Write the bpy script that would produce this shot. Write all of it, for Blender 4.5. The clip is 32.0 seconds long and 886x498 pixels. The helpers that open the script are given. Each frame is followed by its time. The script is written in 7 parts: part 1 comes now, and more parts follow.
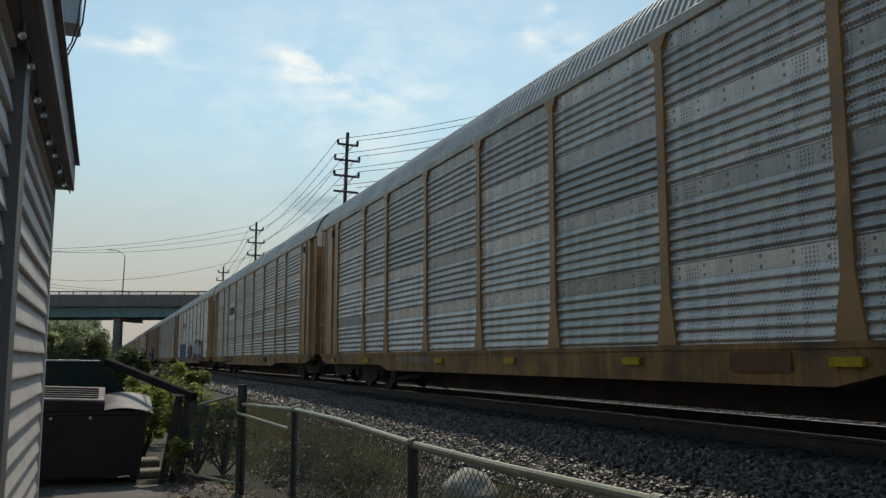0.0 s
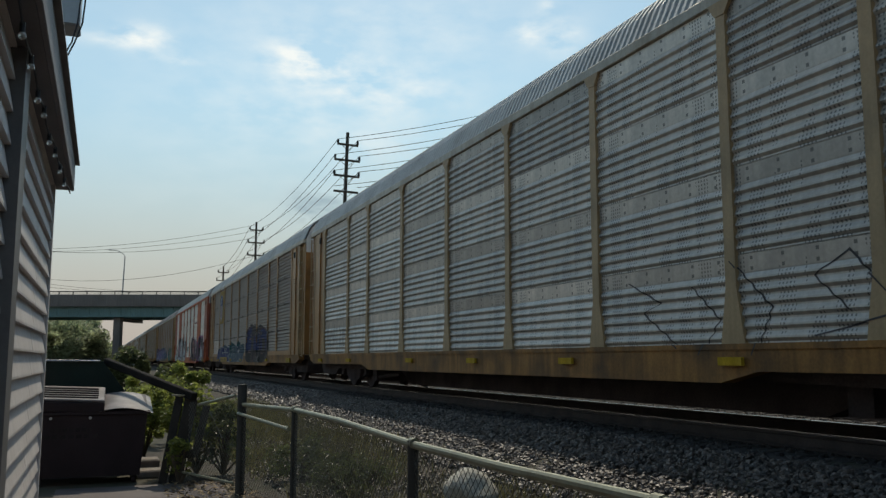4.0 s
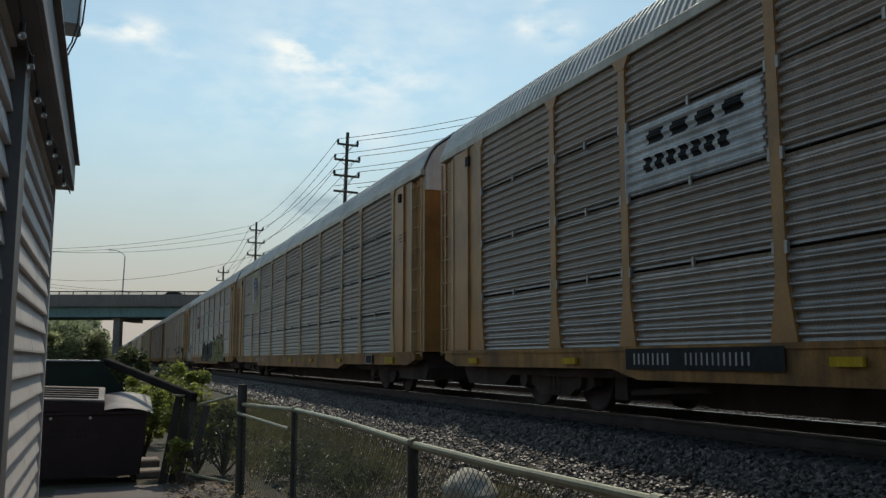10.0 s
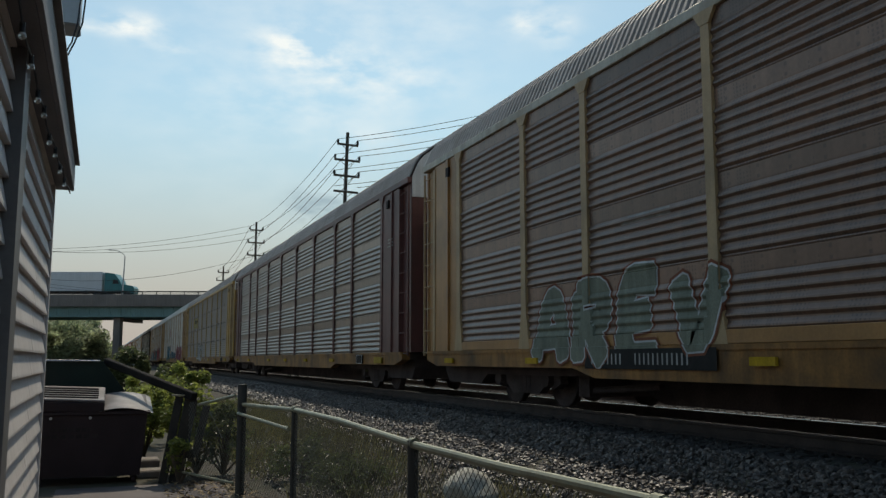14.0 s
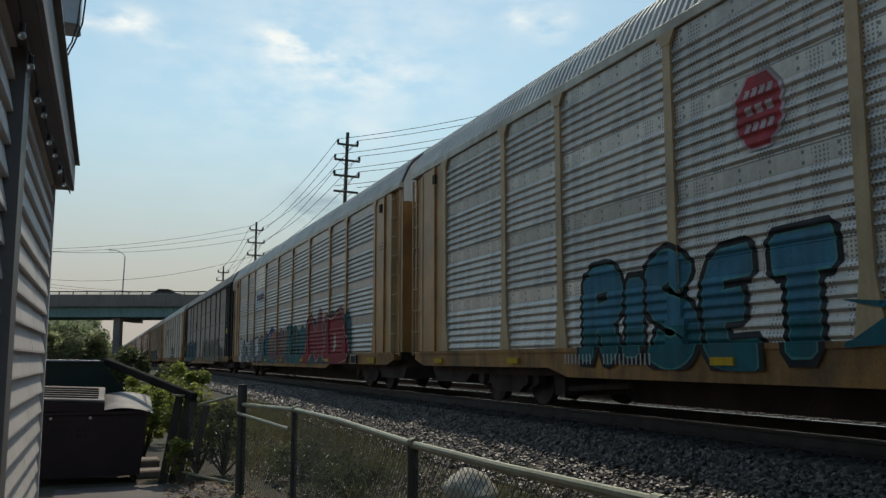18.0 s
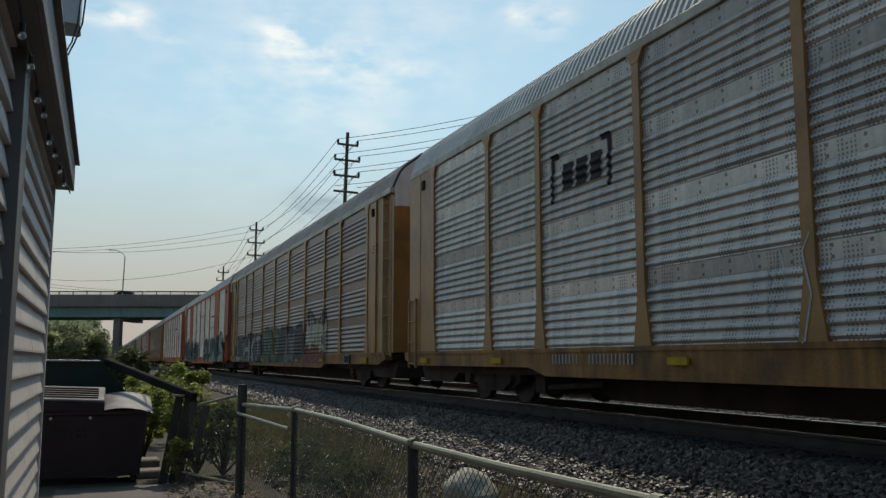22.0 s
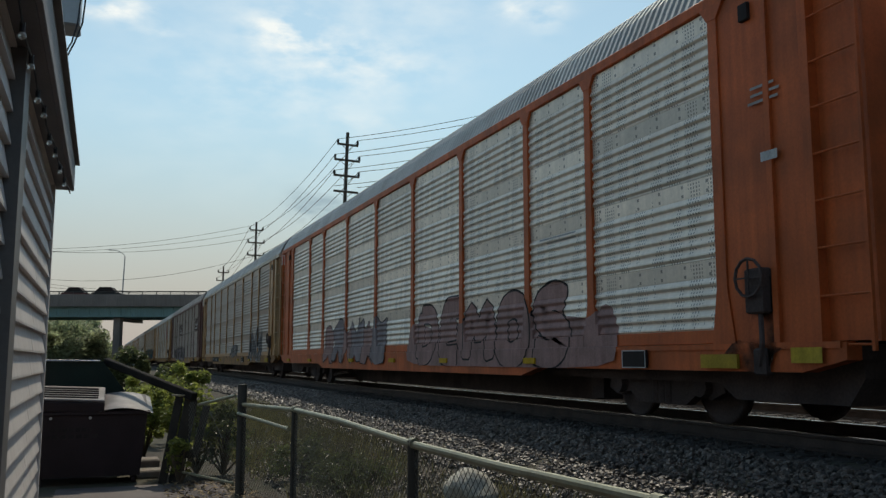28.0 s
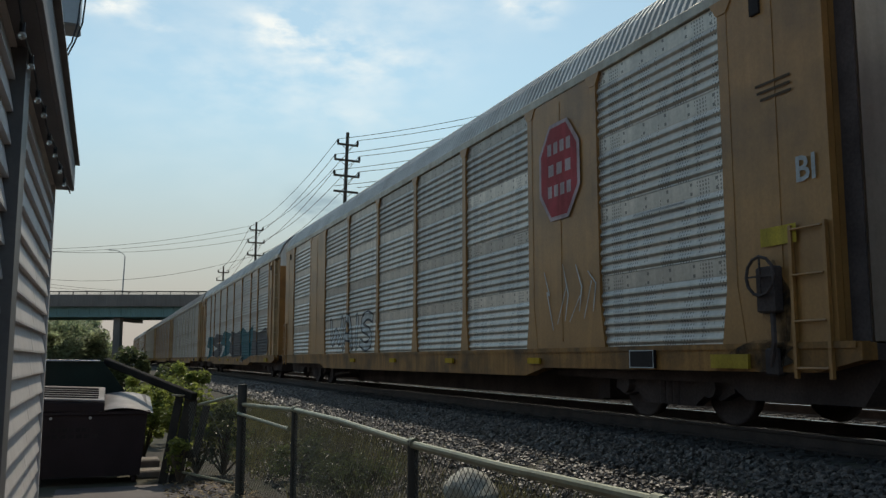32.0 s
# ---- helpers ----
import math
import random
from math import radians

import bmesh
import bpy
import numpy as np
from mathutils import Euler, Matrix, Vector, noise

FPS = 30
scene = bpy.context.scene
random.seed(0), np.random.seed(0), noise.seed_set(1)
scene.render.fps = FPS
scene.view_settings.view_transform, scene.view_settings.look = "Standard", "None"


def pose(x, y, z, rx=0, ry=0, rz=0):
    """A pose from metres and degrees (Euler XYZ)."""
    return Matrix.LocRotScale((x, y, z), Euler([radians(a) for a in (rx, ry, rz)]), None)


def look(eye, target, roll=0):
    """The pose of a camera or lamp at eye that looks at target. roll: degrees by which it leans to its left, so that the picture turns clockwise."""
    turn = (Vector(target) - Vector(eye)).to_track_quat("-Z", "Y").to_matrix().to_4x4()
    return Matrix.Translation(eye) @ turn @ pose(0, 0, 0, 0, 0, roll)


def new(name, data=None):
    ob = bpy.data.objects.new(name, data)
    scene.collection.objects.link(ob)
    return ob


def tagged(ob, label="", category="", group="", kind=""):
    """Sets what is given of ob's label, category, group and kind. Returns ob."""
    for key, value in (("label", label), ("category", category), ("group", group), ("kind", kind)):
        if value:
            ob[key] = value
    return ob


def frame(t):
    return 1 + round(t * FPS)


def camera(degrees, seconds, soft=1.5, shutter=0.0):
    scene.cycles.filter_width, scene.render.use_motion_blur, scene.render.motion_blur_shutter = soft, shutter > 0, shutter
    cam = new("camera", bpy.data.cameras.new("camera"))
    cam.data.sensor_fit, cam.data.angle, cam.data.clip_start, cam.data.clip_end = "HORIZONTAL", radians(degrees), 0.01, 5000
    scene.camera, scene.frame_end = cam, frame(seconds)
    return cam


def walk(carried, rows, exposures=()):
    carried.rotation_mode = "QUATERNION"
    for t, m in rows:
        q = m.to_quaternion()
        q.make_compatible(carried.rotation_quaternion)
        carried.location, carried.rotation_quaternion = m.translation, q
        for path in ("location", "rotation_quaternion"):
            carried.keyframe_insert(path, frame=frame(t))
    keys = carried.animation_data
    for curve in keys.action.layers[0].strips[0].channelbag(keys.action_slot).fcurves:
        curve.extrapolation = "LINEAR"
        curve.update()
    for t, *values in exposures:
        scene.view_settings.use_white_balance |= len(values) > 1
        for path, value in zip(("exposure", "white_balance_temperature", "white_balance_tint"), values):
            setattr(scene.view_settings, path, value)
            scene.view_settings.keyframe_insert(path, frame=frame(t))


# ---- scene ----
from mathutils.geometry import tessellate_polygon
cam = camera(54.0, 32.0, soft=1.4)
EYE = (0.0, 0.0, 1.55)
YAW = 21.27          # the camera's heading, degrees to the right of the track
walk(cam, [(0.0, pose(*EYE, 97.24, 0, -YAW)), (32.0, pose(*EYE, 97.24, 0, -YAW))],
     exposures=[(0.0, -0.06, 7500, 8), (32.0, -0.06, 7500, 8)])

# ---- world and sun ----
SUN_AZ, SUN_EL = 17.0, 54.0      # degrees to the right of +y, and up
world = bpy.data.worlds.new("hazy_sky")
scene.world = world
world.use_nodes = True
wn, wl = world.node_tree.nodes, world.node_tree.links
wn.clear()
w_out = wn.new("ShaderNodeOutputWorld")
w_bg = wn.new("ShaderNodeBackground")
w_sky = wn.new("ShaderNodeTexSky")
w_sky.sky_type = "NISHITA"
w_sky.sun_disc = False
w_sky.sun_elevation = radians(SUN_EL)
w_sky.sun_rotation = radians(SUN_AZ)
w_sky.air_density, w_sky.dust_density, w_sky.ozone_density = 1.15, 0.8, 2.2
w_bg.inputs["Strength"].default_value = 0.128
# pale grey haze low over the horizon, all round
w_tc, w_sep, w_low, w_mix = wn.new("ShaderNodeTexCoord"), wn.new("ShaderNodeSeparateXYZ"), wn.new("ShaderNodeMapRange"), wn.new("ShaderNodeMix")
w_low.interpolation_type = "SMOOTHERSTEP"
for key, x in zip(("From Min", "From Max", "To Min", "To Max"), (-0.02, 0.36, 0.9, 0.0)):
    w_low.inputs[key].default_value = x
w_mix.data_type = "RGBA"
w_mix.inputs[7].default_value = (3.3, 3.08, 3.42, 1)
wl.new(w_tc.outputs["Generated"], w_sep.inputs[0])
wl.new(w_sep.outputs[2], w_low.inputs["Value"])
w_tint = wn.new("ShaderNodeMix")
wl.new(w_low.outputs[0], w_mix.inputs["Factor"])
w_tint.data_type, w_tint.blend_type = "RGBA", "MULTIPLY"
w_tint.inputs["Factor"].default_value = 1.0
w_tint.inputs[7].default_value = (0.892, 1.055, 1.02, 1)
wl.new(w_sky.outputs[0], w_tint.inputs[6])
wl.new(w_tint.outputs[2], w_mix.inputs[6])
wl.new(w_mix.outputs[2], w_bg.inputs["Color"])
wl.new(w_bg.outputs[0], w_out.inputs["Surface"])

sun = new("sun", bpy.data.lights.new("sun", "SUN"))
sun.data.energy = 2.6
sun.data.angle = radians(1.2)
sun.data.color = (1.0, 0.95, 0.87)
sun_dir = Vector((math.sin(radians(SUN_AZ)) * math.cos(radians(SUN_EL)),
                  math.cos(radians(SUN_AZ)) * math.cos(radians(SUN_EL)), math.sin(radians(SUN_EL))))
sun.matrix_world = look(sun_dir * 100, (0, 0, 0))


# ---- materials ----
def mat(name, col, rough=0.6, metal=0.0, var=0.25, scale=3.0, fine=40.0, bump=0.15, dist=0.01,
        rnd=0.0, streak=0.0, dirt=None, dirt_amt=0.0, dirt_scale=1.2, island=False, spec=None):
    """A painted or natural surface: base colour, two scales of variation, stains, vertical streaks and fine relief."""
    m = bpy.data.materials.new(name)
    m.use_nodes = True
    n, l = m.node_tree.nodes, m.node_tree.links
    b = n["Principled BSDF"]
    b.inputs["Roughness"].default_value = rough
    b.inputs["Metallic"].default_value = metal
    if spec is not None:
        b.inputs["Specular IOR Level"].default_value = spec
    tc = n.new("ShaderNodeTexCoord")

    def tex(sc, detail=4.0, vec=None):
        t = n.new("ShaderNodeTexNoise")
        t.inputs["Scale"].default_value = sc
        t.inputs["Detail"].default_value = detail
        l.new(vec if vec is not None else tc.outputs["Object"], t.inputs["Vector"])
        return t.outputs["Fac"]

    def ramp(v, lo, hi, a, c):
        r = n.new("ShaderNodeMapRange")
        for k, x in zip(("From Min", "From Max", "To Min", "To Max"), (lo, hi, a, c)):
            r.inputs[k].default_value = x
        l.new(v, r.inputs["Value"])
        return r.outputs[0]

    def mul(a, c):
        q = n.new("ShaderNodeMath")
        q.operation = "MULTIPLY"
        for k, x in enumerate((a, c)):
            if isinstance(x, (int, float)):
                q.inputs[k].default_value = x
            else:
                l.new(x, q.inputs[k])
        return q.outputs[0]

    value = mul(ramp(tex(scale), 0.3, 0.7, 1 - var, 1 + var * 0.7), ramp(tex(fine, 2), 0.3, 0.7, 1 - var * 0.5, 1 + var * 0.5))
    if rnd:
        if island:
            oi = n.new("ShaderNodeNewGeometry").outputs["Random Per Island"]
        else:
            oi = n.new("ShaderNodeObjectInfo").outputs["Random"]
        value = mul(value, ramp(oi, 0, 1, 1 - rnd, 1 + rnd))
    if streak:
        mp = n.new("ShaderNodeMapping")
        mp.inputs["Scale"].default_value = (9, 9, 0.5)
        l.new(tc.outputs["Object"], mp.inputs["Vector"])
        value = mul(value, ramp(tex(1.0, 4, mp.outputs[0]), 0.3, 0.7, 1 - streak, 1 + streak * 0.4))
    mix = n.new("ShaderNodeMix")
    mix.data_type = "RGBA"
    mix.blend_type = "MULTIPLY"
    mix.inputs["Factor"].default_value = 1.0
    mix.inputs[6].default_value = (*col, 1)
    l.new(value, mix.inputs[7])
    out = mix.outputs[2]
    if dirt:
        dm = n.new("ShaderNodeMix")
        dm.data_type = "RGBA"
        l.new(out, dm.inputs[6])
        dm.inputs[7].default_value = (*dirt, 1)
        l.new(ramp(tex(dirt_scale, 6), 0.45, 0.75, 0.0, dirt_amt), dm.inputs["Factor"])
        out = dm.outputs[2]
    l.new(out, b.inputs["Base Color"])
    if bump:
        bp = n.new("ShaderNodeBump")
        bp.inputs["Strength"].default_value = bump
        bp.inputs["Distance"].default_value = dist
        l.new(tex(fine * 1.3, 3), bp.inputs["Height"])
        l.new(bp.outputs[0], b.inputs["Normal"])
    return m


def cut_dots(m, step_y=0.052, step_z=0.045, depth=0.7, band=0.36):
    """Rows of small punched holes: darkens the colour of a sheet in a regular grid, in patches."""
    n, l = m.node_tree.nodes, m.node_tree.links
    b = n["Principled BSDF"]
    src = b.inputs["Base Color"].links[0].from_socket
    tc = n.new("ShaderNodeTexCoord")
    sep = n.new("ShaderNodeSeparateXYZ")
    l.new(tc.outputs["Object"], sep.inputs[0])

    def math_node(op, a, c=None):
        q = n.new("ShaderNodeMath")
        q.operation = op
        for k, x in enumerate((a, c)):
            if x is None:
                continue
            if isinstance(x, (int, float)):
                q.inputs[k].default_value = x
            else:
                l.new(x, q.inputs[k])
        return q.outputs[0]

    def hole(axis, step, wide):
        f = math_node("FRACT", math_node("DIVIDE", sep.outputs[axis], step))
        return math_node("LESS_THAN", math_node("ABSOLUTE", math_node("SUBTRACT", f, 0.5)), wide)

    dots = math_node("MULTIPLY", hole(1, step_y, 0.22), hole(2, step_z, 0.27))
    # the holes come in groups of columns
    dots = math_node("MULTIPLY", dots, hole(1, step_y * 7, 0.3))
    nz = n.new("ShaderNodeTexNoise")
    nz.inputs["Scale"].default_value = 1.4
    l.new(tc.outputs["Object"], nz.inputs["Vector"])
    dots = math_node("MULTIPLY", dots, math_node("GREATER_THAN", nz.outputs["Fac"], 0.47))
    rivet = math_node("MULTIPLY", hole(1, 0.46, 0.045), math_node("LESS_THAN", math_node("ABSOLUTE", math_node("SUBTRACT", math_node("ABSOLUTE", math_node("SUBTRACT", sep.outputs[2], 0.86)), 0.055)), 0.019))
    dots = math_node("MAXIMUM", dots, rivet)
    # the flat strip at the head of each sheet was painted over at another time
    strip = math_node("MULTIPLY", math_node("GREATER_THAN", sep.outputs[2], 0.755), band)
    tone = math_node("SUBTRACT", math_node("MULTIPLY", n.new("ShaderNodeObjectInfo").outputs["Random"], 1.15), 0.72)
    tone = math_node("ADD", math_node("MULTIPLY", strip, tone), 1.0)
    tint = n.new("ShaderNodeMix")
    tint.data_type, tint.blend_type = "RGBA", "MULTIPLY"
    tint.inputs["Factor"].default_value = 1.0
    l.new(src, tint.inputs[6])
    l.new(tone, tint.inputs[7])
    mx = n.new("ShaderNodeMix")
    mx.data_type = "RGBA"
    l.new(math_node("MULTIPLY", dots, depth), mx.inputs["Factor"])
    l.new(tint.outputs[2], mx.inputs[6])
    mx.inputs[7].default_value = (0.02, 0.022, 0.025, 1)
    l.new(mx.outputs[2], b.inputs["Base Color"])
    return m


def glow(name, col, strength):
    m = bpy.data.materials.new(name)
    m.use_nodes = True
    b = m.node_tree.nodes["Principled BSDF"]
    b.inputs["Emission Color"].default_value = (*col, 1)
    b.inputs["Emission Strength"].default_value = strength
    return m


RUST = (0.09, 0.05, 0.03)
SOOT = (0.035, 0.033, 0.03)
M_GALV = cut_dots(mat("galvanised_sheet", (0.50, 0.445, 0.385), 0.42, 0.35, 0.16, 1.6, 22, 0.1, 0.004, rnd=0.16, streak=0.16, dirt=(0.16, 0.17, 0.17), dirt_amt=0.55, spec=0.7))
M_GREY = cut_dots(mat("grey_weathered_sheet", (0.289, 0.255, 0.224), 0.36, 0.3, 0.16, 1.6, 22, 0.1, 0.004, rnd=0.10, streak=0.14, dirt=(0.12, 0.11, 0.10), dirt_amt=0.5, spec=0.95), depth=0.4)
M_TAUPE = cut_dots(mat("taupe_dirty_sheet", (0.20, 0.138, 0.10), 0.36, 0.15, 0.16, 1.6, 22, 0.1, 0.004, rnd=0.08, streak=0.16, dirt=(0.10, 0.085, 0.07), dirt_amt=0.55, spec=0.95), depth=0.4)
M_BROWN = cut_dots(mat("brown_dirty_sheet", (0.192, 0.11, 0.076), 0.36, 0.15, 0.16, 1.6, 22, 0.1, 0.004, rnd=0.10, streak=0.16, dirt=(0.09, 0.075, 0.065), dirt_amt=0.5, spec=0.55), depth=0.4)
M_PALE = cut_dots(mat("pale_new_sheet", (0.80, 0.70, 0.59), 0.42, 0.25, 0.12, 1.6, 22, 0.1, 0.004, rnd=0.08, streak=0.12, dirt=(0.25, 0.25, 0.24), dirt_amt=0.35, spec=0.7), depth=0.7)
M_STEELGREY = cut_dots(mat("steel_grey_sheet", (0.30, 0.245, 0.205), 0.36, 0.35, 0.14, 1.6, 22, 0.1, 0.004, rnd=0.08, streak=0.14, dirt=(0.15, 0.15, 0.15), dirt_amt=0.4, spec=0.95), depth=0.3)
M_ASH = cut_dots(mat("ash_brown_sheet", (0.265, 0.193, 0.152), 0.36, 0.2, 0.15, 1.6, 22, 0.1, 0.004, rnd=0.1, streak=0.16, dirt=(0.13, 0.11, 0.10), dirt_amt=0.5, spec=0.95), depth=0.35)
SHEET = {"ash": M_ASH, "steel": M_STEELGREY, "pale": M_PALE, "galv": M_GALV, "grey": M_GREY, "taupe": M_TAUPE, "brown": M_BROWN}
M_YEL = mat("faded_yellow_paint", (0.36, 0.175, 0.056), 0.4, 0, 0.16, 1.5, 30, 0.08, 0.004, streak=0.12, dirt=(0.11, 0.06, 0.03), dirt_amt=0.75, dirt_scale=1.1, spec=0.35)
M_GRIME = mat("grimy_yellow_sill_paint", (0.30, 0.138, 0.036), 0.6, 0, 0.3, 1.6, 30, 0.1, 0.004, streak=0.35, dirt=(0.035, 0.024, 0.016), dirt_amt=1.0, dirt_scale=1.3, spec=0.3)
M_LEMON = mat("lemon_yellow_paint", (0.45, 0.262, 0.062), 0.5, 0, 0.14, 1.5, 30, 0.08, 0.004, streak=0.2, dirt=(0.14, 0.10, 0.05), dirt_amt=0.55)
M_TAN = mat("pale_tan_paint", (0.43, 0.285, 0.145), 0.55, 0, 0.14, 1.5, 30, 0.08, 0.004, streak=0.22, dirt=(0.14, 0.10, 0.06), dirt_amt=0.6)
M_ORANGE = mat("rust_orange_paint", (0.52, 0.11, 0.03), 0.55, 0, 0.18, 1.5, 30, 0.08, 0.004, streak=0.25, dirt=(0.12, 0.04, 0.015), dirt_amt=0.6, spec=0.25)
M_REDBR = mat("red_brown_paint", (0.36, 0.078, 0.036), 0.5, 0, 0.14, 1.5, 30, 0.08, 0.004, streak=0.2, dirt=(0.07, 0.03, 0.02), dirt_amt=0.5)
M_MAROON = mat("maroon_paint", (0.12, 0.041, 0.035), 0.5, 0, 0.14, 1.5, 30, 0.08, 0.004, streak=0.2, dirt=(0.03, 0.022, 0.02), dirt_amt=0.5)
M_BLACKP = mat("black_paint", (0.029, 0.0235, 0.023), 0.7, 0, 0.2, 1.5, 30, 0.08, 0.004, streak=0.2, spec=0.12)
M_DUST = mat("dusty_grey_paint", (0.40, 0.36, 0.29), 0.45, 0.1, 0.16, 1.5, 30, 0.08, 0.004, streak=0.2, dirt=(0.2, 0.13, 0.06), dirt_amt=0.7)
PAINT = {"dust": M_DUST, "grime": M_GRIME, "yellow": M_YEL, "lemon": M_LEMON, "tan": M_TAN, "orange": M_ORANGE, "redbrown": M_REDBR, "maroon": M_MAROON, "black": M_BLACKP}
M_ROOF = mat("corrugated_roof_metal", (0.40, 0.41, 0.40), 0.5, 0.4, 0.18, 0.8, 20, 0.08, 0.004, dirt=(0.2, 0.18, 0.15), dirt_amt=0.4)
M_ROOFD = mat("dull_corrugated_roof_metal", (0.30, 0.27, 0.25), 0.55, 0.3, 0.18, 0.8, 20, 0.08, 0.004, dirt=(0.14, 0.11, 0.09), dirt_amt=0.5)
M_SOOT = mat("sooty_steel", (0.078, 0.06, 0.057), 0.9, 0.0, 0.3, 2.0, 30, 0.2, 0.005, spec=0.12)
M_WHITEP = mat("dull_white_paint", (0.62, 0.62, 0.60), 0.55, 0, 0.12, 1.5, 30, 0.06, 0.004, streak=0.18, dirt=(0.3, 0.28, 0.25), dirt_amt=0.4)
M_STEEL = mat("polished_rail_steel", (0.55, 0.53, 0.50), 0.22, 0.95, 0.1, 3, 60, 0.05, 0.002)
M_RUSTY = mat("rusty_rail_web", (0.06, 0.042, 0.036), 0.9, 0.0, 0.3, 4, 40, 0.3, 0.004)
M_TIE = mat("creosoted_timber", (0.045, 0.038, 0.034), 0.9, 0, 0.35, 4, 30, 0.4, 0.01, rnd=0.3)
M_ASPHALT = mat("worn_asphalt", (0.085, 0.07, 0.07), 0.85, 0, 0.25, 1.2, 90, 0.35, 0.008, dirt=(0.16, 0.14, 0.125), dirt_amt=0.6, dirt_scale=0.7)
M_FIELD = mat("field_grass", (0.024, 0.036, 0.012), 0.95, 0, 0.35, 0.8, 12, 0.6, 0.05, dirt=(0.04, 0.038, 0.018), dirt_amt=0.5, dirt_scale=0.3)
M_SOIL = mat("dry_soil_and_grit", (0.05, 0.04, 0.03), 0.95, 0, 0.4, 2.0, 40, 0.6, 0.03, dirt=(0.045, 0.052, 0.022), dirt_amt=0.8, dirt_scale=0.8)
# track bed: oily stone, its colour darkened also for the train's shadow
M_STONE_OILY_SHADED = mat("oily_shaded_ballast", (0.045, 0.037, 0.034), 0.85, 0, 0.3, 6, 50, 0.3, 0.006, rnd=0.5, island=True)
M_STONE = mat("ballast_stone", (0.066, 0.052, 0.044), 0.5, 0, 0.3, 6, 50, 0.3, 0.006, rnd=0.8, island=True)
M_PEBBLE = mat("pale_pebbles", (0.22, 0.18, 0.15), 0.45, 0, 0.3, 6, 50, 0.2, 0.004, rnd=0.85, island=True)
M_BOULDER = mat("pale_boulder", (0.48, 0.45, 0.38), 0.85, 0, 0.25, 5, 40, 0.5, 0.015, dirt=(0.2, 0.18, 0.12), dirt_amt=0.5, dirt_scale=3)
M_SIDING = mat("grey_vinyl_siding", (0.60, 0.56, 0.54), 0.6, 0, 0.08, 1.5, 60, 0.1, 0.002, rnd=0.05, streak=0.08)
M_TRIM = mat("dark_grey_trim", (0.16, 0.155, 0.155), 0.55, 0, 0.15, 2, 40, 0.1, 0.003, streak=0.15)
M_SOFFIT = mat("grey_brown_soffit_board", (0.14, 0.125, 0.13), 0.6, 0, 0.15, 2, 40, 0.1, 0.003)
M_SHINGLE = mat("charcoal_shingle", (0.06, 0.06, 0.062), 0.9, 0, 0.3, 4, 80, 0.4, 0.006, rnd=0.25)
M_BIN = mat("black_bin_plastic", (0.024, 0.016, 0.02), 0.6, 0, 0.2, 3, 70, 0.12, 0.003, spec=0.25)
M_LID = mat("dusty_black_lid_plastic", (0.07, 0.06, 0.065), 0.5, 0, 0.25, 3, 60, 0.15, 0.004, dirt=(0.24, 0.21, 0.215), dirt_amt=0.7, dirt_scale=3)
M_DUMP = mat("dark_green_dumpster_paint", (0.010, 0.024, 0.021), 0.6, 0, 0.25, 2, 40, 0.1, 0.003, spec=0.2, dirt=(0.03, 0.025, 0.02), dirt_amt=0.5)
M_DARKW = mat("weathered_dark_timber", (0.034, 0.03, 0.026), 0.85, 0, 0.3, 3, 50, 0.4, 0.006, streak=0.3)
M_GALVPIPE = mat("dull_green_grey_pipe", (0.23, 0.235, 0.165), 0.5, 0.2, 0.22, 6, 60, 0.15, 0.002, dirt=(0.1, 0.08, 0.05), dirt_amt=0.5, dirt_scale=5)
M_POST = mat("dark_fence_post_paint", (0.035, 0.037, 0.035), 0.7, 0.1, 0.3, 5, 60, 0.2, 0.003)
M_WIRE = mat("weathered_fence_wire", (0.14, 0.14, 0.12), 0.6, 0.4, 0.2, 5, 60, 0.0)
M_CONC = mat("bridge_concrete", (0.215, 0.185, 0.165), 0.85, 0, 0.2, 0.4, 12, 0.2, 0.02, streak=0.2)
M_TEAL = mat("teal_girder_paint", (0.155, 0.27, 0.265), 0.6, 0, 0.12, 0.4, 10, 0.05, 0.01, streak=0.15)
M_POLE = mat("weathered_pole_wood", (0.10, 0.085, 0.07), 0.9, 0, 0.25, 1, 30, 0.3, 0.01, streak=0.2)
M_CABLE = mat("black_cable", (0.02, 0.02, 0.022), 0.6, 0, 0.1, 1, 5, 0)
M_ALU = mat("grey_aluminium", (0.40, 0.41, 0.42), 0.45, 0.6, 0.1, 2, 30, 0.05, 0.002)
M_LEAF = mat("leaf_green", (0.26, 0.295, 0.075), 0.42, 0, 0.3, 1.5, 30, 0.1, 0.003, rnd=0.45, island=True)
# far leaves: the haze of distance is mixed into this pale colour
M_TREE_HAZE = mat("hazed_far_tree_leaf", (0.36, 0.40, 0.24), 0.42, 0, 0.35, 0.6, 8, 0.1, 0.003, rnd=0.45, island=True)
M_LEAFD = mat("dark_tree_leaf", (0.11, 0.13, 0.055), 0.42, 0, 0.35, 0.6, 8, 0.1, 0.003, rnd=0.45, island=True)
M_TAR = mat("tarred_timber", (0.02, 0.018, 0.017), 0.9, 0, 0.3, 3, 50, 0.3, 0.005, spec=0.1)
M_GRASS = mat("dry_grass", (0.125, 0.118, 0.055), 0.5, 0, 0.3, 1.5, 20, 0.0, rnd=0.5, island=True)
M_BARK = mat("brown_bark", (0.09, 0.07, 0.05), 0.9, 0, 0.3, 6, 40, 0.5, 0.01)
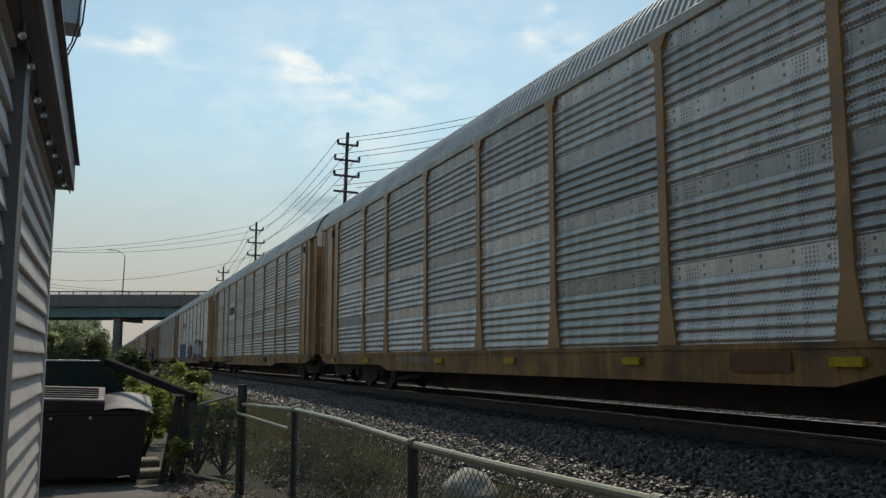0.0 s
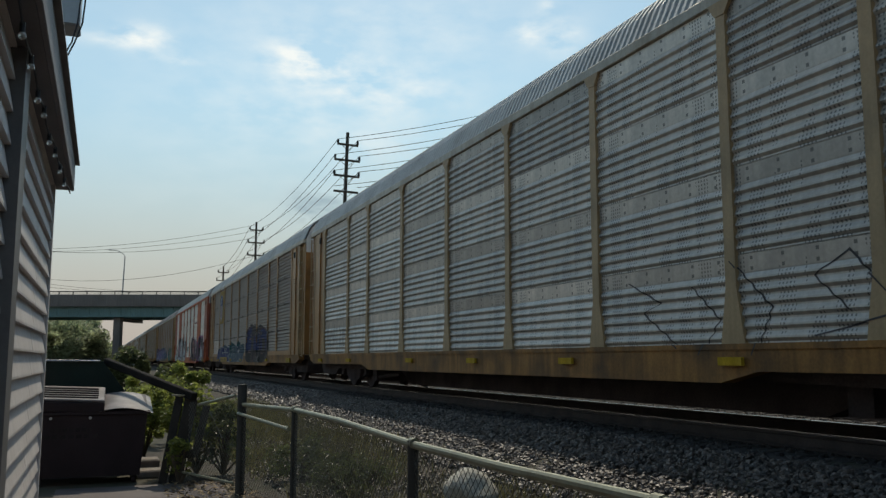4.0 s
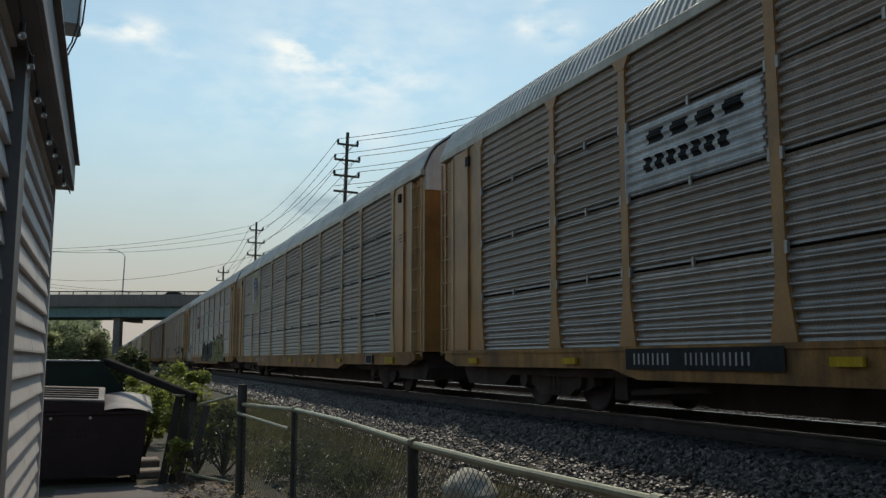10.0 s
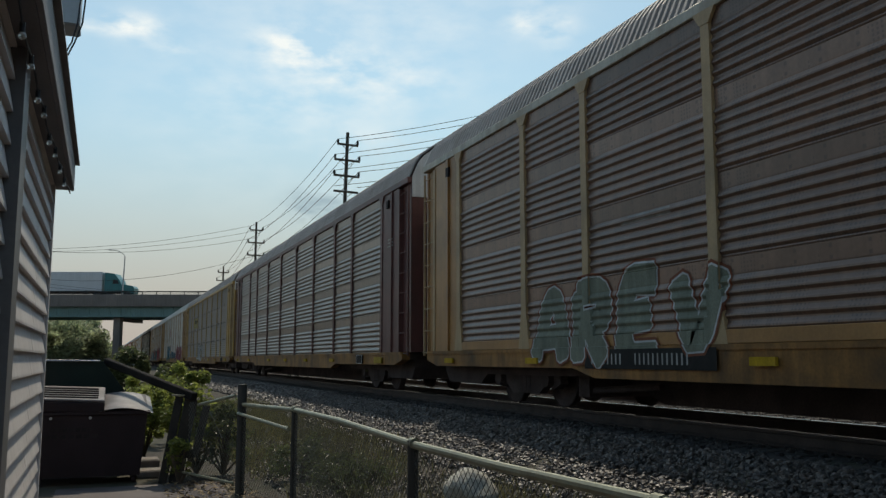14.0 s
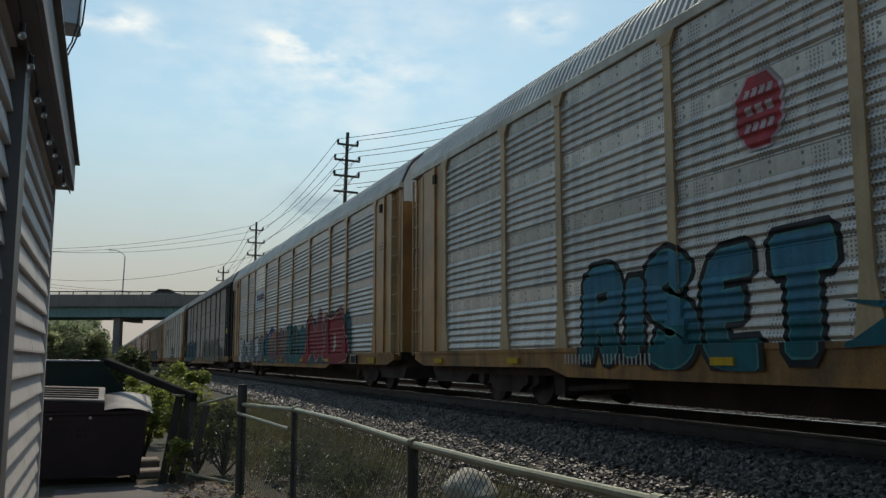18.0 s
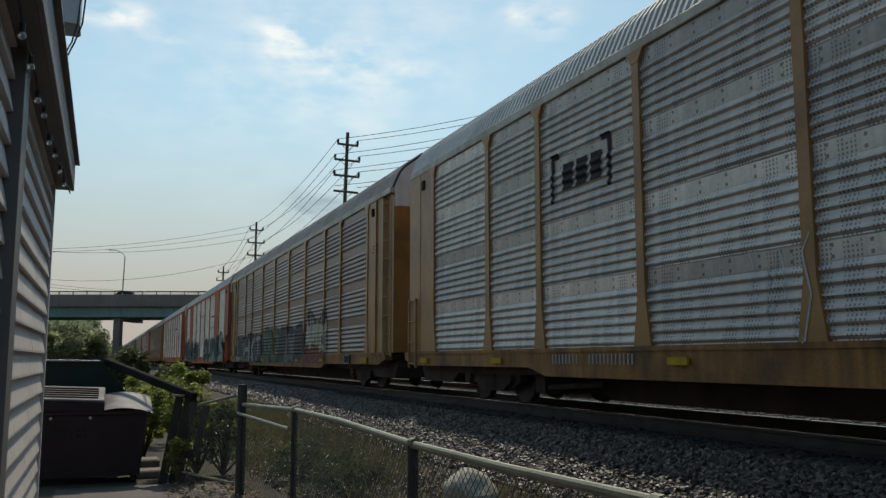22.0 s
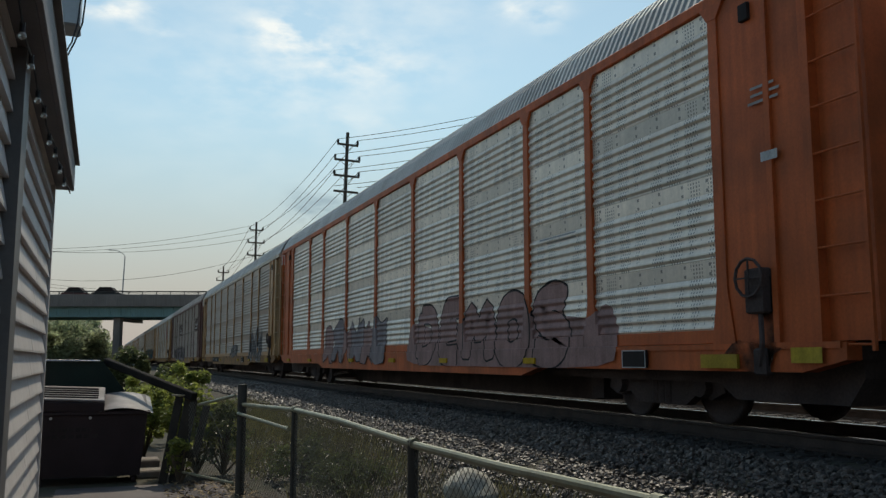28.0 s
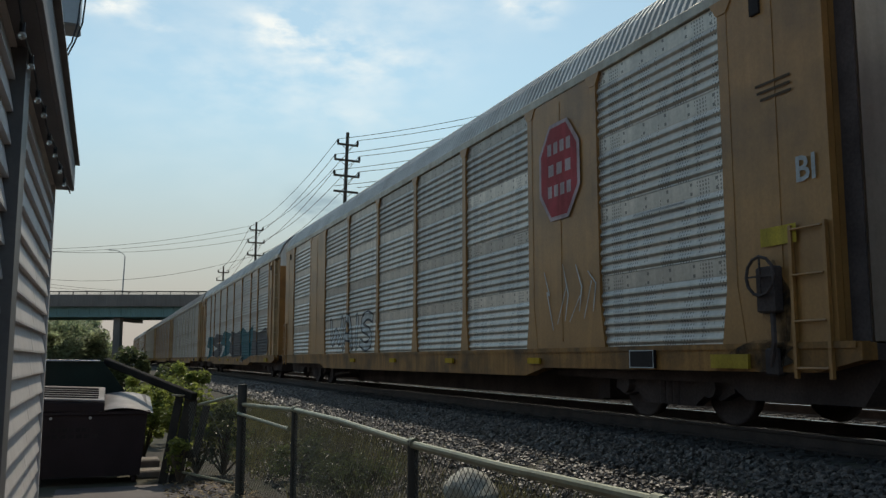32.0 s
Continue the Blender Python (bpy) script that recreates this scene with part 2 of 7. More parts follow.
for leafy in (M_LEAF, M_LEAFD, M_TREE_HAZE, M_GRASS):
    ln, ll = leafy.node_tree.nodes, leafy.node_tree.links
    pb = ln["Principled BSDF"]
    thin, both = ln.new("ShaderNodeBsdfTranslucent"), ln.new("ShaderNodeMixShader")
    ll.new(pb.inputs["Base Color"].links[0].from_socket, thin.inputs["Color"])
    both.inputs[0].default_value = 0.55
    ll.new(pb.outputs[0], both.inputs[1])
    ll.new(thin.outputs[0], both.inputs[2])
    ll.new(both.outputs[0], ln["Material Output"].inputs["Surface"])
TINTS = {}


def spray(name, col, rough=0.65):
    """A coat of sprayed paint, one material a colour."""
    if name not in TINTS:
        TINTS[name] = mat("spray_" + name, tuple(c * 0.8 for c in col), rough, 0, 0.22, 2.5, 40, 0.05, 0.002, streak=0.2, dirt=(0.09, 0.08, 0.075), dirt_amt=0.3, dirt_scale=2.2, spec=0.15)
    return TINTS[name]


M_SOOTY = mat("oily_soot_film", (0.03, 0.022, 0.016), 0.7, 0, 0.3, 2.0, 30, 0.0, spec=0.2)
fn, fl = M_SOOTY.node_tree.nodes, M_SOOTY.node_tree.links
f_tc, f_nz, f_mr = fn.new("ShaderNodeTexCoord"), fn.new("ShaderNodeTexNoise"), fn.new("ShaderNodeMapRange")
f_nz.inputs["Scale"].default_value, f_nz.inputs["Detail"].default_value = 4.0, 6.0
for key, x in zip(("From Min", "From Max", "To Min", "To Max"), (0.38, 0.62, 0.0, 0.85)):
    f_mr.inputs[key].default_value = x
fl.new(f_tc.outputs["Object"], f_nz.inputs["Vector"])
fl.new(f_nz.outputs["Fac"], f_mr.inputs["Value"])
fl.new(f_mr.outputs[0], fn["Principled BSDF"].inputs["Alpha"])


# ---- mesh helpers ----
class Geo:
    """Collects boxes, prisms and sheets for one mesh."""

    def __init__(self):
        self.v, self.f = [], []

    def add(self, verts, faces):
        o = len(self.v)
        self.v += [tuple(p) for p in verts]
        self.f += [tuple(i + o for i in q) for q in faces]
        return self

    def box(self, a, b, m=None, bev=0.0):
        (x0, y0, z0), (x1, y1, z1) = a, b
        if bev:
            k = bev
            loops = []
            for z, s in ((z0, k), (z0 + k, 0), (z1 - k, 0), (z1, k)):
                loops.append([(x0 + s, y0 + s, z), (x1 - s, y0 + s, z), (x1 - s, y1 - s, z), (x0 + s, y1 - s, z)])
            vs = [p for q in loops for p in q]
            fs = [(3, 2, 1, 0), (12, 13, 14, 15)]
            for r in range(3):
                for i in range(4):
                    fs.append((r * 4 + i, r * 4 + (i + 1) % 4, r * 4 + 4 + (i + 1) % 4, r * 4 + 4 + i))
        else:
            vs = [(x0, y0, z0), (x1, y0, z0), (x1, y1, z0), (x0, y1, z0), (x0, y0, z1), (x1, y0, z1), (x1, y1, z1), (x0, y1, z1)]
            fs = [(3, 2, 1, 0), (4, 5, 6, 7), (0, 1, 5, 4), (1, 2, 6, 5), (2, 3, 7, 6), (3, 0, 4, 7)]
        if m is not None:
            vs = [m @ Vector(p) for p in vs]
        return self.add(vs, fs)

    def tube(self, p, q, r0, r1=None, n=8, caps=True):
        p, q = Vector(p), Vector(q)
        r1 = r0 if r1 is None else r1
        t = (q - p).normalized()
        a = t.orthogonal().normalized()
        b = t.cross(a)
        vs = []
        for c, r in ((p, r0), (q, r1)):
            vs += [c + (a * math.cos(2 * math.pi * i / n) + b * math.sin(2 * math.pi * i / n)) * r for i in range(n)]
        fs = [(i, (i + 1) % n, n + (i + 1) % n, n + i) for i in range(n)]
        if caps:
            fs += [tuple(range(n))[::-1], tuple(range(n, 2 * n))]
        return self.add(vs, fs)

    def line(self, pts, r, n=6):
        """One bent tube through the points."""
        pts = [Vector(p) for p in pts]
        vs = []
        a = None
        for k, p in enumerate(pts):
            t = (pts[min(k + 1, len(pts) - 1)] - pts[max(k - 1, 0)]).normalized()
            a = t.orthogonal().normalized() if a is None else (a - t * a.dot(t)).normalized()
            b = t.cross(a)
            vs += [p + (a * math.cos(2 * math.pi * i / n) + b * math.sin(2 * math.pi * i / n)) * r for i in range(n)]
        fs = [(k * n + i, k * n + (i + 1) % n, (k + 1) * n + (i + 1) % n, (k + 1) * n + i) for k in range(len(pts) - 1) for i in range(n)]
        fs += [tuple(range(n))[::-1], tuple(range((len(pts) - 1) * n, len(pts) * n))]
        return self.add(vs, fs)

    def prism(self, outline, axis, lo, hi):
        """An outline in the two other axes, drawn out along axis (0, 1 or 2)."""
        def put(u, w, t):
            c = [u, w]
            c.insert(axis, t)
            return tuple(c)
        k = len(outline)
        vs = [put(u, w, lo) for u, w in outline] + [put(u, w, hi) for u, w in outline]
        fs = [tuple(range(k))[::-1], tuple(range(k, 2 * k))] + [(i, (i + 1) % k, k + (i + 1) % k, k + i) for i in range(k)]
        return self.add(vs, fs)

    def mesh(self, name, material, smooth=False):
        me = bpy.data.meshes.new(name)
        me.from_pydata(self.v, [], self.f)
        me.validate()
        b = bmesh.new()
        b.from_mesh(me)
        bmesh.ops.recalc_face_normals(b, faces=b.faces)
        b.to_mesh(me)
        b.free()
        if smooth:
            me.polygons.foreach_set("use_smooth", [True] * len(me.polygons))
        if material:
            me.materials.append(material)
        return me


def part(name, geo, material, parent, label="", at=None, smooth=False):
    """Links a Geo, or a ready mesh, as one mesh object under a thing or a part."""
    me = geo.mesh(name, material, smooth) if isinstance(geo, Geo) else geo
    ob = new(name, me)
    ob.parent = parent
    if at is not None:
        ob.matrix_basis = at if isinstance(at, Matrix) else Matrix.Translation(at)
    if label:
        ob["label"] = label
    return ob


def thing(name, label, category, group="", at=None, kind=""):
    ob = new(name)
    ob.empty_display_size = 0.2
    if at is not None:
        ob.matrix_basis = at if isinstance(at, Matrix) else Matrix.Translation(at)
    return tagged(ob, label, category, group, kind)


def solo(name, geo, material, label, category, group="", kind="", at=None, smooth=False):
    ob = new(name, geo.mesh(name, material, smooth) if isinstance(geo, Geo) else geo)
    if at is not None:
        ob.matrix_basis = at if isinstance(at, Matrix) else Matrix.Translation(at)
    return tagged(ob, label, category, group, kind)


# ---- ground, tracks ----
RAIL_Z = 0.765
TRACK_X = (7.87, 12.07)


def ground_z(x):
    pts = ((-400, 0.0), (1.9, 0.0), (3.4, 0.03), (4.5, 0.16), (5.5, 0.46), (6.1, 0.56), (13.9, 0.56), (15.2, 0.25), (18, 0.2), (500, 0.3))
    for (a, za), (b, zb) in zip(pts, pts[1:]):
        if x <= b:
            return za + (zb - za) * (x - a) / (b - a)
    return pts[-1][1]


def build_ground():
    xs = [-1500, -400, -100, -30, -8, -3, -1] + [i * 0.25 for i in range(-2, 64)] + [17, 20, 30, 60, 150, 500, 1800]
    ys = [-800, -300, -60, -20, -8, -4] + [i * 0.5 for i in range(-6, 60)] + [32, 36, 42, 50, 60, 80, 110, 160, 250, 400, 800, 2500]
    rng = random.Random(5)
    g = Geo()
    vs = []
    for y in ys:
        for x in xs:
            z = ground_z(x)
            if 2.0 < x < 7 and y < 60:
                z += noise.noise(Vector((x * 1.3, y * 1.3, 0))) * 0.035
            vs.append((x, y, z))
    k = len(xs)
    fs = [(j * k + i, j * k + i + 1, (j + 1) * k + i + 1, (j + 1) * k + i) for j in range(len(ys) - 1) for i in range(k - 1)]
    g.add(vs, fs)
    me = g.mesh("ground", M_SOIL, True)
    me.materials.append(M_FIELD)
    for f in me.polygons:
        if f.center.x > 15.3:
            f.material_index = 1
    solo("ground", me, None, "dry gritty soil beside the tracks, grass beyond them", "ground", kind="structure")
    a = Geo()
    a.box((-0.44, -6, -0.05), (1.45, 11.6, 0.012))
    solo("pavement", a, M_ASPHALT, "worn grey asphalt yard strip beside the house", "pavement", kind="structure")


def build_tracks():
    prof = [(-0.07, 0), (0.07, 0), (0.07, 0.015), (0.012, 0.04), (0.012, 0.13), (0.036, 0.14), (0.036, 0.172), (0.025, 0.178), (-0.025, 0.178), (-0.036, 0.172), (-0.036, 0.14), (-0.012, 0.13), (-0.012, 0.04), (-0.07, 0.015)]
    for ti, cx in enumerate(TRACK_X):
        tr = thing("railway_track", "steel rails on dark timber ties in grey ballast", "railway track", at=(cx, 0, 0), kind="structure")
        for sx in (-0.7525, 0.7525):
            g = Geo().prism([(u + sx, w + RAIL_Z - 0.178) for u, w in prof], 1, -720, 900)
            r = part("rail", g, M_RUSTY, tr, "rusty steel rail")
            hd = Geo().box((sx - 0.034, -720, RAIL_Z - 0.004), (sx + 0.034, 900, RAIL_Z + 0.002), bev=0.0015)
            part("rail_head", hd, M_STEEL, r, "polished running surface")
        tie = Geo().box((-1.3, -0.11, RAIL_Z - 0.36), (1.3, 0.11, RAIL_Z - 0.18), bev=0.01).mesh("tie", M_TIE)
        for i in range(130):
            part("tie", tie, None, tr, at=pose(0, -4 + i * 0.53, 0, 0, 0, random.Random(i + ti * 999).uniform(-1, 1)))


def stone_mesh_set():
    rng = random.Random(11)
    out = []
    for k in range(6):
        pts = []
        for z, r in ((-0.5, 0.55), (0.1, 1.0), (0.6, 0.6)):
            n = 5
            for i in range(n):
                a = 2 * math.pi * (i + rng.uniform(-0.3, 0.3)) / n
                q = r * rng.uniform(0.7, 1.1)
                pts.append((math.cos(a) * q, math.sin(a) * q * 0.8, z * rng.uniform(0.7, 1.0)))
        fs = [(0, 1, 2, 3, 4)[::-1], (10, 11, 12, 13, 14)]
        for r in range(2):
            for i in range(5):
                fs.append((r * 5 + i, r * 5 + (i + 1) % 5, r * 5 + 5 + (i + 1) % 5, r * 5 + 5 + i))
        out.append((pts, fs))
    return out


def build_ballast():
    rng = random.Random(3)
    kinds = stone_mesh_set()

    def scatter(count, xr, yr, size, power=1.0):
        g = Geo()
        for _ in range(count):
            x = rng.uniform(*xr)
            y = yr[0] + (yr[1] - yr[0]) * rng.random() ** power
            s = rng.uniform(*size)
            m = Matrix.Translation((x, y, ground_z(x) + s * 0.35)) @ Euler((rng.uniform(-0.6, 0.6), rng.uniform(-0.6, 0.6), rng.uniform(0, 6.3))).to_matrix().to_4x4() @ Matrix.Scale(s, 4)
            pts, fs = rng.choice(kinds)
            g.add([m @ Vector(p) for p in pts], fs)
        return g
    bed = thing("ballast_bed", "grey crushed-stone ballast along the tracks", "ballast", kind="structure")
    strip = Geo()
    xs = [6.0, 6.3, 6.6] + [7 + i for i in range(8)] + [14.2]
    strip.add([(x, y, ground_z(x) + 0.012) for y in (-740, 900) for x in xs], [(i, i + 1, len(xs) + i + 1, len(xs) + i) for i in range(len(xs) - 1)])
    part("track_bed", strip, M_STONE_OILY_SHADED, bed, "dark oily bed between the rails")
    for g, m in ((scatter(12000, (6.1, 14.0), (0, 26), (0.03, 0.055), 1.2), M_STONE_OILY_SHADED),):
        ob = part("crushed_stone", g, m, bed)
        ob["kind"] = "stuff"
    for g, m in ((scatter(23000, (4.3, 6.2), (0, 24), (0.022, 0.05), 1.2), M_STONE), (scatter(9000, (4.6, 6.2), (24, 60), (0.04, 0.08), 1.3), M_STONE),
                 (scatter(5000, (2.0, 4.4), (3, 18), (0.012, 0.034), 1.0), M_STONE), (scatter(1600, (2.0, 4.6), (3, 16), (0.010, 0.026), 1.0), M_PEBBLE)):
        ob = part("crushed_stone", g, m, bed)
        ob["kind"] = "stuff"
    b = Geo()
    m = bmesh.new()
    bmesh.ops.create_icosphere(m, subdivisions=3, radius=0.27)
    for v in m.verts:
        v.co += v.normal * noise.noise(v.co * 4) * 0.08
        v.co.z *= 0.85
    me = bpy.data.meshes.new("boulder")
    m.to_mesh(me)
    m.free()
    me.materials.append(M_BOULDER)
    solo("boulder", me, None, "pale rough boulder lying among weeds", "boulder", at=(3.5, 8.2, 0.24))


build_ground()
build_tracks()
build_ballast()

# ---- the train ----
HALF, BODY, PITCH = 1.5, 27.05, 28.6
SILL0, SILL1, CHORD, EAVE = 0.53, 0.94, 4.79, 4.92
POSTS = [-11.76, -8.98, -7.02, -4.24, -1.41, 1.41, 4.24, 7.02, 8.98, 11.76]
ROWS = 4
ROW_H = (CHORD - SILL1) / ROWS


def rib_profile(style):
    """Height along one sheet, and how far the sheet stands out there."""
    if style == "flat":
        pts = [(0.0, 0.0), (0.015, 0.008)]
        for z in (0.085, 0.21, 0.335, 0.46, 0.585, 0.71):
            pts += [(z - 0.056, 0.006), (z - 0.034, 0.024), (z - 0.02, 0.034), (z, 0.032), (z + 0.022, 0.02), (z + 0.05, 0.006)]
        pts += [(0.775, 0.008), (ROW_H - 0.004, 0.014), (ROW_H, 0.0)]
    else:
        pts = [(0.012, -0.03), (0.018, 0.02)]
        z = 0.10
        while z < ROW_H - 0.07:
            pts += [(z - 0.045, 0.004), (z - 0.03, 0.03), (z - 0.012, 0.042), (z + 0.002, 0.036), (z + 0.022, 0.042), (z + 0.036, 0.012), (z + 0.06, 0.0)]
            z += 0.124
        pts += [(ROW_H - 0.02, 0.02), (ROW_H - 0.014, -0.03)]
    return pts


def sheet_geo(width, style):
    pr = rib_profile(style)
    vs = []
    for z, d in pr:
        vs += [(-d, -width / 2, z), (-d, width / 2, z)]
    return Geo().add(vs, [(2 * i, 2 * i + 1, 2 * i + 3, 2 * i + 2) for i in range(len(pr) - 1)])


SHEETS = {}


def sheet_mesh(width, style, key):
    k = (round(width, 2), style, key)
    if k not in SHEETS:
        SHEETS[k] = sheet_geo(width, style).mesh("panel", SHEET[key])
    return SHEETS[k]


def side_depth(y, z, style, posts, solid):
    """How far the near side stands out from the sheet plane at a place on it."""
    if z < SILL1 + 0.016:
        return 0.087
    for p in posts:
        if abs(y - p) < (0.195 if z < SILL1 + 0.32 else 0.135 if z < SILL1 + 0.62 else 0.083):
            return 0.058
    if y < posts[0] or y > posts[-1]:
        return 0.06
    for k in solid:
        if isinstance(k, tuple):
            if k[0] < y < k[1] and k[2] < z < k[3]:
                return 0.066
        elif posts[k] < y < posts[k + 1]:
            return 0.062
    w = (z - SILL1) % ROW_H
    pr = rib_profile(style)
    for (a, da), (b, db) in zip(pr, pr[1:]):
        if a <= w <= b:
            return da + (db - da) * (w - a) / max(b - a, 1e-5)
    return pr[0][1]


def flat_mesh(name, shapes, material, style, lift, posts, solid):
    """Lays flat shapes (lists of triangles in y and z) over the ribs, posts and sill of the near side, like sprayed paint.
    Each shape lies a hair above the one before it. Returns the mesh and the height of its topmost shape."""
    zs = [z for o in shapes for t in o for _, z in t]
    ys = [y for o in shapes for t in o for y, _ in t]
    if not zs:
        return None, lift
    step = min(0.0004, 0.0012 / len(shapes))
    bm = bmesh.new()
    for k, o in enumerate(shapes):
        at = {}
        for t in o:
            vs = []
            for y, z in t:
                q = (round(y, 4), round(max(z, SILL0 + 0.13), 4))
                if q not in at:
                    at[q] = bm.verts.new((k * step, *q))
                if at[q] not in vs:
                    vs.append(at[q])
            if len(vs) == 3 and not bm.faces.get(vs):
                bm.faces.new(vs)
    cuts = [SILL1 + 0.012, SILL1 + 0.02, SILL1 + 0.167, SILL1 + 0.175]
    for r in range(ROWS):
        cuts += [SILL1 + r * ROW_H + z for z, _ in rib_profile(style)]

    def cut(co, no):
        bmesh.ops.bisect_plane(bm, geom=bm.verts[:] + bm.edges[:] + bm.faces[:], dist=1e-4, plane_co=co, plane_no=no)
    for c in cuts:
        if min(zs) < c < max(zs):
            cut((0, 0, c), (0, 0, 1))
    for p in posts:
        for d in (0.078, 0.088, 0.13, 0.14, 0.19, 0.2):
            for c in (p - d, p + d):
                if min(ys) < c < max(ys) and (d < 0.1 or min(zs) < SILL1 + 0.62):
                    cut((0, c, 0), (0, 1, 0))
    for v in bm.verts:
        v.co.x = -side_depth(v.co.y, v.co.z, style, posts, solid) - lift - v.co.x
    bmesh.ops.recalc_face_normals(bm, faces=bm.faces)
    me = bpy.data.meshes.new(name)
    bm.to_mesh(me)
    bm.free()
    me.materials.append(material)
    return me, lift + step * len(shapes)


def fan(o):
    cy, cz = sum(p[0] for p in o) / len(o), sum(p[1] for p in o) / len(o)
    return [[(cy, cz), o[i], o[(i + 1) % len(o)]] for i in range(len(o))]


def stroke(pts, w):
    """A brush stroke of width w as one ribbon; a closed line joins up."""
    n = len(pts)
    ring = pts[0] == pts[-1]
    sides = []
    for i, (y, z) in enumerate(pts):
        ya, za = pts[i - 1] if i else (pts[-2] if ring else pts[0])
        yb, zb = pts[i + 1] if i < n - 1 else (pts[1] if ring else pts[-1])
        dy, dz = yb - ya, zb - za
        q = math.hypot(dy, dz) or 1
        k = w / 2 if ring or 0 < i < n - 1 else w * 0.3
        sides.append(((y - dz / q * k, z + dy / q * k), (y + dz / q * k, z - dy / q * k)))
    tris = []
    for (a, b), (c, d) in zip(sides, sides[1:]):
        tris += [[a, b, d], [a, d, c]]
    return [tris]


SCRIBBLES = [
    [[(0.0, 1.0), (0.45, 0.55), (0.2, 0.5), (0.8, 0.0)]],
    [[(0.1, 0.2), (0.5, 0.0), (0.9, 0.35), (0.6, 0.75), (0.95, 1.0)]],
    [[(0.2, 0.1), (0.85, 0.3), (0.6, 0.95), (0.15, 0.7), (0.45, 0.35)]],
    [[(0.0, 0.9), (0.3, 0.4), (0.1, 0.0)], [(0.5, 1.0), (0.75, 0.5), (0.6, 0.05)]],
    [[(0.0, 0.25), (0.7, 0.6)], [(0.45, 0.9), (0.9, 0.65), (0.65, 0.2)]],
    [[(0.0, 0.2), (0.3, 0.8), (0.55, 0.25), (0.85, 0.9)]],
    [[(0.5, 0.5), (0.75, 0.6), (0.6, 0.95), (0.15, 0.75), (0.25, 0.15), (0.9, 0.1)]],
]
# heavy sprayed forms: an outline, and the dark gaps inside it
FORMS = [
    ([(0.0, 0.0), (0.05, 0.95), (0.5, 1.03), (0.95, 0.8), (0.78, 0.5), (1.04, 0.0), (0.62, 0.04), (0.5, 0.3), (0.3, 0.1)], [[(0.3, 0.5), (0.6, 0.66), (0.34, 0.85)]]),
    ([(0.0, 0.1), (0.15, 0.7), (0.02, 1.0), (0.5, 0.86), (0.85, 1.05), (0.95, 0.6), (1.05, 0.2), (0.6, 0.0)], [[(0.42, 0.2), (0.62, 0.36), (0.56, 0.7)]]),
    ([(0.0, 0.0), (0.08, 0.98), (0.3, 0.8), (0.45, 1.02), (0.62, 0.7), (1.02, 0.92), (0.98, 0.0), (0.6, 0.2), (0.4, 0.0)], [[(0.5, 0.4), (0.7, 0.3), (0.6, 0.62)]]),
    ([(0.0, 0.02), (0.05, 1.0), (0.38, 0.96), (0.5, 0.6), (1.06, 0.9), (0.64, 0.52), (1.08, 0.03), (0.5, 0.12)], [[(0.14, 0.3), (0.3, 0.2), (0.26, 0.6)]]),
    ([(-0.04, 0.06), (0.72, -0.02), (1.04, 0.24), (0.94, 0.54), (0.46, 0.64), (1.0, 0.72), (0.92, 1.0), (0.3, 1.03), (0.0, 0.78), (0.12, 0.46), (0.56, 0.36), (0.02, 0.32)], []),
    ([(0.2, 0.0), (0.5, 0.45), (0.0, 0.5), (0.3, 1.02), (1.05, 0.95), (0.75, 0.62), (1.0, 0.55), (0.7, 0.1)], []),
    ([(0.0, 0.05), (0.25, 1.0), (0.55, 0.7), (0.8, 1.05), (1.0, 0.3), (0.75, 0.0), (0.5, 0.35), (0.3, 0.0)], []),
    ([(0.0, 0.6), (0.1, 1.0), (0.45, 0.9), (0.4, 0.35), (0.65, 0.2), (0.7, 0.6), (1.0, 0.75), (1.05, 0.1), (0.6, -0.04), (0.15, 0.1)], []),
]


def piece(seed, y0, y1, z0, z1, n):
    """A wild painted piece: n heavy forms side by side between y0 and y1. Returns outlines and gaps."""
    rng = random.Random(seed)
    w = (y1 - y0) / n
    lean = rng.uniform(-0.1, 0.12)
    out = []
    for i in range(n):
        form, gaps = rng.choice(FORMS)
        flip = rng.random() < 0.45
        zz0 = z0 - rng.uniform(0, 0.06) * (z1 - z0)
        h = (z1 - zz0) * rng.uniform(0.84, 1.02)
        wide = rng.uniform(1.12, 1.36)

        def place(o):
            q = []
            for u, v in o:
                u, v = u + rng.uniform(-0.1, 0.1), v + rng.uniform(-0.08, 0.08)
                u = 1 - u if flip else u
                # the near side is seen with its far end to the left, so the forms run from high y to low y
                q.append((y1 - (i + 0.5 + (u - 0.5) * wide) * w - lean * v * h, zz0 + v * h))
            return q
        out.append((soften(place(form)), [soften(place(k)) for k in gaps]))
    return out


def soften(o):
    """Cuts the corners of an outline, as a spray can does."""
    q = []
    for k, (y, z) in enumerate(o):
        (ya, za), (yb, zb) = o[k - 1], o[(k + 1) % len(o)]
        q += [(y + (ya - y) * 0.12, z + (za - z) * 0.12), (y + (yb - y) * 0.12, z + (zb - z) * 0.12)]
    return q


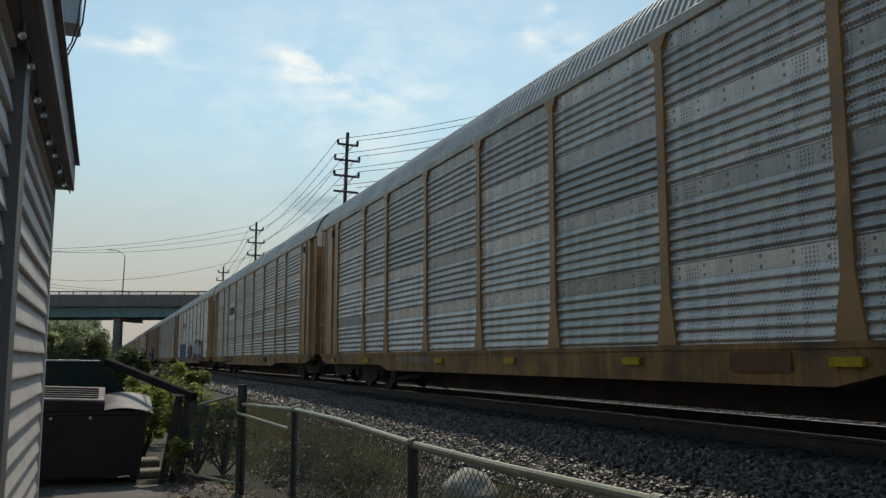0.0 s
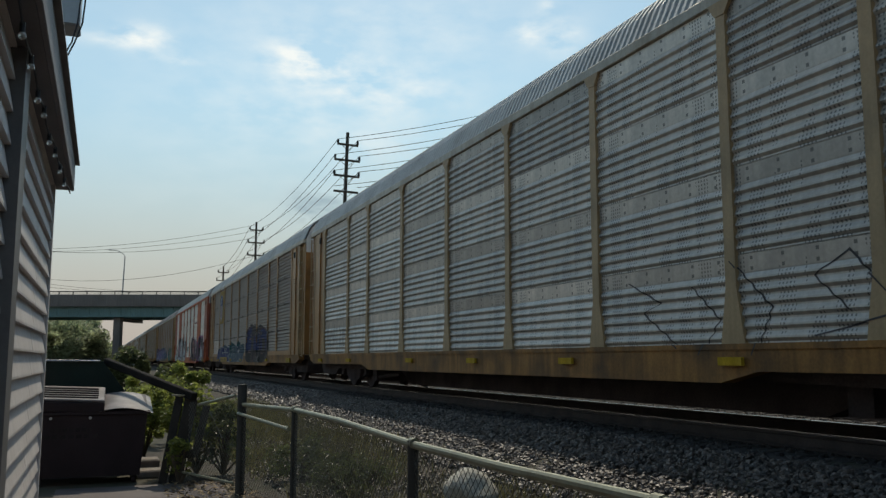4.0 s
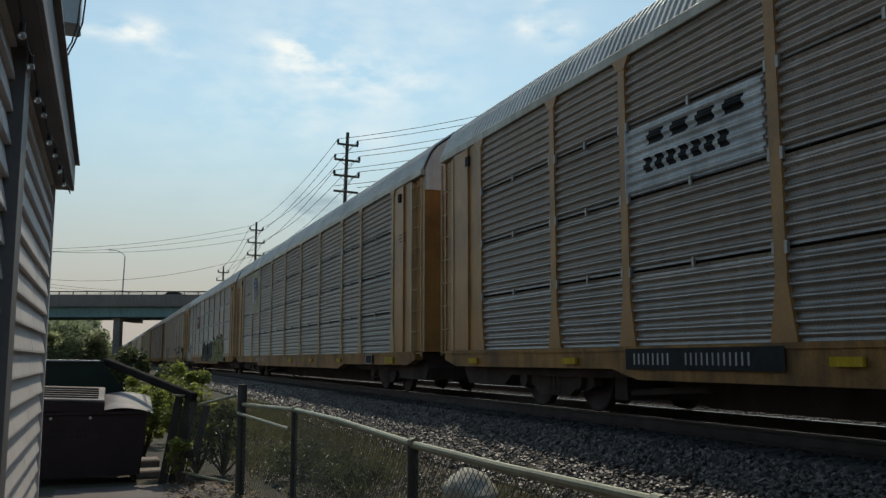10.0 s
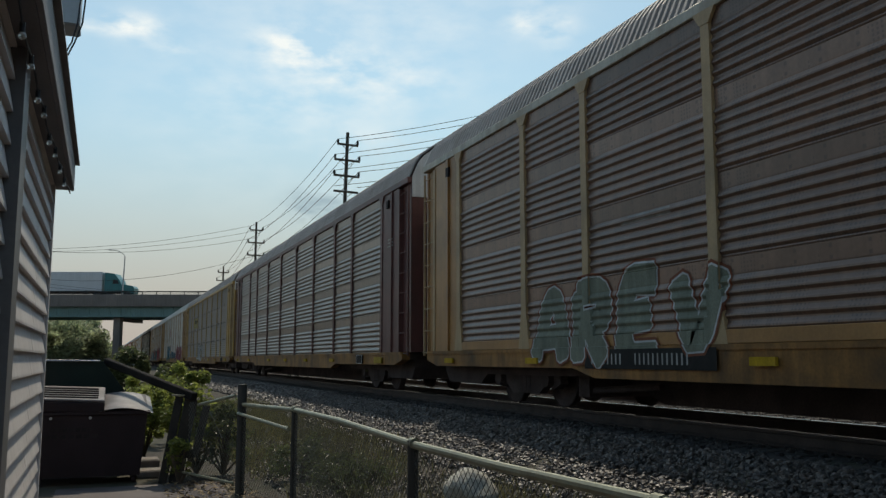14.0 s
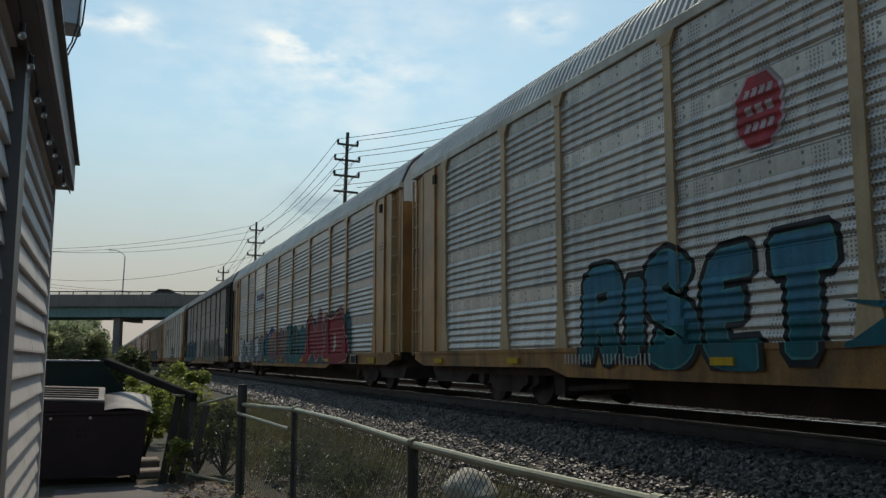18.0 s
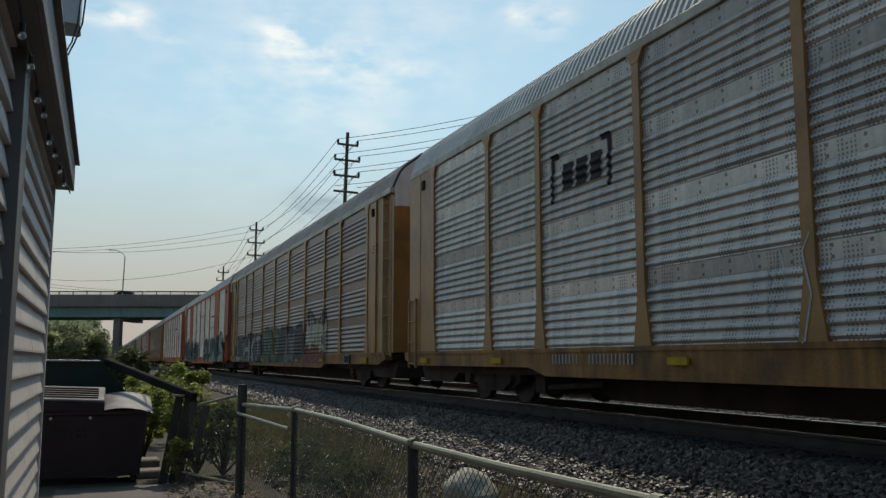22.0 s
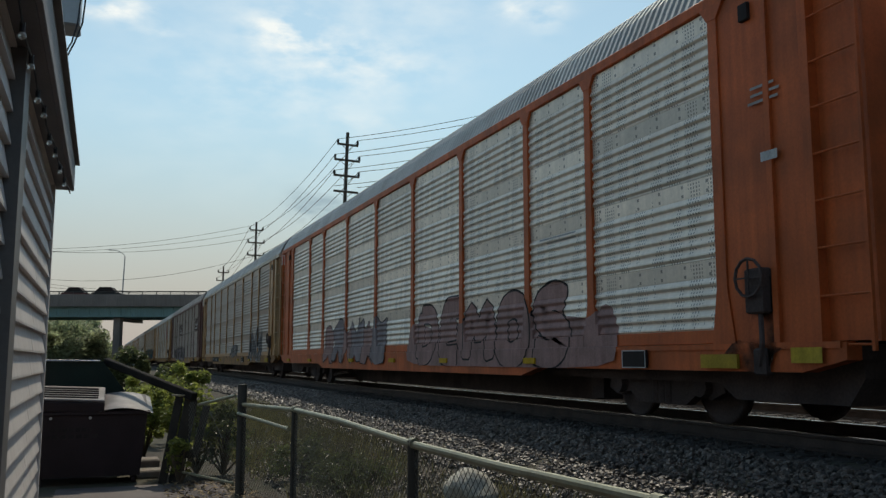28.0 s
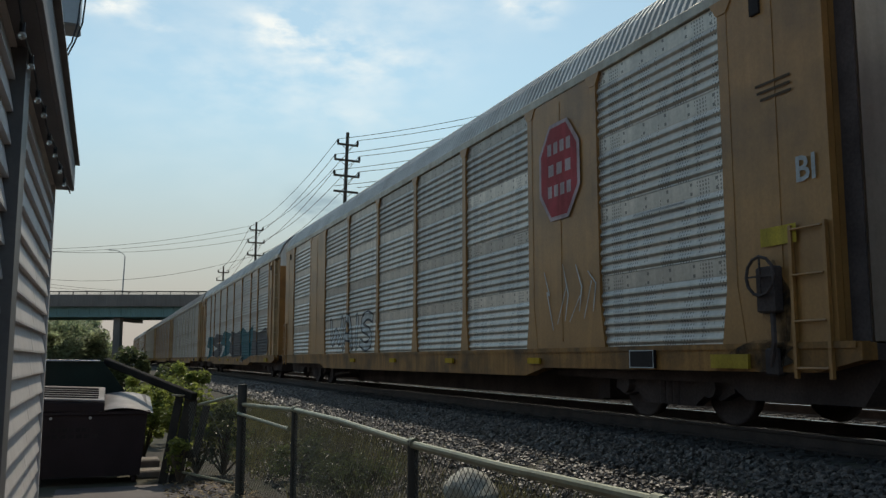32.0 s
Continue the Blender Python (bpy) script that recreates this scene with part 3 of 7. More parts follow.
# strokes of heavy sprayed letters in a unit box
GLYPHS = {
    "A": [[(0.02, 0), (0.3, 0.95), (0.62, 1.0), (0.98, 0)], [(0.2, 0.36), (0.82, 0.36)]],
    "B": [[(0.12, 0), (0.12, 1)], [(0.1, 0.98), (0.8, 0.98), (0.9, 0.6), (0.2, 0.54)], [(0.2, 0.54), (0.98, 0.5), (0.92, 0.04), (0.1, 0.03)]],
    "C": [[(0.95, 0.8), (0.7, 1.02), (0.2, 0.95), (0.03, 0.5), (0.2, 0.05), (0.75, 0.0), (0.97, 0.24)]],
    "D": [[(0.1, 0), (0.1, 1)], [(0.08, 0.97), (0.75, 0.95), (1.0, 0.5), (0.75, 0.04), (0.08, 0.03)]],
    "E": [[(0.95, 0.95), (0.12, 0.97), (0.1, 0.03), (0.97, 0.05)], [(0.12, 0.52), (0.8, 0.54)]],
    "F": [[(0.97, 0.93), (0.12, 0.97), (0.12, 0)], [(0.14, 0.54), (0.8, 0.56)]],
    "G": [[(0.93, 0.84), (0.65, 1.02), (0.18, 0.92), (0.03, 0.45), (0.25, 0.02), (0.8, 0.03), (0.95, 0.42), (0.52, 0.44)]],
    "H": [[(0.1, 0), (0.12, 1)], [(0.88, 0), (0.9, 1)], [(0.1, 0.5), (0.9, 0.52)]],
    "I": [[(0.48, 0), (0.52, 1)]],
    "K": [[(0.12, 0), (0.12, 1)], [(0.95, 1.0), (0.24, 0.48), (1.0, 0)]],
    "L": [[(0.15, 1), (0.12, 0.05), (0.98, 0.08)]],
    "M": [[(0.04, 0), (0.12, 0.98), (0.5, 0.38), (0.88, 0.98), (0.98, 0)]],
    "N": [[(0.08, 0), (0.1, 0.98), (0.88, 0.04), (0.92, 1.0)]],
    "O": [[(0.5, 1.0), (0.08, 0.85), (0.03, 0.2), (0.5, -0.02), (0.96, 0.2), (0.93, 0.85), (0.5, 1.0)]],
    "P": [[(0.12, 0), (0.12, 1)], [(0.1, 0.97), (0.85, 0.97), (0.95, 0.5), (0.18, 0.45)]],
    "R": [[(0.12, 0), (0.12, 1)], [(0.1, 0.97), (0.85, 0.98), (0.93, 0.56), (0.22, 0.5)], [(0.45, 0.5), (0.98, 0)]],
    "S": [[(0.95, 0.85), (0.55, 1.03), (0.06, 0.86), (0.16, 0.56), (0.84, 0.46), (0.96, 0.14), (0.5, -0.03), (0.03, 0.13)]],
    "T": [[(0.02, 0.92), (1.0, 0.97)], [(0.5, 0.93), (0.46, 0)]],
    "U": [[(0.08, 1), (0.08, 0.2), (0.5, -0.02), (0.9, 0.2), (0.94, 1)]],
    "V": [[(0.02, 1), (0.48, 0.02), (0.98, 1.02)]],
    "W": [[(0.0, 1), (0.2, 0.03), (0.5, 0.7), (0.8, 0.03), (1.0, 1)]],
    "X": [[(0.05, 1), (0.95, 0)], [(0.95, 1), (0.05, 0)]],
}


def round_line(pts, times=2):
    """Cuts the corners of an open or closed line again and again."""
    ring = pts[0] == pts[-1]
    for _ in range(times):
        out = [] if ring else [pts[0]]
        for (a, b), (c, d) in zip(pts, pts[1:]):
            out += [(a * 0.78 + c * 0.22, b * 0.78 + d * 0.22), (a * 0.22 + c * 0.78, b * 0.22 + d * 0.78)]
        pts = out + ([out[0]] if ring else [pts[-1]])
    return pts


def reach(pts, e):
    """A line drawn on by e at both ends."""
    if pts[0] == pts[-1]:
        return pts

    def on(p, q):
        k = e / (math.hypot(p[0] - q[0], p[1] - q[1]) or 1)
        return (p[0] + (p[0] - q[0]) * k, p[1] + (p[1] - q[1]) * k)
    return [on(pts[0], pts[1])] + pts[1:-1] + [on(pts[-1], pts[-2])]


def between(shapes, lo, hi):
    """What of some triangles lies between two heights."""
    out = []
    for o in shapes:
        tris = []
        for t in o:
            poly = list(t)
            for lim, s in ((lo, 1), (hi, -1)):
                cut = []
                for p, q in zip(poly, poly[1:] + poly[:1]):
                    a, b = (p[1] - lim) * s, (q[1] - lim) * s
                    if a >= 0:
                        cut.append(p)
                    if a * b < 0:
                        k = a / (a - b)
                        cut.append((p[0] + (q[0] - p[0]) * k, lim))
                poly = cut
            tris += [[poly[0], poly[i], poly[i + 1]] for i in range(1, len(poly) - 1)]
        if tris:
            out.append(tris)
    return out


def letters(word, y0, y1, z0, z1, seed, fat=0.3):
    """Lines and brush width of each heavy letter of a word between y1 and y0."""
    rng = random.Random(seed)
    share = [0.5 if c == "I" else 1.2 if c in "MW" else 1.0 for c in word]
    unit = (y1 - y0) / sum(share)
    at, out = y1, []
    for c, q in zip(word, share):
        w = unit * q
        brush = 0.74 * fat * min(unit, (z1 - z0) * 0.85)
        zb, h = z0 + brush * 0.5 - rng.uniform(0, 0.05), (z1 - z0 - brush) * rng.uniform(0.88, 1.04)
        lean, pad = rng.uniform(-0.1, 0.1), brush * 0.42
        rows = []
        for line in GLYPHS[c]:
            rows.append(round_line([(at - pad - (w - 2 * pad) * (u + rng.uniform(-0.05, 0.05)) - lean * v * h, zb + (v + rng.uniform(-0.03, 0.03)) * h) if line[0] != line[-1]
                                    else (at - pad - (w - 2 * pad) * u - lean * v * h, zb + v * h) for u, v in line]))
        out.append((rows, brush * rng.uniform(0.9, 1.12)))
        at -= w
    return out


def patch_of(o):
    """Triangles that fill an outline."""
    tri = tessellate_polygon([[Vector((y, z, 0)) for y, z in o]])
    return [[o[i] for i in t] for t in tri]


def scribble(seed, y0, y1, z0, z1, n):
    rng = random.Random(seed)
    w = (y1 - y0) / n
    out = []
    for i in range(n):
        for s in rng.choice(SCRIBBLES):
            out.append([(y1 - (i + u) * w + rng.uniform(-0.1, 0.1) * w, z0 + (v + rng.uniform(-0.12, 0.12)) * (z1 - z0)) for u, v in s])
    return out


def paint(car, lay, name, shapes, material, lift, label):
    """Adds sprayed or stencilled shapes to a car. Returns the height at which the next coat may lie."""
    me, top = flat_mesh(name, shapes, material, lay[0], lift, lay[1], lay[2])
    if me:
        part(name, me, None, car, label, at=(-HALF, 0, 0))
    return top + 0.0004


def graffiti(car, lay, spec, k, base=0.003):
    """One spray-painted piece in layers: a cloud of ground colour, an outline, the fill, the gaps, and thin lines.
    base is the height of the paint under it; returns the height of its topmost coat."""
    y0, y1, z0, z1 = spec["box"]
    rng = random.Random(k)
    top = base

    def coat(name, key, shapes, what):
        nonlocal top
        if shapes:
            top = paint(car, lay, name, shapes, spray(*spec[key]), top, spec[key][0].replace("_", " ") + " " + what)
    if spec.get("cloud"):
        m = max(3, int((y1 - y0) / 0.45))
        top_line = [(y0 + (y1 - y0) * i / m + rng.uniform(-0.1, 0.1), z1 + (z1 - z0) * rng.uniform(-0.2, 0.14)) for i in range(m + 1)]
        o = [(y0 - 0.15, z0)] + [(y0 - 0.3, (z0 + z1) / 2)] + top_line + [(y1 + 0.3, (z0 + z1) / 2), (y1 + 0.15, z0)]
        coat("graffiti_ground", "cloud", [patch_of(round_line(o + [o[0]], 2)[:-1])], "sprayed ground colour")
    if spec.get("word"):
        e = spec.get("rim", 0.06)
        floor, peak = top, top
        for i, (rows, brush) in enumerate(letters(spec["word"], y0, y1, z0, z1, k, spec.get("fat", 0.3))):
            top = floor + 0.005 * (i % 2)

            def ink(more):
                return [t for r in rows for t in stroke(reach(r, more / 2), brush + more)]
            if spec.get("edge"):
                coat("letter_outline", "edge", ink(2 * e), "outline of a sprayed letter")
            if spec.get("line"):
                coat("letter_rim", "line", ink(0.05), "thin rim of a sprayed letter")
            body = ink(0)
            coat("sprayed_letter", "fill", body, "sprayed letter")
            if spec.get("low"):
                coat("letter_foot", "low", between(body, 0.5, z0 + 0.36 * (z1 - z0)), "foot of a sprayed letter")
            if spec.get("band"):
                coat("letter_band", "band", between(body, z0 + 0.26 * (z1 - z0), z0 + 0.62 * (z1 - z0)), "band across a sprayed letter")
            peak = max(peak, top)
        return peak
    forms = piece(k, y0, y1, z0, z1, spec["n"]) if spec.get("fill") else []
    e = min(0.11, 0.07 * (z1 - z0) + 0.02)
    gap_key = "fill2" if spec.get("fill2") else "edge" if spec.get("edge") else None
    floor, peak = top, top
    for i, (o, gaps) in enumerate(forms):
        ring = o + [o[0]]
        top = floor + 0.005 * (i % 2)
        if spec.get("edge"):
            coat("letter_outline", "edge", stroke(ring, e * 2), "outline of a sprayed letter")
        coat("sprayed_letter", "alt" if i % 2 and spec.get("alt") else "fill", [patch_of(o)], "sprayed letter")
        if gap_key:
            for g in gaps:
                coat("letter_gap", gap_key, [patch_of(g)], "gap in a sprayed letter")
        if spec.get("line"):
            coat("letter_rim", "line", stroke(ring, 0.032), "thin rim of a sprayed letter")
        peak = max(peak, top)
    top = peak
    if spec.get("low"):
        o = [(y0, z0)] + [(y0 + (y1 - y0) * i / 8, z0 + (z1 - z0) * rng.uniform(0.15, 0.42)) for i in range(9)] + [(y1, z0)]
        coat("graffiti_shade", "low", [patch_of(o)], "lower shading")
        for ring in [o + [o[0]] for o, _ in forms]:
            coat("letter_rim", "line" if spec.get("line") else "edge", stroke(ring, 0.03), "thin rim of a sprayed letter")
    if spec.get("line") and not forms:
        for o in scribble(k, y0, y1, z0, z1, spec["n"]):
            coat("scribble", "line", stroke(o, 0.028), "thin sprayed scribble")
    return top


def words(text, y_start, z, size, bold=0.0):
    """Triangles of a line of text on the near side; it reads from high y to low y."""
    cu = bpy.data.curves.new("words", "FONT")
    cu.body, cu.size, cu.offset, cu.resolution_u = text, size, bold, 2
    ob = bpy.data.objects.new("words", cu)
    me = ob.to_mesh()
    me.calc_loop_triangles()
    tris = [[[(y_start - me.vertices[i].co.x, z + me.vertices[i].co.y) for i in t.vertices] for t in me.loop_triangles]]
    ob.to_mesh_clear()
    bpy.data.objects.remove(ob)
    bpy.data.curves.remove(cu)
    return tris


def bars(y0, y1, z, h, n, gap=0.35, seed=1):
    """A row of plain upright bars, where letters stood."""
    w = (y1 - y0) / n
    return [fan([(y0 + i * w, z), (y0 + (i + 1 - gap) * w, z), (y0 + (i + 1 - gap) * w, z + h), (y0 + i * w, z + h)]) for i in range(n)]


def quad(y0, y1, z0, z1):
    return [fan([(y0, z0), (y1, z0), (y1, z1), (y0, z1)])]


MESH = {}


def shared(key, make):
    if key not in MESH:
        MESH[key] = make()
    return MESH[key]


def roof_geo(half):
    """Ribbed roof: upright shoulders, slopes and a nearly flat crown; ribs run across the car."""
    sec = [(-1.5, EAVE), (-1.34, 5.285), (-1.19, 5.475), (-0.74, 5.805), (0, 5.915), (0.74, 5.805), (1.19, 5.475), (1.34, 5.285), (1.5, EAVE)]
    nrm = [(-0.9, 0.4), (-0.85, 0.5), (-0.7, 0.7), (-0.4, 0.9), (0, 1), (0.4, 0.9), (0.7, 0.7), (0.85, 0.5), (0.9, 0.4)]
    g = Geo()
    step = 0.15
    n = int(2 * half / step)
    ys = []
    for i in range(n):
        y = -half + (i + 0.5) * 2 * half / n
        ys += [(y - 0.062, 0.0), (y - 0.038, 0.042), (y + 0.02, 0.042), (y + 0.044, 0.0)]
    ys = [(-half, 0.01)] + ys + [(half, 0.01)]
    vs = [(x + nx * d, y, z + nz * d) for y, d in ys for (x, z), (nx, nz) in zip(sec, nrm)]
    k = len(sec)
    g.add(vs, [(j * k + i, j * k + i + 1, (j + 1) * k + i + 1, (j + 1) * k + i) for j in range(len(ys) - 1) for i in range(k - 1)])
    return g


def end_outline():
    return [(-1.46, 0.95), (1.46, 0.95), (1.46, 4.94), (1.31, 5.28), (1.16, 5.46), (0.72, 5.78), (0, 5.89), (-0.72, 5.78), (-1.16, 5.46), (-1.31, 5.28), (-1.46, 4.94)]


def post_geo(flare):
    g = Geo()
    h0, h1 = SILL1, CHORD - 0.02
    if flare:
        o = [(-0.19, h0), (0.19, h0), (0.17, h0 + 0.12), (0.085, h0 + 0.62), (0.075, h1), (-0.075, h1), (-0.085, h0 + 0.62), (-0.17, h0 + 0.12)]
    else:
        o = [(-0.075, h0), (0.075, h0), (0.075, h1), (-0.075, h1)]
    g.prism(o, 0, -0.056, -0.005)
    g.prism([(-0.08, CHORD - 0.16), (0.08, CHORD - 0.16), (0.2, CHORD + 0.01), (-0.2, CHORD + 0.01)], 0, -0.064, -0.02)
    return g


def sill_geo():
    """Side sill: a deep channel that hangs lower between the bogies."""
    o = [(-13.45, 0.78), (-12.9, 0.66), (-7.4, 0.66), (-6.8, SILL0), (6.8, SILL0), (7.4, 0.66), (12.9, 0.66), (13.45, 0.78), (13.45, SILL1), (-13.45, SILL1)]
    g = Geo().prism(o, 0, -HALF - 0.065, -HALF + 0.12)
    g.box((-HALF - 0.085, -13.4, SILL1 - 0.05), (-HALF + 0.1, 13.4, SILL1 + 0.012))
    return g


def wheel_geo():
    g = Geo()
    n = 20
    prof = [(0.10, 0.055), (0.16, 0.05), (0.34, 0.03), (0.40, 0.06), (0.42, 0.07), (0.44, -0.04), (0.45, -0.07), (0.40, -0.07), (0.36, -0.03), (0.16, -0.03), (0.10, -0.06)]
    vs, fs = [], []
    for i in range(n):
        a = 2 * math.pi * i / n
        vs += [(x, math.cos(a) * r, math.sin(a) * r) for r, x in prof]
    k = len(prof)
    for i in range(n):
        for j in range(k - 1):
            fs.append((i * k + j, ((i + 1) % n) * k + j, ((i + 1) % n) * k + j + 1, i * k + j + 1))
    fs += [tuple(i * k for i in range(n)), tuple(i * k + k - 1 for i in range(n))[::-1]]
    return g.add(vs, fs)


def frame_geo():
    """Cast side frame of a bogie with its spring nest and journal boxes."""
    o = [(-1.25, 0.40), (-1.0, 0.30), (-0.72, 0.36), (-0.5, 0.22), (0.5, 0.22), (0.72, 0.36), (1.0, 0.30), (1.25, 0.40), (1.2, 0.58), (0.7, 0.66), (0.3, 0.74), (-0.3, 0.74), (-0.7, 0.66), (-1.2, 0.58)]
    g = Geo().prism(o, 0, -0.07, 0.07)
    for y in (-0.14, 0, 0.14):
        g.tube((-0.02, y, 0.24), (-0.02, y, 0.55), 0.085, n=8)
    for y in (-0.9, 0.9):
        g.tube((-0.17, y, 0.46), (0.1, y, 0.46), 0.13, n=10)
    return g


SLACK = {-1: -0.11, 0: -0.11, 1: -0.11, 2: -0.08, 3: -0.04, 4: 0.29, 5: 0.16, 6: 0.21, 7: 0.29, 8: -0.09, 9: 0.16, 10: 0.1, 11: 0.05, 12: 0.05, 13: -0.16,
         14: -0.12, 15: 0.11, 16: -0.1, 17: -0.34, 18: -0.14, 19: -0.15, 20: -0.19, 21: -0.58, 22: -0.26, 23: -0.32}


def car_start(index):
    """Where the middle of a car stands at the start; the couplers leave some slack."""
    return 28.24 + PITCH * index + BODY / 2 + SLACK.get(index, -0.3)


def brake_geo():
    """Hand brake gear: a box, a spoked wheel and a hanging hose."""
    g = Geo().box((-0.16, -0.16, 1.25), (-0.03, 0.10, 1.72), bev=0.02)
    n = 12
    ring = [(-0.2, math.cos(2 * math.pi * i / n) * 0.2, 1.62 + math.sin(2 * math.pi * i / n) * 0.2) for i in range(n + 1)]
    g.line(ring, 0.018, n=5)
    for i in range(0, n, 3):
        g.tube((-0.2, 0, 1.62), ring[i], 0.012, n=4)
    g.line([(-0.1, -0.05, 1.25), (-0.14, -0.1, 0.95), (-0.12, -0.02, 0.72)], 0.03, n=6)
    return g.box((-0.12, -0.12, 0.62), (-0.02, 0.06, 0.9), bev=0.02)


def build_car(index, spec):
    """One covered car for motor vehicles, with all its parts; its origin is at rail level under its middle."""
    style = spec.get("style", "flat")
    pa = PAINT[spec.get("paint", "yellow")]
    pk = spec.get("paint", "yellow")
    key = spec.get("sheet", "galv")
    solid = spec.get("solid", ())
    posts = [p + spec.get("shift", 0.0) for p in POSTS]
    lay = (style, posts, tuple(solid) + (((-12, 12, SILL1, SILL1 + 0.171),) if spec.get("kick") else ()))
    wide = spec.get("wide_end", False)
    half = 13.2 if wide else 13.76      # half the length of the rack; cars with corner ladders are longer
    end_paint = PAINT[spec.get("end", pk)]
    sk = spec.get("sill", "grime" if pk in ("yellow", "lemon") else pk)
    sill_paint = PAINT[sk]
    car = thing("autorack_car", spec["label"], "freight car", "autorack cars of the train", at=(TRACK_X[0], car_start(index), RAIL_Z))
    # body: deck, far side, roof, ends
    part("deck", shared("deck", lambda: Geo().box((-1.42, -13.4, 0.78), (1.42, 13.4, 0.93)).mesh("deck", M_SOOT)), None, car, "sooty deck")
    part("centre_sill", shared("csill", lambda: Geo().prism([(-13.2, 0.5), (-8.0, 0.5), (-7.0, 0.14), (7.0, 0.14), (8.0, 0.5), (13.2, 0.5), (13.2, 0.785), (-13.2, 0.785)], 0, -0.3, 0.3).mesh("centre_sill", M_SOOT)), None, car, "sooty deep centre sill")
    for q in (-1, 1):
        part("end_underframe", shared("endunder", lambda: Geo().prism([(7.2, 0.55), (8.6, 0.52), (11.2, 0.52), (11.5, 0.34), (13.1, 0.34), (13.3, 0.6), (13.3, 0.785), (7.2, 0.785)], 0, -1.2, 1.2).mesh("end_underframe", M_SOOT)), None, car, "sooty underframe over the bogie", at=pose(0, 0, 0, 0, 0, 0 if q > 0 else 180))
        part("brake_rigging", shared("rigging", lambda: Geo().tube((-0.9, 8.2, 0.3), (-0.9, 6.2, 0.42), 0.05, n=6).box((-1.0, 7.9, 0.22), (0.9, 8.22, 0.56)).mesh("brake_rigging", M_SOOT)), None, car, "sooty brake rods and beams", at=pose(0, 0, 0, 0, 0, 0 if q > 0 else 180))
    part("far_side", shared("far" + key, lambda: Geo().box((1.40, -13.4, SILL0 + 0.05), (1.5, 13.4, EAVE)).mesh("far_side", SHEET[key])), None, car)
    # dark sheet added in place of the shaded inside behind the joints
    part("inner_lining", shared("joint_shade", lambda: Geo().box((-1.39, -13.4, SILL1), (-1.37, 13.4, EAVE)).mesh("inner_lining", M_SOOT)), None, car, "dark inside seen through the joints")
    rk = spec.get("roof", "bright")
    part("roof", shared(("roof", rk, half), lambda: roof_geo(half).mesh("roof", M_ROOF if rk == "bright" else M_ROOFD)), None, car, "corrugated grey metal roof")
    ck = spec.get("cap", "white")
    capm = M_WHITEP if ck == "white" else PAINT.get(ck, end_paint)
    for s in (-1, 1):
        e = part("end_door", shared("end" + spec.get("end", pk), lambda: Geo().prism(end_outline(), 1, -0.04, 0.04).mesh("end_door", end_paint)), None, car, at=(0, s * (half - 0.05), 0))
        up = Geo().prism([(-1.45, 4.47), (1.45, 4.47), (1.45, 4.94), (1.305, 5.28), (1.155, 5.46), (0.715, 5.78), (0, 5.895), (-0.715, 5.78), (-1.155, 5.46), (-1.305, 5.28), (-1.45, 4.94)], 1, -0.012, 0.012)
        part("end_cap", shared("cap" + ck, lambda: up.mesh("end_cap", capm)), None, e, "dull painted cap under the roof end", at=(0, s * 0.06, 0))
        part("end_slot", shared("slot", lambda: Geo().box((-0.95, -0.01, 0), (0.95, 0.01, 0.16)).mesh("end_slot", M_BLACKP)), None, e, "black recessed slot", at=(0, s * 0.06, 1.9 if spec.get("slots", True) else 3.4))
        part("end_slot", shared("slot", lambda: None), None, e, "black recessed slot", at=(0, s * 0.06, 3.85))
        if spec.get("end_sheet"):
            part("end_sheet", shared("endsheet", lambda: Geo().box((-1.15, -0.015, 0.95), (-0.55, 0.015, 4.7), bev=0.006).mesh("end_sheet", SHEET["steel"])), None, e, "grey sheet strip on the end door", at=(0, s * 0.06, 0))
        part("coupler", shared("coupler", lambda: Geo().box((-0.14, -0.5, 0.72), (0.14, 0.5, 1.0), bev=0.03).box((-0.22, 0.35, 0.68), (0.22, 0.72, 1.05), bev=0.05).mesh("coupler", M_SOOT)), None, car, "sooty coupler", at=pose(0, s * 13.6, -0.1, 0, 0, 0 if s > 0 else 180))
    part("sill", shared("sill" + sk, lambda: sill_geo().mesh("sill", sill_paint)), None, car)
    part("top_chord", shared(("chord", pk, half), lambda: Geo().box((-HALF - 0.06, -half, CHORD), (-HALF + 0.1, half, EAVE + 0.01), bev=0.01).mesh("top_chord", M_DUST if pk == "yellow" else pa)), None, car)
    rng = random.Random(index + 300)
    # near side: posts, sheets in four rows, end sections
    fl = spec.get("flare", True)
    for y in posts:
        part("post", shared(("post", fl, spec.get("post", pk)), lambda: post_geo(fl).mesh("post", PAINT[spec.get("post", pk)])), None, car, at=(-HALF, y, 0))
    for i, (a, b) in enumerate(zip(posts, posts[1:])):
        w = b - a - 0.14
        if i in solid:
            part("solid_panel", shared(("solid", round(w, 2), pk), lambda: Geo().box((-0.05, -w / 2 - 0.04, SILL1), (0.02, w / 2 + 0.04, CHORD), bev=0.008).box((-0.058, -0.01, SILL1 + 0.1), (-0.048, 0.01, CHORD - 0.1)).mesh("solid_panel", pa)), None, car, at=(-HALF, (a + b) / 2, 0))
            continue
        for r in range(ROWS):
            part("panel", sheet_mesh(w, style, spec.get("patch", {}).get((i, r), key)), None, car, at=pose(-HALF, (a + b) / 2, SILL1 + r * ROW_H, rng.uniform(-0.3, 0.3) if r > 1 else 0))
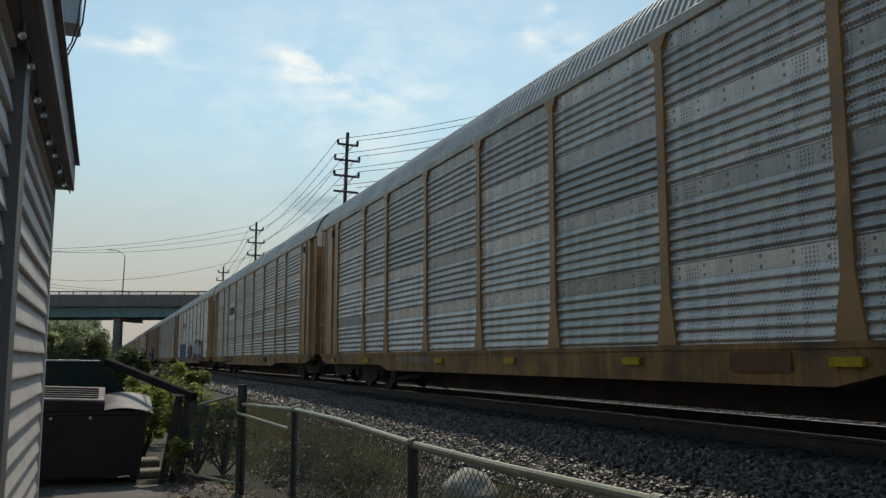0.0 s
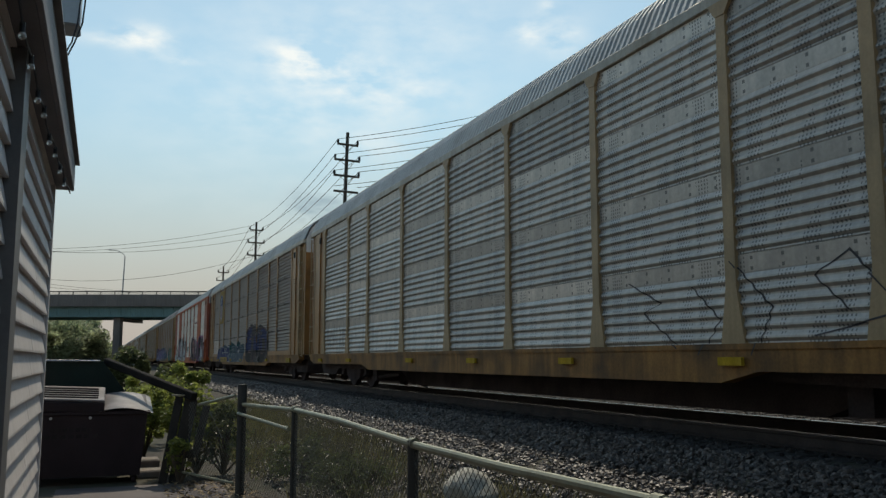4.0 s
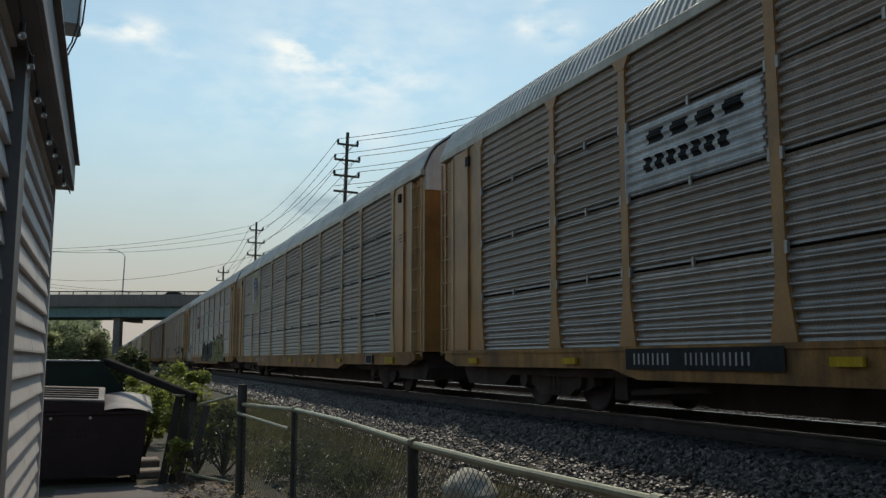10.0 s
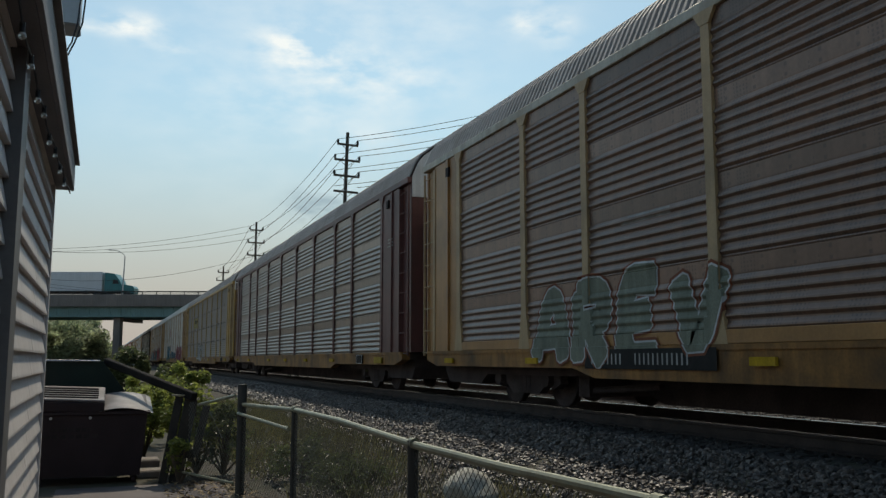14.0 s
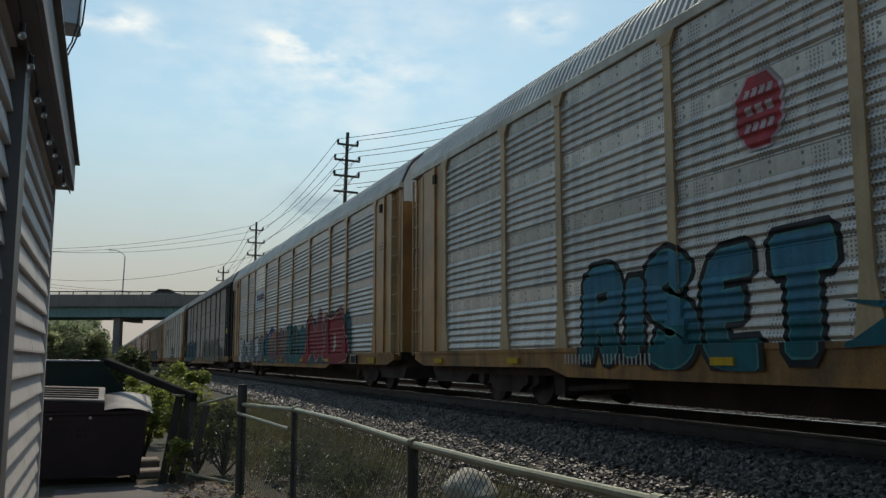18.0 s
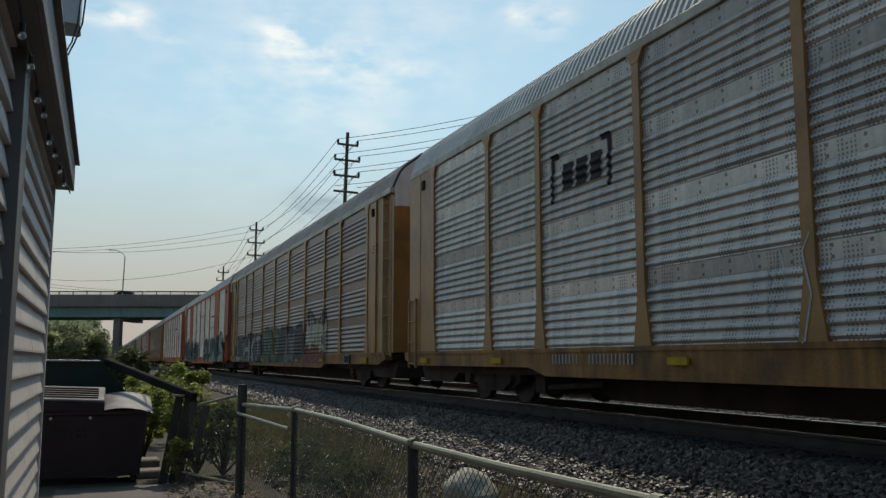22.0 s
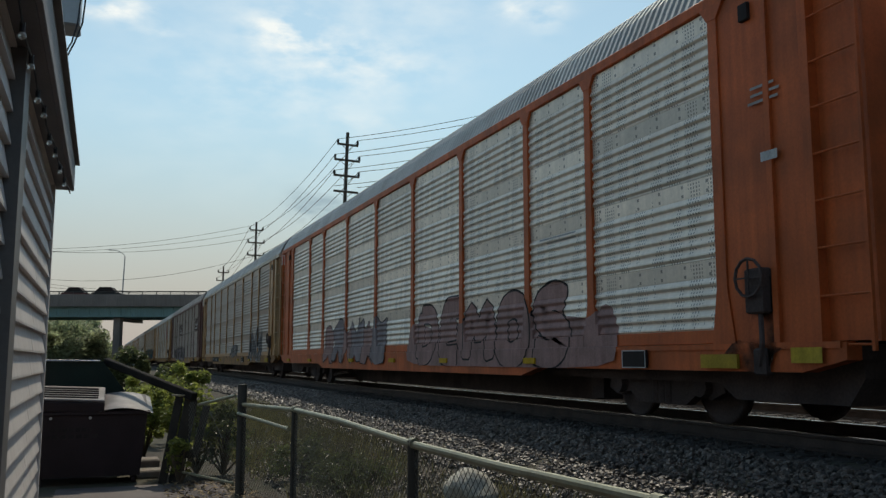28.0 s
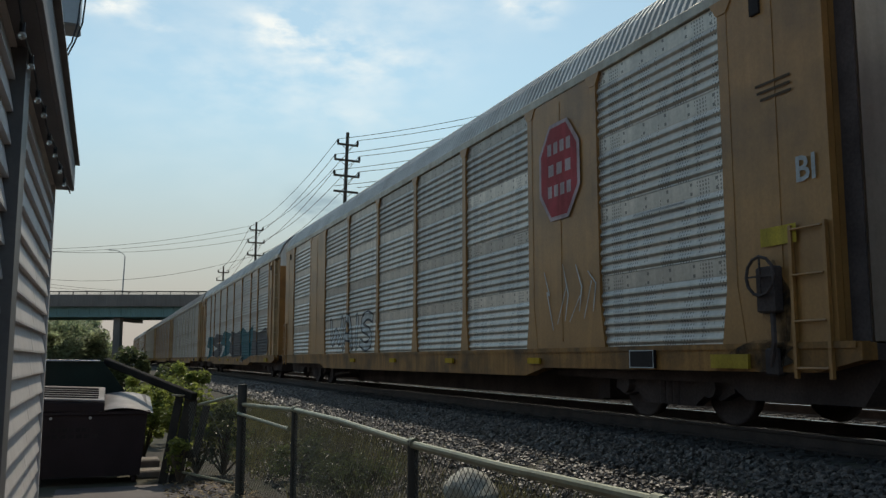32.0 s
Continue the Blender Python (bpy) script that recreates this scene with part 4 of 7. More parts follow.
        if spec.get("kick"):
            part("kick_plate", shared(("kick", round(w, 2), pk), lambda: Geo().box((-0.054, -w / 2, SILL1 + 0.016), (0.0, w / 2, SILL1 + 0.17), bev=0.006).mesh("kick_plate", pa)), None, car, "painted kick plate under the sheets", at=(-HALF, (a + b) / 2, 0))
        if style == "seam":
            for r in range(1, ROWS):
                for e in (-1, 1):
                    part("hinge", shared(("hinge", spec.get("bright_hinge", False)), lambda: Geo().box((-0.06, -0.02, -0.07), (-0.02, 0.02, 0.07), bev=0.008).mesh("hinge", M_WHITEP if spec.get("bright_hinge") else M_GREY)), None, car, at=(-HALF, (a + b) / 2 + e * (w / 2 - 0.02), SILL1 + r * ROW_H))
                part("latch", shared(("latch", spec.get("bright_hinge", False)), lambda: Geo().box((-0.06, -0.02, -0.06), (-0.03, 0.02, 0.06), bev=0.008).mesh("latch", M_ALU if spec.get("bright_hinge") else M_GREY)), None, car, at=(-HALF, (a + b) / 2, SILL1 + r * ROW_H))
    for k in solid:
        if isinstance(k, tuple):
            part("sign_panel", Geo().box((-0.064, k[0], k[2]), (0.0, k[1], k[3]), bev=0.006), spray(*spec["flat_paint"]), car, "flat painted panel behind the emblem", at=(-HALF, 0, 0))
    for s in (-1, 1):
        inner = half - 0.01 if wide else 13.06
        y0, y1 = (posts[-1] + 0.07, inner) if s > 0 else (-inner, posts[0] - 0.07)
        ek = spec.get("end", pk)
        h = round((y1 - y0) / 2, 3)
        if wide:
            make = lambda: Geo().box((-0.05, -h, SILL1 - 0.2), (0.03, h, CHORD + 0.05), bev=0.02).box((-0.058, -0.02, SILL1), (-0.046, 0.02, CHORD)).mesh("end_section", PAINT[ek])
        else:
            make = lambda: Geo().box((-0.035, -h, SILL1), (0.03, h, CHORD), bev=0.01).box((-0.075, -h * 0.3, SILL1), (-0.02, -h * 0.3 + 0.08, CHORD), bev=0.01).mesh("end_section", PAINT[ek])
        part("end_section", shared(("endsec", ek, wide, h), make), None, car, at=pose(-HALF, (y0 + y1) / 2, 0))
        if not wide:
            lm = M_TAN if pk in ("yellow", "lemon") else pa
            part("ladder_recess", shared(("recess", ek), lambda: Geo().box((0.06, -0.34, SILL1 + 0.02), (0.09, 0.34, CHORD)).mesh("ladder_recess", PAINT[ek])), None, car, at=(-HALF, s * 13.4, 0))
            lad = part("ladder", shared(("wide_stile", pk), lambda: Geo().box((-0.03, -0.055, 0.86), (0.08, 0.055, 4.74), bev=0.008).mesh("ladder", lm)), None, car, "steel corner ladder", at=(-HALF - 0.02, s * 13.1, 0))
            part("stile", shared(("thin_stile", pk), lambda: Geo().box((-0.02, -0.016, 0.86), (0.02, 0.016, 4.74), bev=0.004).mesh("stile", lm)), None, lad, at=(0, s * 0.63, 0))
            for z in range(9):
                part("rung", shared(("rung", pk), lambda: Geo().tube((0, -0.29, 0), (0, 0.29, 0), 0.012, n=6, caps=False).mesh("rung", lm)), None, lad, at=(-0.012, s * 0.34, 0.92 + 0.46 * z))
        else:
            for q in (-0.22, 0.22):
                part("stile", shared(("short_stile", pk), lambda: Geo().box((-0.02, -0.02, 0.6), (0.02, 0.02, 2.1), bev=0.005).mesh("stile", pa)), None, car, at=(-HALF - 0.085, s * 12.9 + q, 0))
            for z in (0.7, 1.15, 1.6, 2.05):
                part("grab_iron", shared(("grab", pk), lambda: Geo().line([(0.02, -0.22, 0), (-0.06, -0.2, 0), (-0.06, 0.2, 0), (0.02, 0.22, 0)], 0.014, n=6).mesh("grab_iron", pa)), None, car, at=(-HALF - 0.05, s * 12.9, z))
        if s < 0 and index in (9, 17, 20, 21, 23):
            part("hand_brake", shared("brake", lambda: brake_geo().mesh("hand_brake", M_SOOT)), None, car, "sooty hand brake gear with hanging hose", at=(-HALF, -12.35, 0))
        part("door_notch", shared("notch", lambda: Geo().box((-0.08, -0.07, 0), (-0.02, 0.07, 0.2), bev=0.01).mesh("door_notch", M_BLACKP)), None, car, "black latch pocket", at=(-HALF, s * 12.3, 4.42))
    # bogies
    for s in (-1, 1):
        bog = part("bogie", shared("bolster", lambda: Geo().box((-1.0, -0.2, 0.3), (1.0, 0.2, 0.62), bev=0.04).mesh("bogie", M_SOOT)), None, car, "sooty four-wheel bogie", at=(0, s * 9.9, 0))
        for x in (-1.0, 1.0):
            part("side_frame", shared("sideframe", lambda: frame_geo().mesh("side_frame", M_SOOT)), None, bog, at=pose(x, 0, 0, 0, 0, 0 if x < 0 else 180))
        for y in (-0.9, 0.9):
            part("axle", shared("axle", lambda: Geo().tube((-0.95, 0, 0), (0.95, 0, 0), 0.08, n=8).mesh("axle", M_SOOT)), None, bog, at=(0, y, 0.45))
            for x in (-0.7525, 0.7525):
                part("wheel", shared("wheel", lambda: wheel_geo().mesh("wheel", M_SOOT, True)), None, bog, at=pose(x, y, 0.45, 0, 0, 180 if x > 0 else 0))
    # yellow stencil plates and car marks on the sill
    rs = random.Random(index + 700)
    for y in (-7.1, -3.55, -0.05, 3.4, 8.5, 12.0):
        if rs.random() < 0.86:
            part("reflector", shared("reflector", lambda: Geo().box((-0.125, -0.19, 0.0), (-0.085, 0.19, 0.09)).mesh("reflector", spray("reflector_yellow", (0.62, 0.38, 0.02)))), None, car, "yellow reflective strip on the sill", at=(-HALF, y + rs.uniform(-0.12, 0.12), 0.72))
    part("sill_plate", shared("plate", lambda: Geo().box((-0.12, -0.3, 0.69), (-0.085, 0.3, 0.84)).mesh("sill_plate", spray("dull_plate_yellow", (0.48, 0.32, 0.04)))), None, car, "dull yellow sill plate", at=(-HALF, -11.73, 0))
    if index in (5, 17):
        box_y = 8.1
    else:
        box_y = -10.1 if index % 3 else -5.2
    box = part("data_box", shared("databox", lambda: Geo().box((-0.12, -0.26, 0.68), (-0.085, 0.26, 0.90)).mesh("data_box", M_BLACKP)), None, car, "black data panel with a thin white border", at=(-HALF, box_y, 0))
    part("border", shared("databorder", lambda: (lambda q: [q.box(a, b) for a, b in (((-0.124, -0.26, 0.68), (-0.12, 0.26, 0.692)), ((-0.124, -0.26, 0.888), (-0.12, 0.26, 0.90)), ((-0.124, -0.26, 0.692), (-0.12, -0.248, 0.888)), ((-0.124, 0.248, 0.692), (-0.12, 0.26, 0.888)))] and q)(Geo()).mesh("border", spray("chalk_white", (0.62, 0.63, 0.62)))), None, box)
    marks = spec.get("marks")
    if marks:
        y1 = marks[0]
        if marks[1]:
            paint(car, lay, "mark_plate", quad(y1 - 2.7, y1 + 0.12, 0.66, 0.92), spray("mark_black", (0.02, 0.02, 0.02)), 0.006, "black plate behind the car marks")
        col = spray(*marks[2]) if len(marks) > 2 else spray("worn_mark_white", (0.45, 0.45, 0.43))
        for bar in bars(y1 - 0.8, y1, 0.72, 0.14, 8, 0.68) + bars(y1 - 2.2, y1 - 1.05, 0.72, 0.14, 12, 0.68):
            paint(car, lay, "mark_bar", [bar], col, marks[3] if len(marks) > 3 else 0.010, "")
    laid = []
    for k, (stretch, n, cols) in enumerate(PIECES.get(index, ())):
        base = max([h for a, b, h in laid if a < stretch[1] + 0.5 and stretch[0] - 0.5 < b], default=0.003)
        laid.append((*stretch[:2], graffiti(car, lay, dict({c: COLOURS[v] if v in COLOURS else v for c, v in cols.items()}, box=stretch, n=n), index * 10 + k + 50, base)))
    # small stencilled lines on the end section and on one sheet, and soot thrown up by the brakes
    ink = ("stencil_brown", (0.09, 0.055, 0.03)) if pk in ("yellow", "lemon") else ("stencil_pale", (0.4, 0.38, 0.35))
    for z in (3.62, 3.54, 3.46):
        paint(car, lay, "stencil_line", quad(-12.8 + rs.uniform(0, 0.1), -12.25 - rs.uniform(0, 0.12), z, z + 0.03), spray(*ink), 0.004, "stencilled line too small to read")
    y = rs.choice((-10.4, -8.0, 5.6))
    for z in (2.62, 2.55):
        paint(car, lay, "stencil_line", quad(y - 0.55, y + 0.35 + rs.uniform(0, 0.25), z, z + 0.028), spray("stencil_pale", (0.4, 0.38, 0.35)), 0.004, "stencilled line too small to read")
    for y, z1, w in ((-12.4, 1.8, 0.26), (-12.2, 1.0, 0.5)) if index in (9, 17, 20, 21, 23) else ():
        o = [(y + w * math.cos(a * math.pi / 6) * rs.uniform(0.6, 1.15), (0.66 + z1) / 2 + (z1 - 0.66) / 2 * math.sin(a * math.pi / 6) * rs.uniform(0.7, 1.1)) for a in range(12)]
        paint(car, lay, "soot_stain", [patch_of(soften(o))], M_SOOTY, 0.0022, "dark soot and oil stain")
    for name, tris, col, lift, label in spec.get("signs", lambda: ())():
        for shape in [[t] for t in tris] if name in ("sign_bar", "emblem_bar") else [tris]:
            paint(car, lay, name, shape, spray(*col), lift, label)
    return car

# ---- sprayed pieces on the cars: stretch of the side (from, to, bottom, top), number of forms, colours ----
COLOURS = {
    "white": ("chalk_white", (0.62, 0.63, 0.62)),
    "black": ("flat_black", (0.02, 0.02, 0.022)),
    "pink": ("dusty_pink", (0.5, 0.3, 0.32)),
    "teal": ("deep_teal", (0.012, 0.12, 0.14)),
    "haze": ("hazy_green", (0.24, 0.26, 0.2)),
    "wine": ("wine_red", (0.2, 0.05, 0.11)),
    "steel": ("steel_blue", (0.07, 0.11, 0.155)),
    "sage": ("sage_green", (0.31, 0.30, 0.12)),
    "smoke": ("smoky_grey", (0.095, 0.085, 0.085)),
    "brick": ("brick_brown", (0.26, 0.09, 0.05)),
    "dteal": ("dark_teal", (0.015, 0.1, 0.12)),
    "red": ("crimson", (0.3, 0.03, 0.04)),
    "dred": ("dark_red", (0.22, 0.025, 0.03)),
    "sea": ("sea_green", (0.07, 0.25, 0.22)),
    "lav": ("lavender", (0.29, 0.25, 0.42)),
    "purple": ("violet", (0.2, 0.08, 0.28)),
    "blue": ("sky_blue", (0.045, 0.18, 0.26)),
    "navy": ("navy_blue", (0.03, 0.05, 0.16)),
    "cream": ("cream", (0.6, 0.55, 0.4)),
    "peach": ("peach_brown", (0.42, 0.24, 0.15)),
    "olive": ("yellow_green", (0.33, 0.36, 0.14)),
    "dgreen": ("bottle_green", (0.015, 0.06, 0.05)),
    "pgreen": ("pale_green", (0.36, 0.42, 0.34)),
    "grey": ("mid_grey", (0.21, 0.2, 0.195)),
    "yellow": ("marigold", (0.55, 0.36, 0.05)),
    "orange": ("burnt_orange", (0.45, 0.15, 0.04)),
    "rose": ("faded_rose", (0.4, 0.24, 0.22)),
    "magenta": ("magenta", (0.33, 0.06, 0.25)),
    "moss": ("moss_green", (0.10, 0.17, 0.10)),
    "olive_smoke": ("smoky_olive", (0.125, 0.12, 0.045)),
    "dusk": ("dusky_grey_pink", (0.3, 0.25, 0.26)),
    "umber": ("ashen_brown", (0.21, 0.17, 0.145)),
    "taupe": ("taupe_grey", (0.12, 0.095, 0.085)),
}
PIECES = {
    -1: [((8.47, 11.35, 0.96, 2.18), 2, {"line": "rose"})],
    0: [
        ((10.0, 11.64, 0.97, 1.61), 5, {"line": "white"}),
        ((7.15, 8.67, 1.12, 2.06), 4, {"line": "white"}),
        ((-11.32, -7.16, 1.16, 2.15), 4, {"line": "white"}),
    ],
    1: [
        ((4.1, 8.8, 0.68, 2.05), 3, {"word": "GUR", "cloud": "steel", "edge": "steel", "line": "white", "fill": "blue", "fat": 0.4}),
        ((2.0, 3.7, 1.0, 1.9), 4, {"line": "smoke"}),
        ((-2.05, 1.65, 0.6, 2.12), 3, {"word": "NOM", "edge": "pgreen", "line": "white", "fill": "dred", "band": "black", "fat": 0.4}),
        ((-8.9, -2.6, 0.66, 2.12), 5, {"cloud": "smoke", "fill": "white", "low": "wine", "line": "pink"}),
        ((9.0, 11.6, 1.35, 2.15), 7, {"line": "smoke"}),
        ((-11.5, -9.1, 1.75, 2.1), 9, {"line": "black"}),
        ((-11.6, -9.1, 1.05, 1.45), 10, {"line": "black"}),
    ],
    2: [((-12.24, -4.93, 0.86, 1.77), 5, {"line": "smoke"}), ((9.2, 11.4, 1.1, 1.75), 6, {"line": "smoke"})],
    3: [
        ((4.23, 9.16, 0.63, 1.49), 4, {"cloud": "steel", "fill": "navy", "fill2": "white", "line": "white"}),
        ((-0.6, 4.1, 0.63, 1.6), 4, {"cloud": "dteal", "fill": "steel", "fill2": "white", "line": "white"}),
        ((9.35, 11.45, 1.05, 1.83), 5, {"line": "red"}),
        ((9.35, 11.3, 1.2, 1.7), 4, {"line": "rose"}),
        ((-7.0, -1.5, 0.6, 2.25), 3, {"word": "END", "cloud": "smoke", "edge": "black", "line": "rose", "fill": "navy", "low": "black", "fat": 0.42}),
    ],
    4: [
        ((1.8, 12.3, 0.63, 1.25), 3, {"cloud": "white"}),
        ((2.0, 9.3, 0.9, 2.5), 3, {"cloud": "black"}),
        ((9.25, 11.5, 0.7, 2.0), 1, {"word": "A", "edge": "black", "line": "black", "fill": "white", "fat": 0.36}),
        ((7.0, 9.1, 0.66, 2.6), 1, {"word": "N", "edge": "white", "line": "smoke", "fill": "pink", "fat": 0.34}),
        ((5.0, 7.1, 0.64, 2.65), 1, {"word": "R", "edge": "smoke", "fill": "white", "fat": 0.38}),
        ((4.0, 4.95, 0.7, 2.0), 1, {"word": "O", "edge": "black", "fill": "rose", "fat": 0.42}),
        ((1.9, 4.2, 0.64, 2.65), 1, {"word": "A", "edge": "rose", "line": "black", "fill": "white", "fat": 0.36}),
        ((-1.21, 1.17, 1.3, 1.87), 3, {"word": "MFK", "edge": "black", "fill": "sea", "fat": 0.22, "rim": 0.025}),
        ((-5.0, -2.55, 0.63, 2.4), 2, {"edge": "wine", "fill": "black", "fill2": "smoke"}),
        ((-6.0, -3.6, 0.63, 2.35), 1, {"word": "R", "edge": "black", "fill": "rose", "fat": 0.4}),
        ((-10.9, -5.6, 0.63, 2.35), 4, {"edge": "magenta", "fill": "black", "alt": "smoke", "fill2": "rose"}),
        ((-12.0, -9.6, 0.63, 1.9), 2, {"edge": "black", "fill": "white", "alt": "rose", "fill2": "black"}),
    ],
    5: [
        ((-10.75, -6.95, 0.55, 2.0), 5, {"word": "GULKS", "edge": "black", "line": "pgreen", "fill": "sea", "fat": 0.46}),
        ((-6.6, -4.9, 1.2, 1.9), 3, {"fill": "rose"}),
        ((-1.5, 4.2, 0.6, 2.05), 4, {"word": "NITA", "cloud": "dteal", "edge": "navy", "line": "white", "fill": "lav", "fat": 0.44}),
        ((4.2, 11.8, 0.63, 2.0), 7, {"cloud": "wine", "edge": "navy", "fill": "lav", "fill2": "dteal", "line": "white"}),
        ((11.9, 13.1, 0.66, 2.1), 3, {"cloud": "navy", "fill": "dteal", "alt": "steel", "fill2": "wine", "line": "steel"}),
        ((-4.3, -1.6, 0.66, 1.65), 2, {"cloud": "steel"}),
        ((-5.67, -4.24, 0.9, 1.94), 5, {"line": "white"}),
    ],
    6: [
        ((-7.18, -4.92, 0.71, 1.66), 4, {"fill": "smoke", "line": "sea"}),
        ((-4.83, 1.93, 1.07, 1.87), 6, {"line": "grey"}),
    ],
    7: [((-3.65, -1.53, 0.99, 1.37), 5, {"line": "white"})],
    8: [
        ((-9.1, -4.0, 0.6, 2.1), 6, {"cloud": "sage", "edge": "black", "fill": "sage", "fill2": "smoke"}),
        ((-3.85, 1.5, 0.6, 1.85), 5, {"cloud": "black", "edge": "black", "fill": "black", "fill2": "grey", "line": "grey"}),
        ((9.3, 12.2, 0.63, 1.75), 3, {"word": "WKE", "edge": "black", "fill": "white", "fat": 0.5, "rim": 0.09}),
    ],
    9: [
        ((-8.47, -2.19, 0.86, 2.0), 3, {"word": "THB", "line": "rose", "fill": "taupe"}),
        ((4.0, 8.64, 0.62, 2.05), 4, {"word": "AREV", "edge": "brick", "line": "white", "fill": "haze", "fat": 0.44}),
        ((-10.6, -9.6, 1.5, 1.95), 4, {"line": "white"}),
    ],
    11: [
        ((0.41, 4.0, 0.66, 1.92), 5, {"word": "EHXED", "edge": "black", "line": "steel", "fill": "white", "fat": 0.46}),
        ((-1.3, 0.3, 1.05, 1.9), 3, {"line": "grey"}),
        ((-3.6, 0.2, 0.7, 0.9), 6, {"line": "white"}),
        ((9.56, 11.66, 0.98, 1.91), 4, {"line": "white"}),
        ((5.0, 7.2, 1.0, 1.7), 5, {"line": "grey"}),
    ],
    12: [
        ((1.6, 6.45, 0.66, 2.12), 5, {"word": "RISET", "edge": "black", "line": "sea", "fill": "blue", "low": "teal", "fat": 0.44, "rim": 0.1}),
        ((-11.2, -4.7, 0.63, 1.95), 5, {"edge": "wine", "fill": "dred", "fill2": "pink", "line": "pink"}),
        ((-4.5, 1.5, 0.9, 1.55), 5, {"fill": "teal", "alt": "steel"}),
    ],
    13: [
        ((-0.7, 4.0, 0.62, 2.05), 2, {"cloud": "navy"}),
        ((-0.9, 4.1, 0.6, 1.75), 2, {"cloud": "teal"}),
        ((-0.64, 3.25, 0.6, 2.05), 5, {"word": "VTIAS", "line": "cream", "fill": "brick", "low": "dred", "fat": 0.46}),
        ((-4.1, -0.8, 0.62, 1.9), 2, {"cloud": "teal"}),
        ((-2.95, -1.25, 0.95, 1.92), 3, {"word": "CBO", "edge": "sea", "fill": "black", "fat": 0.42, "rim": 0.04}),
        ((-9.4, -3.7, 0.62, 2.15), 2, {"cloud": "dteal"}),
        ((-8.9, -3.9, 0.62, 2.25), 2, {"edge": "dred", "line": "cream", "fill": "red", "fill2": "cream"}),
        ((4.6, 11.1, 0.66, 1.8), 6, {"edge": "smoke", "fill": "white", "alt": "grey", "fill2": "smoke"}),
    ],
    14: [
        ((-9.6, -0.1, 0.56, 1.65), 3, {"cloud": "olive_smoke"}),
        ((-9.1, -0.25, 0.56, 2.15), 6, {"word": "CREEPS", "edge": "black", "line": "white", "fill": "umber", "fat": 0.46}),
        ((-11.4, -9.6, 0.66, 1.6), 3, {"fill": "smoke", "fill2": "black"}),
        ((4.2, 11.6, 0.66, 2.1), 5, {"cloud": "dteal", "edge": "black", "fill": "steel", "alt": "dteal", "fill2": "black", "line": "blue"}),
        ((11.71, 12.52, 1.79, 2.24), 3, {"line": "white"}),
        ((11.75, 12.45, 1.15, 1.42), 3, {"line": "white"}),
    ],
    15: [
        ((1.38, 2.3, 1.03, 2.0), 4, {"line": "white"}),
        ((-3.1, 0.2, 0.65, 2.0), 5, {"fill": "smoke", "fill2": "white", "line": "white"}),
        ((-9.43, -4.2, 0.7, 1.95), 4, {"line": "smoke"}),
    ],
    16: [
        ((-7.3, -4.4, 0.68, 2.35), 3, {"cloud": "smoke", "fill": "cream", "fill2": "black", "low": "brick", "line": "grey"}),
        ((-4.0, 0.2, 0.68, 1.95), 3, {"cloud": "smoke", "fill": "smoke", "alt": "grey", "line": "grey"}),
        ((0.3, 4.0, 0.62, 2.1), 4, {"word": "KRAS", "edge": "black", "line": "pgreen", "fill": "moss", "fat": 0.42}),
        ((4.1, 11.4, 0.66, 1.95), 5, {"word": "LIHKT", "cloud": "smoke", "edge": "smoke", "line": "smoke", "fill": "pgreen", "fat": 0.26}),
    ],
    17: [
        ((-11.9, -1.7, 0.62, 2.1), 3, {"cloud": "pgreen"}),
        ((-9.9, -1.6, 0.6, 2.3), 4, {"word": "OUME", "edge": "black", "line": "white", "fill": "dgreen", "fat": 0.48}),
        ((-11.8, -10.7, 0.9, 1.85), 1, {"fill": "wine"}),
        ((-11.1, -9.3, 0.6, 2.35), 1, {"word": "S", "edge": "dgreen", "line": "white", "fill": "pgreen", "fat": 0.4, "rim": 0.13}),
        ((-13.15, -12.72, 2.02, 2.42), 4, {"line": "white"}),
        ((2.6, 12.4, 0.66, 1.8), 3, {"cloud": "peach"}),
        ((2.2, 11.0, 0.63, 2.2), 7, {"edge": "black", "fill": "dgreen", "alt": "dgreen", "fill2": "peach", "line": "white"}),
        ((9.8, 12.4, 0.63, 2.5), 1, {"word": "K", "edge": "peach", "line": "white", "fill": "dgreen", "fat": 0.5}),
    ],
    19: [
        ((3.43, 5.78, 0.77, 1.4), 5, {"line": "white"}),
        ((8.39, 11.85, 0.76, 1.78), 5, {"line": "white"}),
    ],
    20: [
        ((-9.4, -1.4, 0.62, 1.5), 3, {"cloud": "rose"}),
        ((-8.4, -1.7, 0.64, 2.05), 5, {"word": "DEMOS", "edge": "black", "fill": "rose", "fat": 0.46, "rim": 0.035}),
        ((0.6, 6.6, 0.7, 1.9), 6, {"fill": "rose", "alt": "dusk", "line": "black"}),
    ],
    21: [
        ((-10.2, -6.9, 0.71, 2.2), 4, {"fill": "smoke", "line": "white"}),
        ((1.25, 2.3, 1.0, 1.6), 4, {"line": "white"}),
        ((-3.0, -0.5, 0.9, 1.6), 3, {"fill": "smoke", "alt": "grey"}),
        ((9.6, 10.6, 1.4, 1.85), 5, {"line": "white"}),
        ((9.4, 11.5, 1.05, 1.75), 5, {"line": "grey"}),
    ],
    22: [
        ((-1.55, 6.55, 0.6, 1.85), 6, {"word": "STREOS", "cloud": "smoke", "edge": "black", "line": "smoke", "fill": "dusk", "fat": 0.38}),
        ((7.0, 9.0, 0.9, 1.7), 2, {"fill": "smoke", "line": "grey"}),
        ((-6.89, -5.03, 1.4, 1.91), 5, {"line": "white"}),
